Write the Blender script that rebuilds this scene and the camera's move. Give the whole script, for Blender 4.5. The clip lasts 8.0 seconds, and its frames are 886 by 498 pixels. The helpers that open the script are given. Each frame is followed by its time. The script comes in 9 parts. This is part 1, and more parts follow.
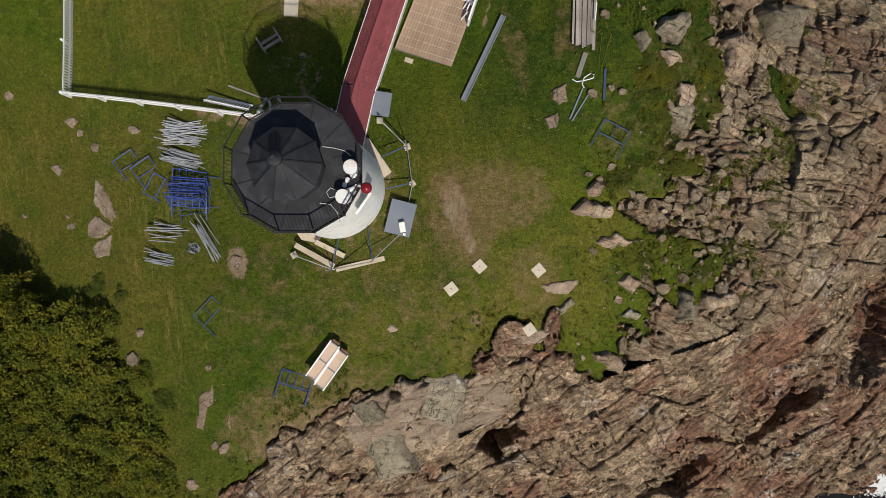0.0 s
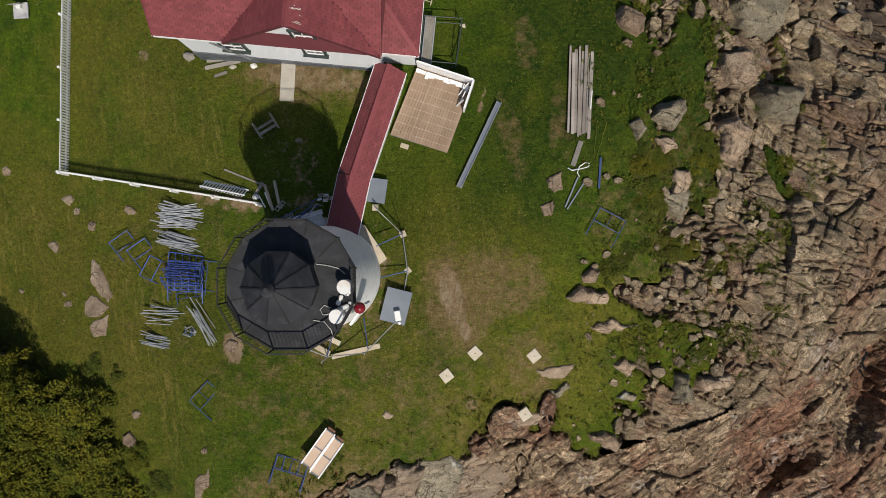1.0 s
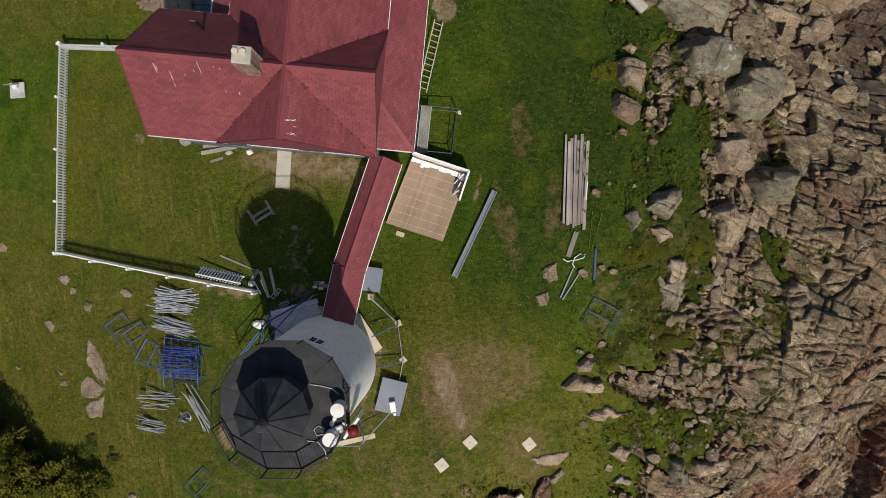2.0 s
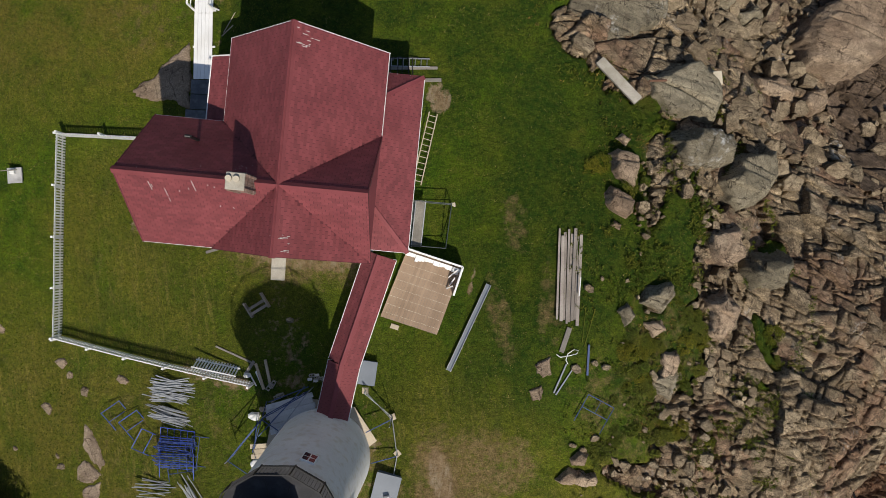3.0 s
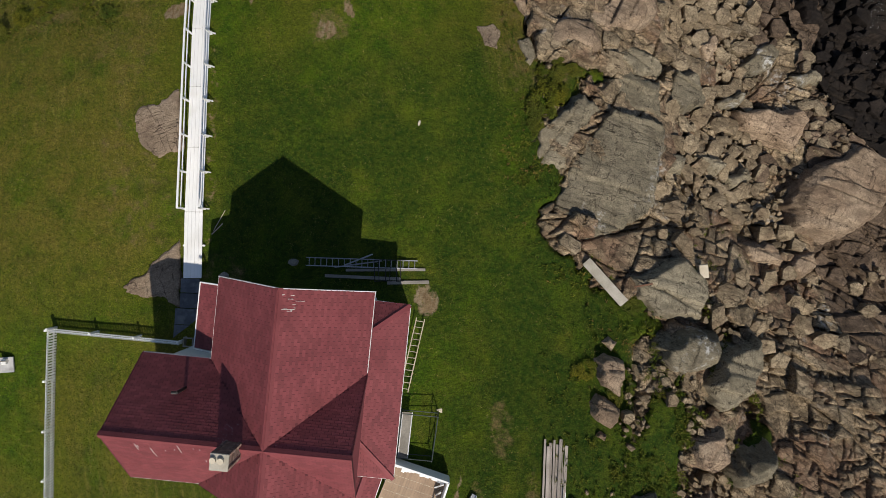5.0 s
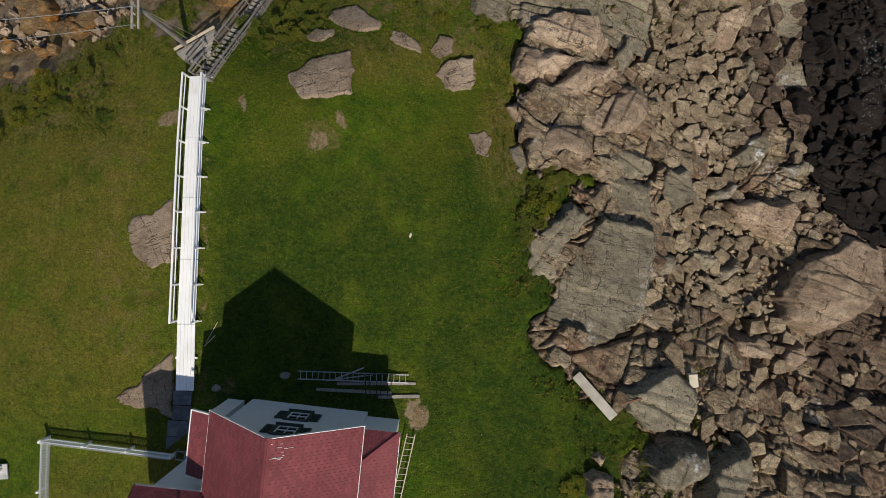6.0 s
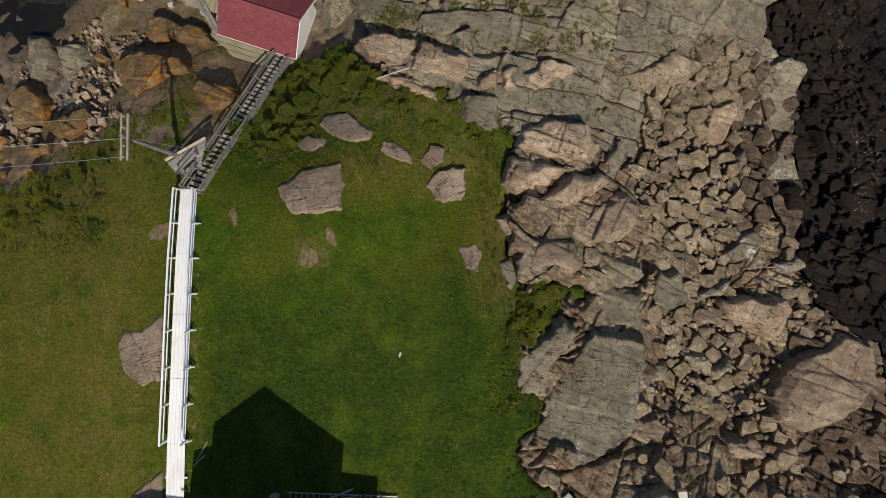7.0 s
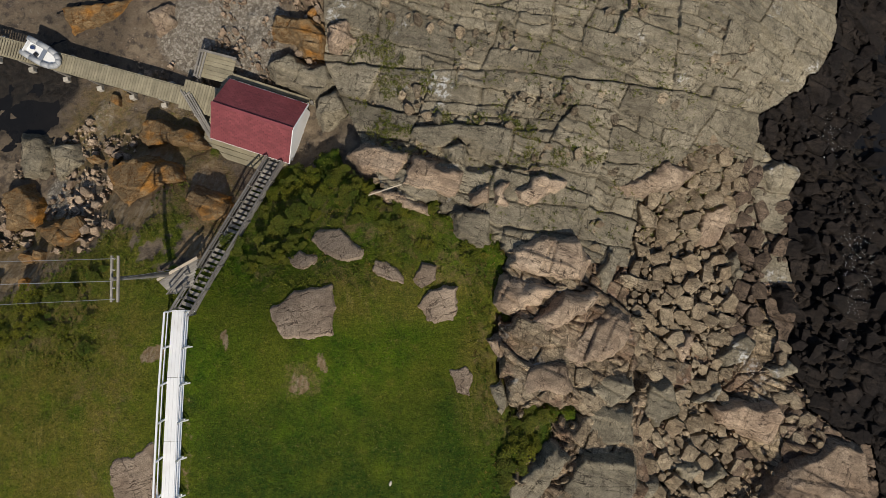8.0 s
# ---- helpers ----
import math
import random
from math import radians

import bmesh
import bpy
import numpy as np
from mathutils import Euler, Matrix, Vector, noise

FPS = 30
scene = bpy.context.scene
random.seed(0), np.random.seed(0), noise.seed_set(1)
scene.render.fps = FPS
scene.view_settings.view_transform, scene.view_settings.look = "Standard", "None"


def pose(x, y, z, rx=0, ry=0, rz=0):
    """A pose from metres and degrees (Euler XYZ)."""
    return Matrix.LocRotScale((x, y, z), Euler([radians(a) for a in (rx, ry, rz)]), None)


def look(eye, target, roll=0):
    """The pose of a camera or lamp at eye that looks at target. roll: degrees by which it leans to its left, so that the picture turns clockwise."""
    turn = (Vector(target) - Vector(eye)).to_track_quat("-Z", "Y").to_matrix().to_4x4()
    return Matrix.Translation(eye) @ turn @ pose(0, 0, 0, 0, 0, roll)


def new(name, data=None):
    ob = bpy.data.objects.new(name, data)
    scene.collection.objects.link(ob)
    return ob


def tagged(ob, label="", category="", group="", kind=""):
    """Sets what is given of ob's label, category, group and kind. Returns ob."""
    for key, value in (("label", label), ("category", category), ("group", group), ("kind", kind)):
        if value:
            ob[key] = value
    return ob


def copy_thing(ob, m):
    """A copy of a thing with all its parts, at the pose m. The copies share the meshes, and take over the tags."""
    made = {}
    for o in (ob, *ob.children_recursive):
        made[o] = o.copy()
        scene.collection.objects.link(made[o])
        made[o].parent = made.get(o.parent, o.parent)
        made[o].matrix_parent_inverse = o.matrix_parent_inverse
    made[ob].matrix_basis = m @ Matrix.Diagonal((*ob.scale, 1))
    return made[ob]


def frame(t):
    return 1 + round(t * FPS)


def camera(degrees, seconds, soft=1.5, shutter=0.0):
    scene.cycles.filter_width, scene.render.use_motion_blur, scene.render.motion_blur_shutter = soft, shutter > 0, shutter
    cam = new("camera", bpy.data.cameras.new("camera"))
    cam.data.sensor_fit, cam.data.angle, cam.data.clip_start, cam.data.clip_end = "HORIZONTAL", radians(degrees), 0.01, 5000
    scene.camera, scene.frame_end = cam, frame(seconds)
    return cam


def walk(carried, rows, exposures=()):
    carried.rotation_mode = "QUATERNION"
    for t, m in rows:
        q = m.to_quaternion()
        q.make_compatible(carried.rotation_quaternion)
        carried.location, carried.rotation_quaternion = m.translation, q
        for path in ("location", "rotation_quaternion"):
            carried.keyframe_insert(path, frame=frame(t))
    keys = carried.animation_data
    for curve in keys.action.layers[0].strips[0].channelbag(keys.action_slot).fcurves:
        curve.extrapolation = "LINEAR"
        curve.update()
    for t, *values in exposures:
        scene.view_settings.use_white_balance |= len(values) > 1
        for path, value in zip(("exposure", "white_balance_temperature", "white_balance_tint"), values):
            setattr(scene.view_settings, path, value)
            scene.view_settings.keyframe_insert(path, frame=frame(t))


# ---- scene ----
# The drone's flight: straight down over the headland, seconds, x, y, z, then yaw, pitch and roll in degrees.
cam = camera(66.0, 8.0, soft=0.5)
EYE = 36.5
ROWS = [
    (0.0, 0.000, 0.000, -0.000, 0.00, 0.00, 0.00),
    (0.5, 0.135, 2.123, 0.032, 0.04, -0.01, -0.01),
    (1.0, 0.275, 4.273, 0.040, 0.09, -0.01, -0.04),
    (2.5, 0.641, 10.957, 0.141, 0.12, -0.05, -0.16),
    (3.0, 0.807, 13.315, 0.262, 0.15, 0.00, -0.18),
    (3.5, 0.964, 15.818, 0.350, 0.18, 0.01, -0.23),
    (4.0, 1.142, 18.386, 0.391, 0.20, -0.02, -0.29),
    (4.5, 1.291, 21.076, 0.455, 0.21, -0.03, -0.33),
    (6.0, 1.988, 29.962, 0.781, 0.33, 0.01, -0.46),
    (6.5, 2.280, 33.127, 0.838, 0.38, 0.04, -0.48),
    (7.0, 2.572, 36.450, 0.826, 0.44, 0.02, -0.51),
    (7.5, 2.808, 39.920, 0.846, 0.47, 0.03, -0.55),
    (8.0, 3.039, 43.474, 0.850, 0.49, 0.05, -0.62),
]
walk(cam, [(t, pose(x, y, EYE + z, -90) @ pose(0, 0, 0, 90 + pitch, roll, yaw)) for t, x, y, z, yaw, pitch, roll in ROWS])

# ---- light: high sun from the south-south-east, clear sky ----
SUN = Vector((2.2, -6.5, 9.7)).normalized()
world = bpy.data.worlds.new("world")
scene.world = world
world.use_nodes = True
sky = world.node_tree.nodes.new("ShaderNodeTexSky")
sky.sky_type = 'NISHITA'
sky.sun_disc = False
sky.sun_elevation = math.asin(SUN.z)
sky.sun_rotation = math.atan2(SUN.x, SUN.y)
world.node_tree.nodes["Background"].inputs["Strength"].default_value = 0.076
world.node_tree.links.new(sky.outputs["Color"], world.node_tree.nodes["Background"].inputs["Color"])
sun = bpy.data.lights.new("sun", 'SUN')
sun.energy, sun.angle, sun.color = 4.0, radians(0.55), (1.0, 0.915, 0.785)
new("sun", sun).matrix_world = look(SUN * 200, (0, 0, 0))


# ---- materials ----
def mat(name, c1, c2, scale=1.5, rough=0.7, metal=0.0, bump=0.25, fine=30.0, grain=0.25, rand=0.0, island=0.0, stain=None, stain_scale=0.6, stain_amount=0.5):
    """Two-scale colour variation, grain, relief and optional stains; rand: brightness spread between objects, island: between loose pieces."""
    m = bpy.data.materials.new(name)
    m.use_nodes = True
    nt, n, l = m.node_tree, m.node_tree.nodes, m.node_tree.links
    bsdf = n["Principled BSDF"]
    geo = n.new("ShaderNodeNewGeometry")

    def noisy(sc, detail=5.0):
        t = n.new("ShaderNodeTexNoise")
        t.inputs["Scale"].default_value, t.inputs["Detail"].default_value = sc, detail
        l.new(geo.outputs["Position"], t.inputs["Vector"])
        return t.outputs["Fac"]

    def ramp(fac, lo, hi):
        r = n.new("ShaderNodeMapRange")
        r.inputs["From Min"].default_value, r.inputs["From Max"].default_value = lo, hi
        l.new(fac, r.inputs["Value"])
        return r.outputs["Result"]

    def mix(fac, a, b, kind='MIX'):
        x = n.new("ShaderNodeMix")
        x.data_type, x.blend_type = 'RGBA', kind
        for sock, v in ((x.inputs["Factor"], fac), (x.inputs[6], a), (x.inputs[7], b)):
            if isinstance(v, (int, float)):
                sock.default_value = v
            elif isinstance(v, tuple):
                sock.default_value = (*v, 1)
            else:
                l.new(v, sock)
        return x.outputs[2]

    col = mix(ramp(noisy(scale), 0.32, 0.68), c1, c2)
    fine_fac = noisy(fine, 3.0)
    shade = n.new("ShaderNodeMapRange")
    shade.inputs["From Min"].default_value, shade.inputs["From Max"].default_value = 0.25, 0.75
    shade.inputs["To Min"].default_value, shade.inputs["To Max"].default_value = 1 - grain, 1 + grain
    l.new(fine_fac, shade.inputs["Value"])
    fac = shade.outputs["Result"]
    if rand or island:
        info = n.new("ShaderNodeObjectInfo") if rand else geo
        r = n.new("ShaderNodeMapRange")
        amount = rand or island
        r.inputs["To Min"].default_value, r.inputs["To Max"].default_value = 1 - amount, 1 + amount
        l.new(info.outputs["Random" if rand else "Random Per Island"], r.inputs["Value"])
        mul = n.new("ShaderNodeMath")
        mul.operation = 'MULTIPLY'
        l.new(fac, mul.inputs[0])
        l.new(r.outputs["Result"], mul.inputs[1])
        fac = mul.outputs["Value"]
    vec = n.new("ShaderNodeVectorMath")
    vec.operation = 'SCALE'
    l.new(col, vec.inputs[0])
    l.new(fac, vec.inputs["Scale"])
    col = vec.outputs["Vector"]
    if stain:
        amt = n.new("ShaderNodeMath")
        amt.operation = 'MULTIPLY'
        l.new(ramp(noisy(stain_scale, 8.0), 0.52, 0.66), amt.inputs[0])
        amt.inputs[1].default_value = stain_amount
        col = mix(amt.outputs["Value"], col, stain)
    l.new(col, bsdf.inputs["Base Color"])
    rr = n.new("ShaderNodeMapRange")
    rr.inputs["To Min"].default_value, rr.inputs["To Max"].default_value = max(rough - 0.12, 0.03), min(rough + 0.12, 1)
    l.new(fine_fac, rr.inputs["Value"])
    l.new(rr.outputs["Result"], bsdf.inputs["Roughness"])
    bsdf.inputs["Metallic"].default_value = metal
    b = n.new("ShaderNodeBump")
    b.inputs["Strength"].default_value, b.inputs["Distance"].default_value = bump, 0.02
    l.new(fine_fac, b.inputs["Height"])
    l.new(b.outputs["Normal"], bsdf.inputs["Normal"])
    return m


WHITE = mat("white_paint", (0.79, 0.80, 0.81), (0.84, 0.84, 0.84), 0.8, 0.55, bump=0.1, grain=0.05, stain=(0.5, 0.47, 0.42), stain_amount=0.25)
WHITE_WORN = mat("worn_white_paint", (0.70, 0.70, 0.69), (0.78, 0.78, 0.77), 0.9, 0.6, bump=0.15, grain=0.08, stain=(0.42, 0.32, 0.18), stain_scale=0.9, stain_amount=0.55)
TOWER_WHITE = mat("tower_whitewash", (0.74, 0.74, 0.73), (0.82, 0.82, 0.81), 0.7, 0.7, bump=0.3, fine=12, grain=0.06, stain=(0.44, 0.34, 0.16), stain_scale=3.0, stain_amount=0.28)
SIDING = mat("white_siding", (0.70, 0.73, 0.76), (0.76, 0.78, 0.80), 0.5, 0.5, bump=0.1, grain=0.04)
RED_ROOF = mat("red_shingle", (0.166, 0.035, 0.042), (0.208, 0.048, 0.055), 0.7, 0.75, bump=0.5, fine=60, grain=0.22, island=0.17, stain=(0.12, 0.02, 0.024), stain_scale=0.5, stain_amount=0.3)
RED_BASE = mat("red_roof_felt", (0.085, 0.016, 0.021), (0.11, 0.021, 0.027), 0.7, 0.8, bump=0.3, fine=60, grain=0.15)
BLACK = mat("black_tar_paint", (0.010, 0.011, 0.014), (0.020, 0.021, 0.027), 1.4, 0.72, bump=0.3, fine=25, grain=0.3, stain=(0.060, 0.062, 0.072), stain_scale=1.9, stain_amount=0.38)
BLACK_IRON = mat("black_iron", (0.012, 0.012, 0.013), (0.022, 0.022, 0.024), 3, 0.5, metal=0.2, bump=0.1)
GALV = mat("galvanised_steel", (0.30, 0.32, 0.34), (0.44, 0.45, 0.46), 4, 0.5, metal=0.55, bump=0.1, rand=0.2)
BLUE = mat("blue_scaffold_paint", (0.020, 0.045, 0.22), (0.035, 0.075, 0.30), 3, 0.5, metal=0.1, bump=0.1, rand=0.3, stain=(0.12, 0.13, 0.2), stain_scale=4)
DARK_BLUE = mat("dark_blue_scaffold_paint", (0.026, 0.050, 0.14), (0.04, 0.075, 0.20), 3, 0.55, metal=0.15, bump=0.1, rand=0.3)
OLD_WOOD = mat("weathered_grey_wood", (0.17, 0.155, 0.135), (0.27, 0.25, 0.22), 1.2, 0.85, bump=0.5, fine=22, grain=0.25, rand=0.22)
DOCK_WOOD = mat("olive_weathered_dock_wood", (0.20, 0.175, 0.115), (0.29, 0.255, 0.17), 1.2, 0.85, bump=0.5, fine=22, grain=0.22, rand=0.16)
GREY_BOARD = mat("sun_bleached_boards", (0.27, 0.235, 0.205), (0.40, 0.355, 0.315), 1.2, 0.85, bump=0.5, fine=22, grain=0.25, rand=0.25)
PALE_WOOD = mat("pale_plywood", (0.40, 0.335, 0.245), (0.50, 0.43, 0.33), 1.5, 0.75, bump=0.2, grain=0.12, rand=0.1, stain=(0.3, 0.24, 0.16))
DECK_WOOD = mat("tan_deck_boards", (0.265, 0.185, 0.125), (0.34, 0.245, 0.17), 1.2, 0.75, bump=0.3, grain=0.12, rand=0.10)
PINK_PLY = mat("pinkish_plywood", (0.50, 0.36, 0.26), (0.58, 0.44, 0.33), 1.2, 0.7, bump=0.15, grain=0.08)
GREY_PANEL = mat("grey_painted_panel", (0.14, 0.165, 0.20), (0.17, 0.195, 0.235), 1, 0.5, bump=0.1, grain=0.05)
GREY_PLANK = mat("grey_painted_plank", (0.42, 0.42, 0.425), (0.56, 0.555, 0.55), 1, 0.6, bump=0.3, grain=0.12, rand=0.15, stain=(0.14, 0.14, 0.14), stain_scale=1.5)
SLATE = mat("dark_slate_walk", (0.055, 0.062, 0.075), (0.11, 0.12, 0.14), 1.8, 0.6, bump=0.3, fine=14, grain=0.25, stain=(0.20, 0.2, 0.2), stain_scale=2.0, rand=0.15)
CONCRETE = mat("concrete", (0.36, 0.33, 0.28), (0.46, 0.43, 0.37), 1.5, 0.85, bump=0.4, fine=18, grain=0.15, stain=(0.22, 0.2, 0.15))
PAD_STONE = mat("pale_footing", (0.50, 0.44, 0.34), (0.58, 0.52, 0.42), 2.5, 0.85, bump=0.3, grain=0.12)
BRICK = mat("chimney_brick", (0.15, 0.085, 0.065), (0.25, 0.175, 0.145), 4, 0.85, bump=0.4, rand=0.35)
DARK_GREEN = mat("dark_green_trim", (0.03, 0.045, 0.042), (0.045, 0.06, 0.056), 2, 0.5, bump=0.1)
RED_GLASS = mat("red_lamp_lens", (0.16, 0.006, 0.012), (0.20, 0.01, 0.016), 2, 0.2, bump=0.0, grain=0.05)
PVC = mat("white_plastic", (0.72, 0.73, 0.72), (0.78, 0.78, 0.77), 2, 0.4, bump=0.05, grain=0.06)
HOSE = mat("grey_hose", (0.38, 0.38, 0.37), (0.46, 0.46, 0.44), 3, 0.5)
RUBBER = mat("boat_tube_fabric", (0.30, 0.31, 0.32), (0.36, 0.37, 0.38), 2, 0.5, bump=0.1, grain=0.08)
RUST = mat("rusty_steel", (0.12, 0.055, 0.03), (0.20, 0.11, 0.07), 4, 0.8, bump=0.4)
LIME = mat("bird_lime", (0.62, 0.62, 0.60), (0.72, 0.72, 0.70), 5, 0.8)

GLASS = bpy.data.materials.new("window_glass")
GLASS.use_nodes = True
_b = GLASS.node_tree.nodes["Principled BSDF"]
_b.inputs["Base Color"].default_value, _b.inputs["Roughness"].default_value = (0.03, 0.035, 0.04, 1), 0.06


def rock_mat(name, tone, streak=-15, tint=None, lime=0.0, stained=0.55, frag=0.4):
    """Weathered rock: broad and fine colour, streaks along the strata, hairline cracks, pale flecks, relief."""
    m = mat(name, tone[0], tone[1], 0.45, 0.9, bump=1.0, fine=20.0, grain=0.48, rand=0.20, stain=tone[2], stain_scale=0.7, stain_amount=stained)
    nt, n, l = m.node_tree, m.node_tree.nodes, m.node_tree.links
    bsdf = n["Principled BSDF"]
    geo = [x for x in n if x.bl_idname == "ShaderNodeNewGeometry"][0]
    col = bsdf.inputs["Base Color"].links[0].from_socket

    def noisy(vec, sc, detail, rough=0.6):
        t = n.new("ShaderNodeTexNoise")
        t.inputs["Scale"].default_value, t.inputs["Detail"].default_value, t.inputs["Roughness"].default_value = sc, detail, rough
        l.new(vec, t.inputs["Vector"])
        return t

    def ramp(sock, lo, hi, a, b_):
        r = n.new("ShaderNodeMapRange")
        for key, v in (("From Min", lo), ("From Max", hi), ("To Min", a), ("To Max", b_)):
            r.inputs[key].default_value = v
        l.new(sock, r.inputs["Value"])
        return r.outputs["Result"]

    def mix(fac, a, b_):
        x = n.new("ShaderNodeMix")
        x.data_type = 'RGBA'
        l.new(fac, x.inputs["Factor"])
        for sock, v in ((x.inputs[6], a), (x.inputs[7], b_)):
            if isinstance(v, tuple):
                sock.default_value = (*v, 1)
            else:
                l.new(v, sock)
        return x.outputs[2]

    def times(a, b_):
        x = n.new("ShaderNodeMath")
        x.operation = 'MULTIPLY'
        l.new(a, x.inputs[0])
        l.new(b_, x.inputs[1])
        return x.outputs["Value"]

    def scaled(c, fac):
        v = n.new("ShaderNodeVectorMath")
        v.operation = 'SCALE'
        l.new(c, v.inputs[0])
        l.new(fac, v.inputs["Scale"])
        return v.outputs["Vector"]

    pos = geo.outputs["Position"]
    if tint:
        col = mix(ramp(noisy(pos, 0.22, 7.0, 0.65).outputs["Fac"], 0.49, 0.60, 0.0, 0.85), col, mix(ramp(noisy(pos, 2.5, 5.0).outputs["Fac"], 0.35, 0.65, 0.0, 1.0), tint[0], tint[1]))
    rot = n.new("ShaderNodeVectorRotate")
    rot.rotation_type = 'Z_AXIS'
    rot.inputs["Angle"].default_value = radians(-streak)
    l.new(pos, rot.inputs["Vector"])
    lng = n.new("ShaderNodeVectorMath")
    lng.operation = 'MULTIPLY'
    lng.inputs[1].default_value = (0.75, 2.4, 2.0)
    l.new(rot.outputs["Vector"], lng.inputs[0])
    bands = noisy(lng.outputs["Vector"], 1.4, 6.0, 0.65).outputs["Fac"]
    col = scaled(col, ramp(bands, 0.3, 0.7, 0.82, 1.18))
    warp = noisy(pos, 1.1, 4.0)
    bent = n.new("ShaderNodeVectorMath")
    bent.operation = 'MULTIPLY_ADD'
    l.new(warp.outputs["Color"], bent.inputs[0])
    bent.inputs[1].default_value = (0.9, 0.9, 0.9)
    l.new(pos, bent.inputs[2])
    vor = n.new("ShaderNodeTexVoronoi")
    vor.feature = 'DISTANCE_TO_EDGE'
    vor.inputs["Scale"].default_value = 0.9
    l.new(bent.outputs["Vector"], vor.inputs["Vector"])
    here = ramp(noisy(pos, 0.5, 3.0).outputs["Fac"], 0.44, 0.56, 0.0, 1.0)
    line = times(ramp(vor.outputs["Distance"], 0.0, 0.020, 0.8, 0.0), here)

    def seam(sock, wide):
        """Thin lines where a stretched noise crosses its middle: cracks that run with the strata."""
        d = n.new("ShaderNodeMath")
        d.operation = 'SUBTRACT'
        l.new(sock, d.inputs[0])
        d.inputs[1].default_value = 0.5
        a = n.new("ShaderNodeMath")
        a.operation = 'ABSOLUTE'
        l.new(d.outputs["Value"], a.inputs[0])
        return ramp(a.outputs["Value"], wide * 0.3, wide, 0.85, 0.0)
    split = n.new("ShaderNodeVectorMath")
    split.operation = 'MULTIPLY'
    split.inputs[1].default_value = (0.22, 1.7, 1.0)
    l.new(rot.outputs["Vector"], split.inputs[0])
    broken = ramp(noisy(pos, 0.9, 4.0).outputs["Fac"], 0.42, 0.52, 0.0, 1.0)
    crack = times(seam(noisy(split.outputs["Vector"], 1.0, 3.0, 0.5).outputs["Fac"], 0.010), broken)
    cross = n.new("ShaderNodeVectorMath")
    cross.operation = 'MULTIPLY'
    cross.inputs[1].default_value = (1.1, 0.24, 0.7)
    l.new(rot.outputs["Vector"], cross.inputs[0])
    crack2 = times(seam(noisy(cross.outputs["Vector"], 1.0, 3.0, 0.5).outputs["Fac"], 0.008), ramp(noisy(pos, 0.7, 4.0).outputs["Fac"], 0.58, 0.48, 0.0, 0.9))
    for sock in (line, crack, crack2):
        col = mix(sock, col, (tone[2][0] * 0.30, tone[2][1] * 0.28, tone[2][2] * 0.28))
    short = n.new("ShaderNodeVectorMath")
    short.operation = 'MULTIPLY'
    short.inputs[1].default_value = (0.75, 1.25, 1.0)
    l.new(rot.outputs["Vector"], short.inputs[0])
    fleck = noisy(short.outputs["Vector"], 5.0, 8.0, 0.8).outputs["Fac"]
    col = mix(ramp(fleck, 0.56, 0.74, 0.0, 0.55), col, (tone[1][0] * 1.5, tone[1][1] * 1.53, tone[1][2] * 1.55))
    col = mix(ramp(fleck, 0.46, 0.30, 0.0, 0.75), col, (tone[2][0] * 0.5, tone[2][1] * 0.48, tone[2][2] * 0.48))
    # small fragments: each broken face a little lighter or darker, thin joints between them
    tilt_ = None
    for size, share in ((1.0, 1.0), (2.7, 0.7)):
        stretch = n.new("ShaderNodeVectorMath")
        stretch.operation = 'MULTIPLY_ADD'
        stretch.inputs[1].default_value = (1.8 * size, 2.8 * size, 2.2 * size)
        l.new(rot.outputs["Vector"], stretch.inputs[0])
        l.new(warp.outputs["Color"], stretch.inputs[2])
        cell_ = n.new("ShaderNodeTexVoronoi")
        cell_.inputs["Scale"].default_value = 1.0
        l.new(stretch.outputs["Vector"], cell_.inputs["Vector"])
        tone_ = n.new("ShaderNodeSeparateColor")
        l.new(cell_.outputs["Color"], tone_.inputs[0])
        col = scaled(col, ramp(tone_.outputs[0], 0.0, 1.0, 1 - 0.55 * frag * share, 1 + 0.55 * frag * share))
        rim = n.new("ShaderNodeTexVoronoi")
        rim.feature = 'DISTANCE_TO_EDGE'
        rim.inputs["Scale"].default_value = 1.0
        l.new(stretch.outputs["Vector"], rim.inputs["Vector"])
        col = mix(ramp(rim.outputs["Distance"], 0.01, 0.07, 0.85 * frag * share, 0.0), col, (tone[2][0] * 0.35, tone[2][1] * 0.32, tone[2][2] * 0.32))
        tilt_ = tilt_ or tone_.outputs[1]
    if lime:
        where = times(ramp(noisy(pos, 0.28, 3.0).outputs["Fac"], 0.60, 0.68, 0.0, 1.0), ramp(noisy(pos, 3.2, 7.0, 0.7).outputs["Fac"], 0.50, 0.60, 0.0, lime))
        col = mix(where, col, (0.62, 0.62, 0.60))
    l.new(col, bsdf.inputs["Base Color"])
    bump = [x for x in n if x.bl_idname == "ShaderNodeBump"][0]
    bump.inputs["Distance"].default_value = 0.07
    h = bump.inputs["Height"].links[0].from_socket
    for sock, k in ((fleck, 0.6), (bands, 0.5), (line, -0.5), (crack, -0.6), (crack2, -0.6), (tilt_, 0.5 * frag)):
        x = n.new("ShaderNodeMath")
        x.operation = 'MULTIPLY_ADD'
        l.new(sock, x.inputs[0])
        x.inputs[1].default_value = k
        l.new(h, x.inputs[2])
        h = x.outputs["Value"]
    l.new(h, bump.inputs["Height"])
    bsdf.inputs["Specular IOR Level"].default_value = 0.18
    return m


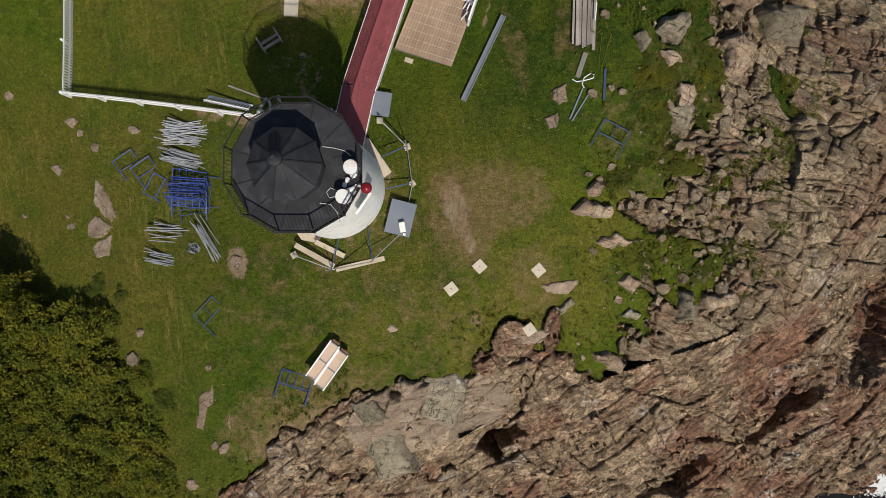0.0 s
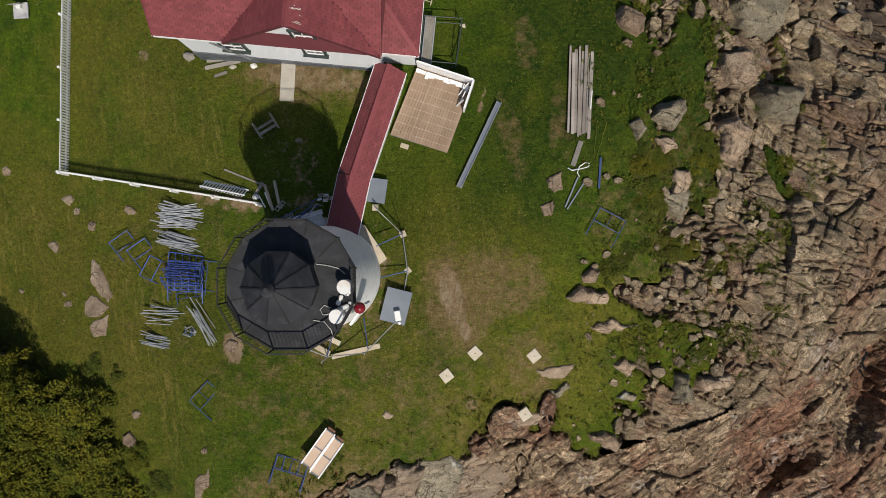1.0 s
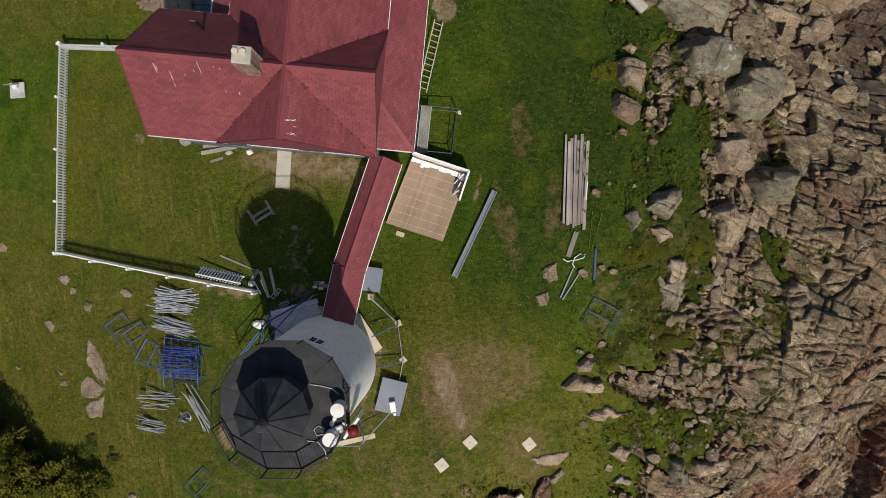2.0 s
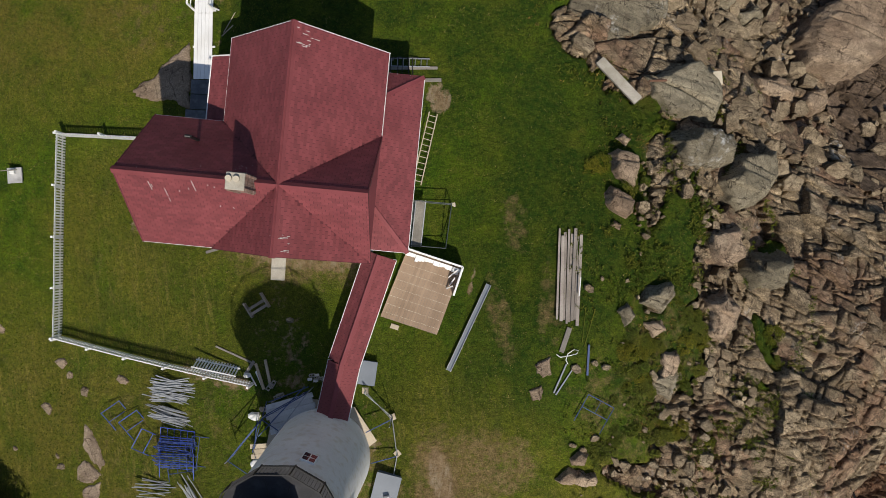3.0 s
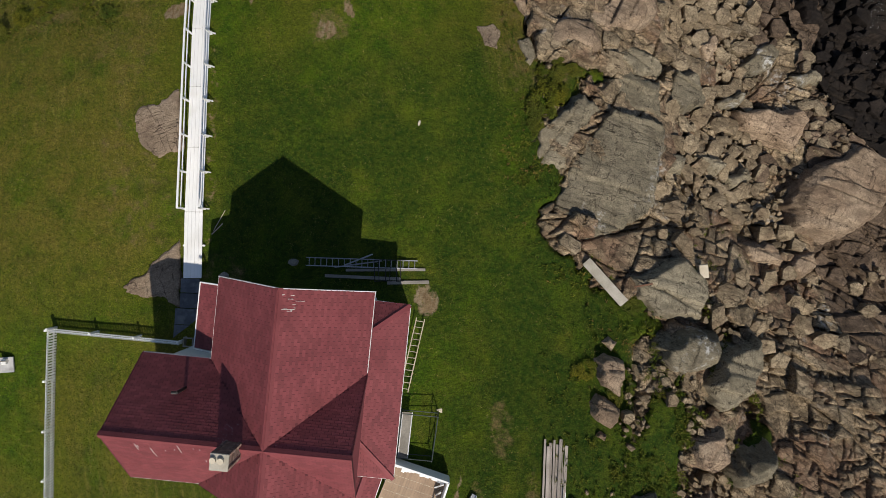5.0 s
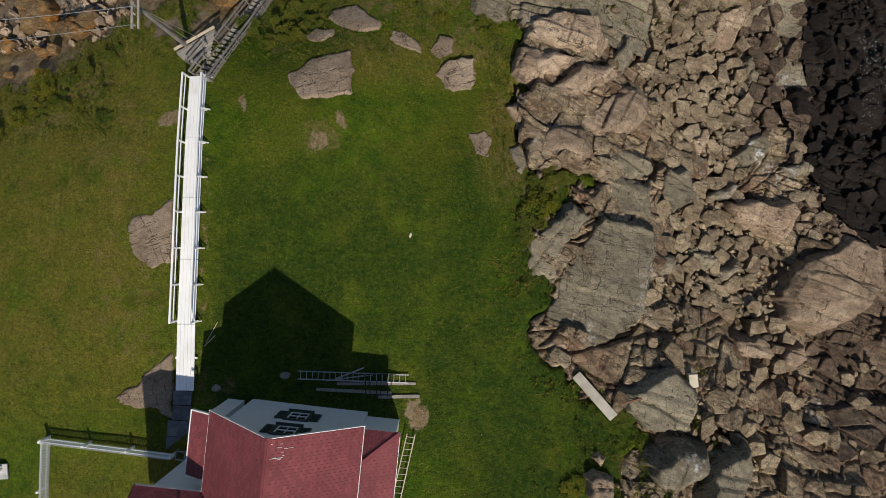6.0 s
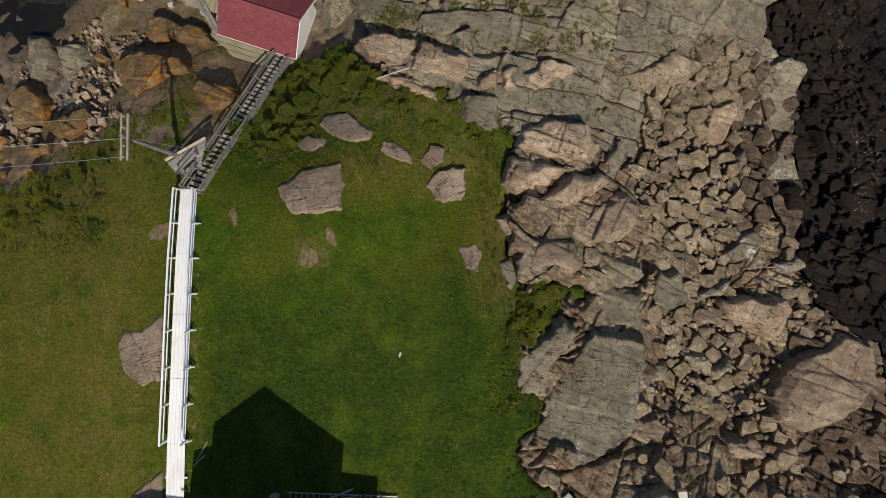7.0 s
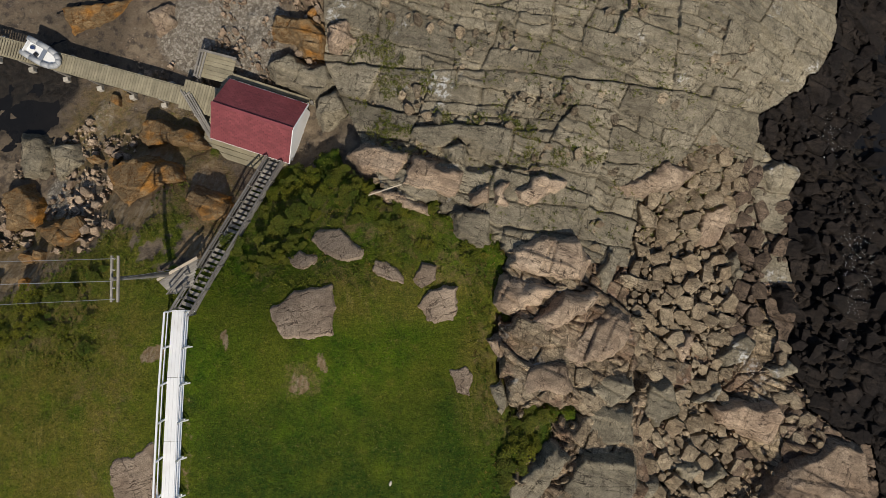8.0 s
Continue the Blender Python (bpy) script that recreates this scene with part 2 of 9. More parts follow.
ROCK_TAN = rock_mat("tan_rock", ((0.295, 0.212, 0.145), (0.440, 0.340, 0.243), (0.160, 0.113, 0.080)), -20, frag=0.28)
ROCK_GREY = rock_mat("grey_rock", ((0.201, 0.173, 0.121), (0.290, 0.253, 0.182), (0.129, 0.111, 0.080)), -15, lime=0.9, frag=0.25)
ROCK_CLIFF = rock_mat("shattered_rock", ((0.236, 0.170, 0.107), (0.374, 0.290, 0.194), (0.144, 0.091, 0.059)), 33, tint=((0.150, 0.066, 0.042), (0.255, 0.135, 0.084)), lime=0.6, frag=0.8)
ROCK_BLUFF = rock_mat("bluff_tan_rock", ((0.224, 0.170, 0.108), (0.375, 0.300, 0.201), (0.118, 0.087, 0.060)), -18, tint=((0.165, 0.096, 0.062), (0.270, 0.176, 0.116)), lime=0.5, frag=0.6)
ROCK_SCREE = rock_mat("loose_stone", ((0.213, 0.163, 0.105), (0.320, 0.260, 0.178), (0.136, 0.095, 0.062)), -20)
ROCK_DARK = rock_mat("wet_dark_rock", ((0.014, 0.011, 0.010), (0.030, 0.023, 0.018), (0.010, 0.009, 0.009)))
# Brown rock, its colour darkened to carry the shade among strata and scree.
ROCK_BROWN_SHADE = rock_mat("damp_rock", ((0.100, 0.071, 0.050), (0.185, 0.136, 0.097), (0.055, 0.040, 0.030)), -20)
ROCK_OCHRE = rock_mat("ochre_rock", ((0.147, 0.100, 0.052), (0.215, 0.152, 0.082), (0.378, 0.163, 0.025)), 10, stained=0.85)
ROCK_PALE = rock_mat("pale_rock", ((0.235, 0.176, 0.125), (0.345, 0.270, 0.198), (0.175, 0.125, 0.088)), 20, frag=0.15)


def leaf_mat(name, c1, c2, island=0.35):
    m = mat(name, c1, c2, 0.9, 0.75, bump=0.0, fine=8, grain=0.25, island=island)
    m.node_tree.nodes["Principled BSDF"].inputs["Specular IOR Level"].default_value = 0.12
    return m


GRASS = leaf_mat("grass_blades", (0.048, 0.080, 0.005), (0.100, 0.108, 0.012))
LEAF = leaf_mat("shrub_leaves", (0.045, 0.062, 0.005), (0.105, 0.098, 0.008), 0.55)
LEAF_DARK = leaf_mat("dark_shrub_leaves", (0.036, 0.055, 0.006), (0.090, 0.092, 0.012), 0.5)
WEED = leaf_mat("weed_leaves", (0.046, 0.076, 0.008), (0.110, 0.112, 0.014), 0.5)
BARK = mat("bark", (0.07, 0.055, 0.04), (0.11, 0.09, 0.07), 4, 0.9, bump=0.5)


# ---- mesh helpers ----
def part(name, bm, material, parent=None, label="", smooth=False):
    """Links a bmesh as one mesh object, under a thing or a part when one is given."""
    me = bpy.data.meshes.new(name)
    bm.to_mesh(me)
    bm.free()
    me.materials.append(material)
    if smooth:
        me.polygons.foreach_set("use_smooth", [True] * len(me.polygons))
    ob = new(name, me)
    ob.parent = parent
    if label:
        tagged(ob, label)
    return ob


def piece(name, me, parent, m):
    """One more object on a shared mesh."""
    ob = new(name, me)
    ob.parent = parent
    ob.matrix_local = m
    return ob


def thing(name, label, category, x, y, z, rz=0.0, group="", kind=""):
    ob = new(name)
    ob.matrix_world = pose(x, y, z, 0, 0, rz)
    return tagged(ob, label, category, group, kind)


def box(bm, c, s, rz=0.0, bevel=0.0):
    m = pose(*c, 0, 0, rz) @ Matrix.Diagonal((*s, 1))
    g = bmesh.ops.create_cube(bm, size=1.0, matrix=m)
    if bevel:
        es = list({e for v in g["verts"] for e in v.link_edges})
        bmesh.ops.bevel(bm, geom=es, offset=bevel, segments=1, affect='EDGES')
    return bm


def beam(bm, p, q, w, h):
    """A squared bar from p to q, w wide and h high."""
    p, q = Vector(p), Vector(q)
    d = q - p
    m = Matrix.Translation((p + q) / 2) @ d.to_track_quat('X', 'Z').to_matrix().to_4x4() @ Matrix.Diagonal((d.length, w, h, 1))
    bmesh.ops.create_cube(bm, size=1.0, matrix=m)
    return bm


def tube(bm, p, q, r, n=6, r2=None):
    p, q = Vector(p), Vector(q)
    d = q - p
    m = Matrix.Translation((p + q) / 2) @ d.to_track_quat('Z', 'Y').to_matrix().to_4x4()
    bmesh.ops.create_cone(bm, cap_ends=True, segments=n, radius1=r, radius2=r if r2 is None else r2, depth=d.length, matrix=m)
    return bm


def sweep(bm, pts, r, n=5):
    """One unbroken round wire through the points."""
    rings = []
    for k, p in enumerate(pts):
        d = (pts[min(k + 1, len(pts) - 1)] - pts[max(k - 1, 0)]).normalized()
        q = d.to_track_quat('Z', 'Y')
        rings.append([bm.verts.new(p + q @ Vector((r * math.cos(math.tau * j / n), r * math.sin(math.tau * j / n), 0))) for j in range(n)])
    for a, b in zip(rings, rings[1:]):
        for j in range(n):
            bm.faces.new((a[j], a[(j + 1) % n], b[(j + 1) % n], b[j]))
    return bm


def B():
    return bmesh.new()


def prism(bm, outline, z0, z1):
    """An upright block over a plan outline."""
    lo = [bm.verts.new((x, y, z0)) for x, y in outline]
    hi = [bm.verts.new((x, y, z1)) for x, y in outline]
    n = len(outline)
    bm.faces.new(lo[::-1])
    bm.faces.new(hi)
    for i in range(n):
        bm.faces.new((lo[i], lo[(i + 1) % n], hi[(i + 1) % n], hi[i]))
    bmesh.ops.recalc_face_normals(bm, faces=bm.faces)
    return bm


def slab(bm, corners, thick):
    """A flat plate under a polygon given in space, thick metres deep."""
    hi = [bm.verts.new(c) for c in corners]
    nrm = (Vector(corners[1]) - Vector(corners[0])).cross(Vector(corners[2]) - Vector(corners[0])).normalized()
    if nrm.z < 0:
        nrm = -nrm
    lo = [bm.verts.new(Vector(c) - nrm * thick) for c in corners]
    n = len(corners)
    bm.faces.new(hi)
    bm.faces.new(lo[::-1])
    for i in range(n):
        bm.faces.new((hi[i], hi[(i + 1) % n], lo[(i + 1) % n], lo[i]))
    bmesh.ops.recalc_face_normals(bm, faces=bm.faces)
    return bm


def mesh_from(name, verts, faces, material):
    me = bpy.data.meshes.new(name)
    me.from_pydata(verts, [], faces)
    me.update()
    me.materials.append(material)
    return me


# ---- the lie of the land: heights every six metres, from x = -33 and y = -21 ----
HEIGHTS = []
HEIGHTS.append([-4.9, -3.9, -2.6, -1.5, -2.3, -5.1, -7.5, -8.5, -9.8, -11.7, -12.3, -12.4, -12.5])  # y = -21
HEIGHTS.append([-4.7, -3.5, -1.7, 0.1, -0, -3, -6.2, -5.6, -6.7, -9.2, -10.2, -11.5, -12.5])  # y = -15
HEIGHTS.append([-4.7, -3.5, -1.3, 0.8, 1.9, 1.5, -1.3, -1.9, -3.7, -6.4, -7.6, -10.6, -12.3])  # y = -9
HEIGHTS.append([-4.7, -3.5, -1.1, 1.2, 2.6, 3.2, 2.3, 1.2, 0.3, -2.8, -7.6, -10.4, -11.9])  # y = -3
HEIGHTS.append([-4.4, -3.2, -1.1, 1, 2.3, 3, 3, 2.8, 1.6, 0.1, -4.1, -8.3, -11.2])  # y = 3
HEIGHTS.append([-4, -2.8, -1.1, 0.8, 2.1, 2.4, 2.9, 3.5, 1.3, -0.8, -2.7, -7.9, -11])  # y = 9
HEIGHTS.append([-3.7, -2.3, -0.7, 0.8, 1.8, 2.3, 2, 2.5, 1.5, -3.1, -4.9, -8.6, -11.2])  # y = 15
HEIGHTS.append([-3.6, -2.1, -0.4, 0.3, 0.9, 1.2, 1.1, 0.8, -0.1, -5.7, -8.3, -9.8, -11.4])  # y = 21
HEIGHTS.append([-4, -2.5, -0.9, 0.1, 0.3, 0.5, 0.3, -0.4, -3.2, -8.1, -8.5, -10.1, -11.6])  # y = 27
HEIGHTS.append([-5.1, -3.6, -1.9, -0.7, -0.4, -0, -0.5, -1.5, -5.2, -9.1, -9.1, -10.4, -11.9])  # y = 33
HEIGHTS.append([-6.9, -5.9, -4, -2.3, -1.8, -1, -2.6, -3, -6.4, -9.3, -10, -10.7, -12])  # y = 39
HEIGHTS.append([-9.3, -9.4, -7.3, -4.7, -6.3, -4.1, -4.2, -4.5, -7.5, -10.1, -10.4, -10.5, -12.1])  # y = 45
HEIGHTS.append([-10.7, -11.1, -10.3, -9.3, -10.2, -6.9, -5.3, -5, -5.3, -7.4, -10, -11.2, -12.5])  # y = 51
HEIGHTS.append([-10.9, -10.9, -11.1, -10.8, -9.6, -7.8, -5.7, -4.8, -4, -5, -8, -11, -12.5])  # y = 57
HEIGHTS.append([-10.9, -10.9, -11, -10.7, -9.6, -7.7, -5.7, -4.8, -4.7, -5.5, -8, -10.7, -12.5])  # y = 63
HEIGHTS.append([-11, -10.9, -10.8, -10.5, -9.6, -8.1, -6.7, -5.9, -5.9, -6.7, -8.5, -10.4, -12])  # y = 69
HEIGHTS = np.array(HEIGHTS)


def lie(x, y):
    """Smooth height of the land."""
    x, y = np.asarray(x, float), np.asarray(y, float)
    u, v = np.clip((x + 33) / 6, 0, 11.999), np.clip((y + 21) / 6, 0, 14.999)
    i, j = u.astype(int), v.astype(int)
    fu, fv = u - i, v - j

    def weights(f):
        return [(-f + 2 * f * f - f ** 3) / 2, (2 - 5 * f * f + 3 * f ** 3) / 2, (f + 4 * f * f - 3 * f ** 3) / 2, (f ** 3 - f * f) / 2]
    z = 0.0
    for q, b in enumerate(weights(fv)):
        for p, a in enumerate(weights(fu)):
            z = z + a * b * HEIGHTS[np.clip(j + q - 1, 0, 15), np.clip(i + p - 1, 0, 12)]
    return z


def hashed(i, j, seed):
    h = np.sin(i * 127.1 + j * 311.7 + seed * 74.7) * 43758.5453
    return h - np.floor(h)


def cloud(x, y, size, seed, octaves=4):
    """Soft noise, 0 to 1."""
    total, amp, norm = 0.0, 1.0, 0.0
    for k in range(octaves):
        u, v = x / size * 2 ** k + 17.3 * seed, y / size * 2 ** k - 9.1 * seed
        i, j = np.floor(u), np.floor(v)
        f, g = u - i, v - j
        f, g = f * f * (3 - 2 * f), g * g * (3 - 2 * g)
        a, b = hashed(i, j, seed + k), hashed(i + 1, j, seed + k)
        c, d = hashed(i, j + 1, seed + k), hashed(i + 1, j + 1, seed + k)
        total = total + amp * ((a * (1 - f) + b * f) * (1 - g) + (c * (1 - f) + d * f) * g)
        norm, amp = norm + amp, amp * 0.5
    return total / norm


def blocks(x, y, size, angle, stretch, seed):
    """Jointed blocks: distance to the joint, and the block's step, and its two slopes times the way from its middle."""
    c, s = math.cos(radians(angle)), math.sin(radians(angle))
    u, v = (x * c + y * s) / (size * stretch), (-x * s + y * c) / size
    i, j = np.floor(u), np.floor(v)
    d1, d2 = np.full(np.shape(u), 9.0), np.full(np.shape(u), 9.0)
    step, lean = np.zeros(np.shape(u)), np.zeros(np.shape(u))
    for p in (-1, 0, 1):
        for q in (-1, 0, 1):
            a, b = i + p, j + q
            ex, ey = a + 0.1 + 0.8 * hashed(a, b, seed) - u, b + 0.1 + 0.8 * hashed(a, b, seed + 3) - v
            d = np.abs(ex) ** 2 + np.abs(ey) ** 2
            near = d < d1
            d2 = np.where(near, d1, np.minimum(d2, d))
            step = np.where(near, hashed(a, b, seed + 5), step)
            lean = np.where(near, ex * (hashed(a, b, seed + 7) - 0.5) + ey * (hashed(a, b, seed + 9) - 0.5), lean)
            d1 = np.where(near, d, d1)
    return np.sqrt(d2) - np.sqrt(d1), step, lean


def ease(a, b, v):
    t = np.clip((v - a) / (b - a), 0, 1)
    return t * t * (3 - 2 * t)


def inside(x, y, outline):
    """Distance to a plan outline, positive inside."""
    best = np.full(np.shape(x), 1e9)
    odd = np.zeros(np.shape(x), bool)
    n = len(outline)
    for k in range(n):
        (ax, ay), (bx, by) = outline[k], outline[(k + 1) % n]
        dx, dy = bx - ax, by - ay
        t = np.clip(((x - ax) * dx + (y - ay) * dy) / (dx * dx + dy * dy + 1e-9), 0, 1)
        best = np.minimum(best, np.hypot(x - ax - t * dx, y - ay - t * dy))
        odd ^= ((ay > y) != (by > y)) & (x < (bx - ax) * (y - ay) / (by - ay + 1e-12) + ax)
    return np.where(odd, best, -best)


def spot(x, y, cx, cy, rx, ry, rz=0.0):
    """1 in the middle of an oval patch, 0 outside it."""
    c, s = math.cos(radians(rz)), math.sin(radians(rz))
    u, v = ((x - cx) * c + (y - cy) * s) / rx, (-(x - cx) * s + (y - cy) * c) / ry
    return 1 - ease(0.55, 1.25, np.hypot(u, v))


# ---- ground: one sheet of lawn, ledges, cliffs and shore that runs out under the sea ----
LAWN_EDGE = [
    (-40, -22), (-10.2, -13.0), (-9.1, -10.7), (-6.4, -8.7), (-4.1, -7.2), (-1.1, -6.4), (0.5, -6.4), (1.9, -4.7), (3.2, -4.3), (4.3, -5.4), (6.6, -6.5), (8.5, -6.7),
    (10.0, -4.5), (12.1, -3.5), (12.4, -1.1), (13.5, 0.3), (14.6, 3.2), (14.6, 5.8), (14.0, 7.8), (15.0, 10.5), (14.4, 12.4), (14.5, 14.7), (13.9, 17.1),
    (12.5, 19.1), (10.9, 21.3), (8.5, 23.3), (7.5, 24.8), (7.1, 26.4), (8.0, 28.2), (6.3, 28.5), (6.8, 30.7), (9.0, 32.9)]
LAWN_EDGE += [
    (10.1, 34.7), (7.0, 34.9), (6.2, 37.9), (6.0, 43.6), (3.2, 44.9), (-0.6, 46.6), (-3.6, 48.1), (-5.9, 49.8), (-7.7, 48.9), (-10.0, 47.3), (-10.6, 44.8), (-10.5, 42.4),
    (-12.5, 42.0), (-13.9, 42.4), (-18.0, 44.0), (-22.3, 42.5), (-25.5, 39.6), (-40, 36)]


# Edge of the black shore; its bulge at y 33-39 also paints rock shadow.
SHORE_Y, SHORE_X = [28, 31, 33, 36, 39, 43.5, 48.7, 51, 52.5, 54.3, 57, 60, 68], [40, 29.6, 27.0, 26.4, 27.0, 27.5, 26.3, 24.0, 23.4, 26.4, 28.3, 29.2, 30.0]


KNOWN = {}


def zones(x, y):
    """The cover of the ground, worked out once for each net of places."""
    if np.size(x) < 500:
        return cover_of(x, y)
    key = (np.shape(x), float(np.sum(x)), float(np.sum(y)), float(np.ravel(x)[7]), float(np.ravel(y)[-7]))
    if key not in KNOWN:
        if len(KNOWN) > 3:
            KNOWN.clear()
        KNOWN[key] = cover_of(x, y)
    return KNOWN[key]


def cover_of(x, y):
    """Cover of the ground at each place: plants, bare soil, wet shore and painted shade, red rock, shingle, pale rock,
    dry grass.
    """
    ragged = (cloud(x, y, 2.2, 3) - 0.5) * 3.0 + (cloud(x, y, 0.7, 5) - 0.5) * 1.6
    plants = ease(-0.8, 0.7, inside(x, y, LAWN_EDGE) + ragged)
    tufts = ease(0.42, 0.60, cloud(x, y, 1.6, 11))
    for cx, cy, rx, ry, rz in ((20.2, 9.6, 2.0, 2.6, 0), (18.0, 8.4, 0.6, 1.8, 20), (17.8, 5.2, 0.5, 1.4, 10), 
                               (16.6, 4.0, 1.2, 2.0, 0), (11.4, 21.6, 1.4, 1.4, 0), (11.8, 42.4, 0.8, 0.6, 0), (-14.6, 45.2, 1.6, 2.8, 5), (-16.0, 43.6, 3.6, 1.6, 0), (-12.6, 50.2, 0.8, 1.2, 0), (19.2, 13.2, 1.4, 1.0, 0)):
        plants = np.maximum(plants, spot(x, y, cx, cy, rx, ry, rz) * tufts)
    clumps = ease(0.49, 0.58, cloud(x, y, 1.3, 17)) * ease(6, 8, x) * ease(16.5, 13.5, x) * ease(-5, -2, y) * ease(20, 17, y)
    plants = np.maximum(plants, clumps * 0.85)
    # ledges that break through the turf on the seaward side
    broken = ease(9.2, 12.5, x + (y - 8) * -0.05) * (1 - ease(20, 22, y)) * ease(0.52, 0.60, cloud(x, y, 2.6, 21)) * 0.95
    for cx, cy, rx, ry, rz in ((12.6, 1.4, 4.2, 0.9, -12), (14.9, 7.0, 0.8, 4.2, 4), (12.0, 6.6, 0.8, 1.2, -20), (3.6, -4.9, 1.2, 1.4, 20), (5.6, -4.2, 0.5, 1.3, 0)):
        broken = np.maximum(broken, ease(0.25, 0.5, spot(x, y, cx, cy, rx, ry, rz) * (0.4 + 1.1 * cloud(x, y, 1.2, 27))))
    plants = plants * (1 - broken)
    bare = np.zeros(np.shape(x))
    for cx, cy, rx, ry, rz, k in ((0.65, 2.0, 0.75, 1.9, 14, 1.0), (1.35, 0.2, 0.4, 0.7, 8, 1.0), (-6.4, -9.3, 4.6, 1.7, 20, 0.72), (-10.3, -0.7, 0.6, 0.9, 0, 1.0), (-5.3, 3.0, 3.3, 3.3, 0, 0.5),
                                  (-7.2, 8.6, 1.6, 3.6, 10, 0.4), (-6.4, 12.9, 3.6, 0.8, -5, 0.75), (0.5, 21.2, 0.7, 1.0, 0, 0.8), (3.9, 14.9, 0.4, 1.0, 10, 0.4),
                                  (-10.6, 6.6, 2.8, 0.5, -10, 0.6), (1.6, -3.5, 0.35, 0.35, 0, 0.9), (2.1, 11.4, 0.14, 1.2, -14, 0.6), (-15.6, 14.4, 0.5, 0.4, 0, 0.5),
                                  (-13.9, 37.3, 0.9, 0.5, 20, 0.9), (-5.2, 35.9, 0.8, 0.7, 20, 0.75), (-3.9, 37.0, 0.3, 0.9, 20, 0.6), (-11.3, 29, 0.4, 8, 0, 0.3),
                                  (-24.6, 42.0, 3.8, 1.8, 10, 1.0), (-17.3, 47.6, 3.2, 3.6, 0, 1.0), (-12.8, 47.4, 1.5, 2.6, 15, 1.0), (-12.4, 43.5, 1.2, 1.0, 0, 1.0), (-9.7, 38.2, 0.25, 0.6, 15, 0.9)):
        bare = np.maximum(bare, k * spot(x, y, cx, cy, rx, ry, rz))
    z = lie(x, y)
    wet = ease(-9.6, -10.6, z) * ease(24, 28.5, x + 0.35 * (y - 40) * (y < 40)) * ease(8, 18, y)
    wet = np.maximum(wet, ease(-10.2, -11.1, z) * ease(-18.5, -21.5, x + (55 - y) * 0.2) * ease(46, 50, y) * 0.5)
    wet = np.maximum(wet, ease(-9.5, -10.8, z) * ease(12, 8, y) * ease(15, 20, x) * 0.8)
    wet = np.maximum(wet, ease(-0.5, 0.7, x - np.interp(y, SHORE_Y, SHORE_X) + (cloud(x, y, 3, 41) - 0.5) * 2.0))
    # Cove shadow painted as an oval of near-black ground.
    wet = np.maximum(wet, spot(x, y, -26.8, 55.2, 4.0, 2.8))
    red = np.maximum(spot(x, y, 18.5, -6, 9, 6.5, 30), spot(x, y, 11.5, -10.5, 8, 3.6, 10)) * 0.9
    red = np.maximum(red, spot(x, y, 24, 12, 6, 12) * 0.55)
    shingle = np.maximum(spot(x, y, -13.0, 58.6, 5.4, 3.8), spot(x, y, 19.5, 42.0, 5.0, 8.5, -10))
    shingle = np.maximum(shingle, spot(x, y, 1.4, -14.2, 2.2, 1.3))
    shingle = np.maximum(shingle, np.maximum(spot(x, y, -23.0, 46.8, 2.2, 2.2), spot(x, y, -22.2, 51.5, 1.0, 3.2, -22)))
    pale = np.maximum(spot(x, y, 9.8, 29.2, 3.4, 6.0, 10), spot(x, y, -0.5, -8.6, 4.6, 2.6, 10))
    pale = np.maximum(pale, spot(x, y, 10, 50, 14, 8, -10) * 0.9)
    dry = np.maximum(ease(-12.0, -16.5, x) * ease(18, 25, y) * 0.9, spot(x, y, -13, 14, 8, 7) * 0.6)
    dry = np.maximum(dry, ease(-9, -15, x) * ease(13, 5, y) * 0.75)
    dry = np.maximum(dry, spot(x, y, 1, 0, 9, 7) * 0.6)
    dry = np.maximum(dry, np.maximum(spot(x, y, -0.5, 40.8, 7.0, 1.8), spot(x, y, 5.2, 36.5, 1.8, 4.5)) * 0.8)
    return plants, bare, wet, red, shingle, pale, dry


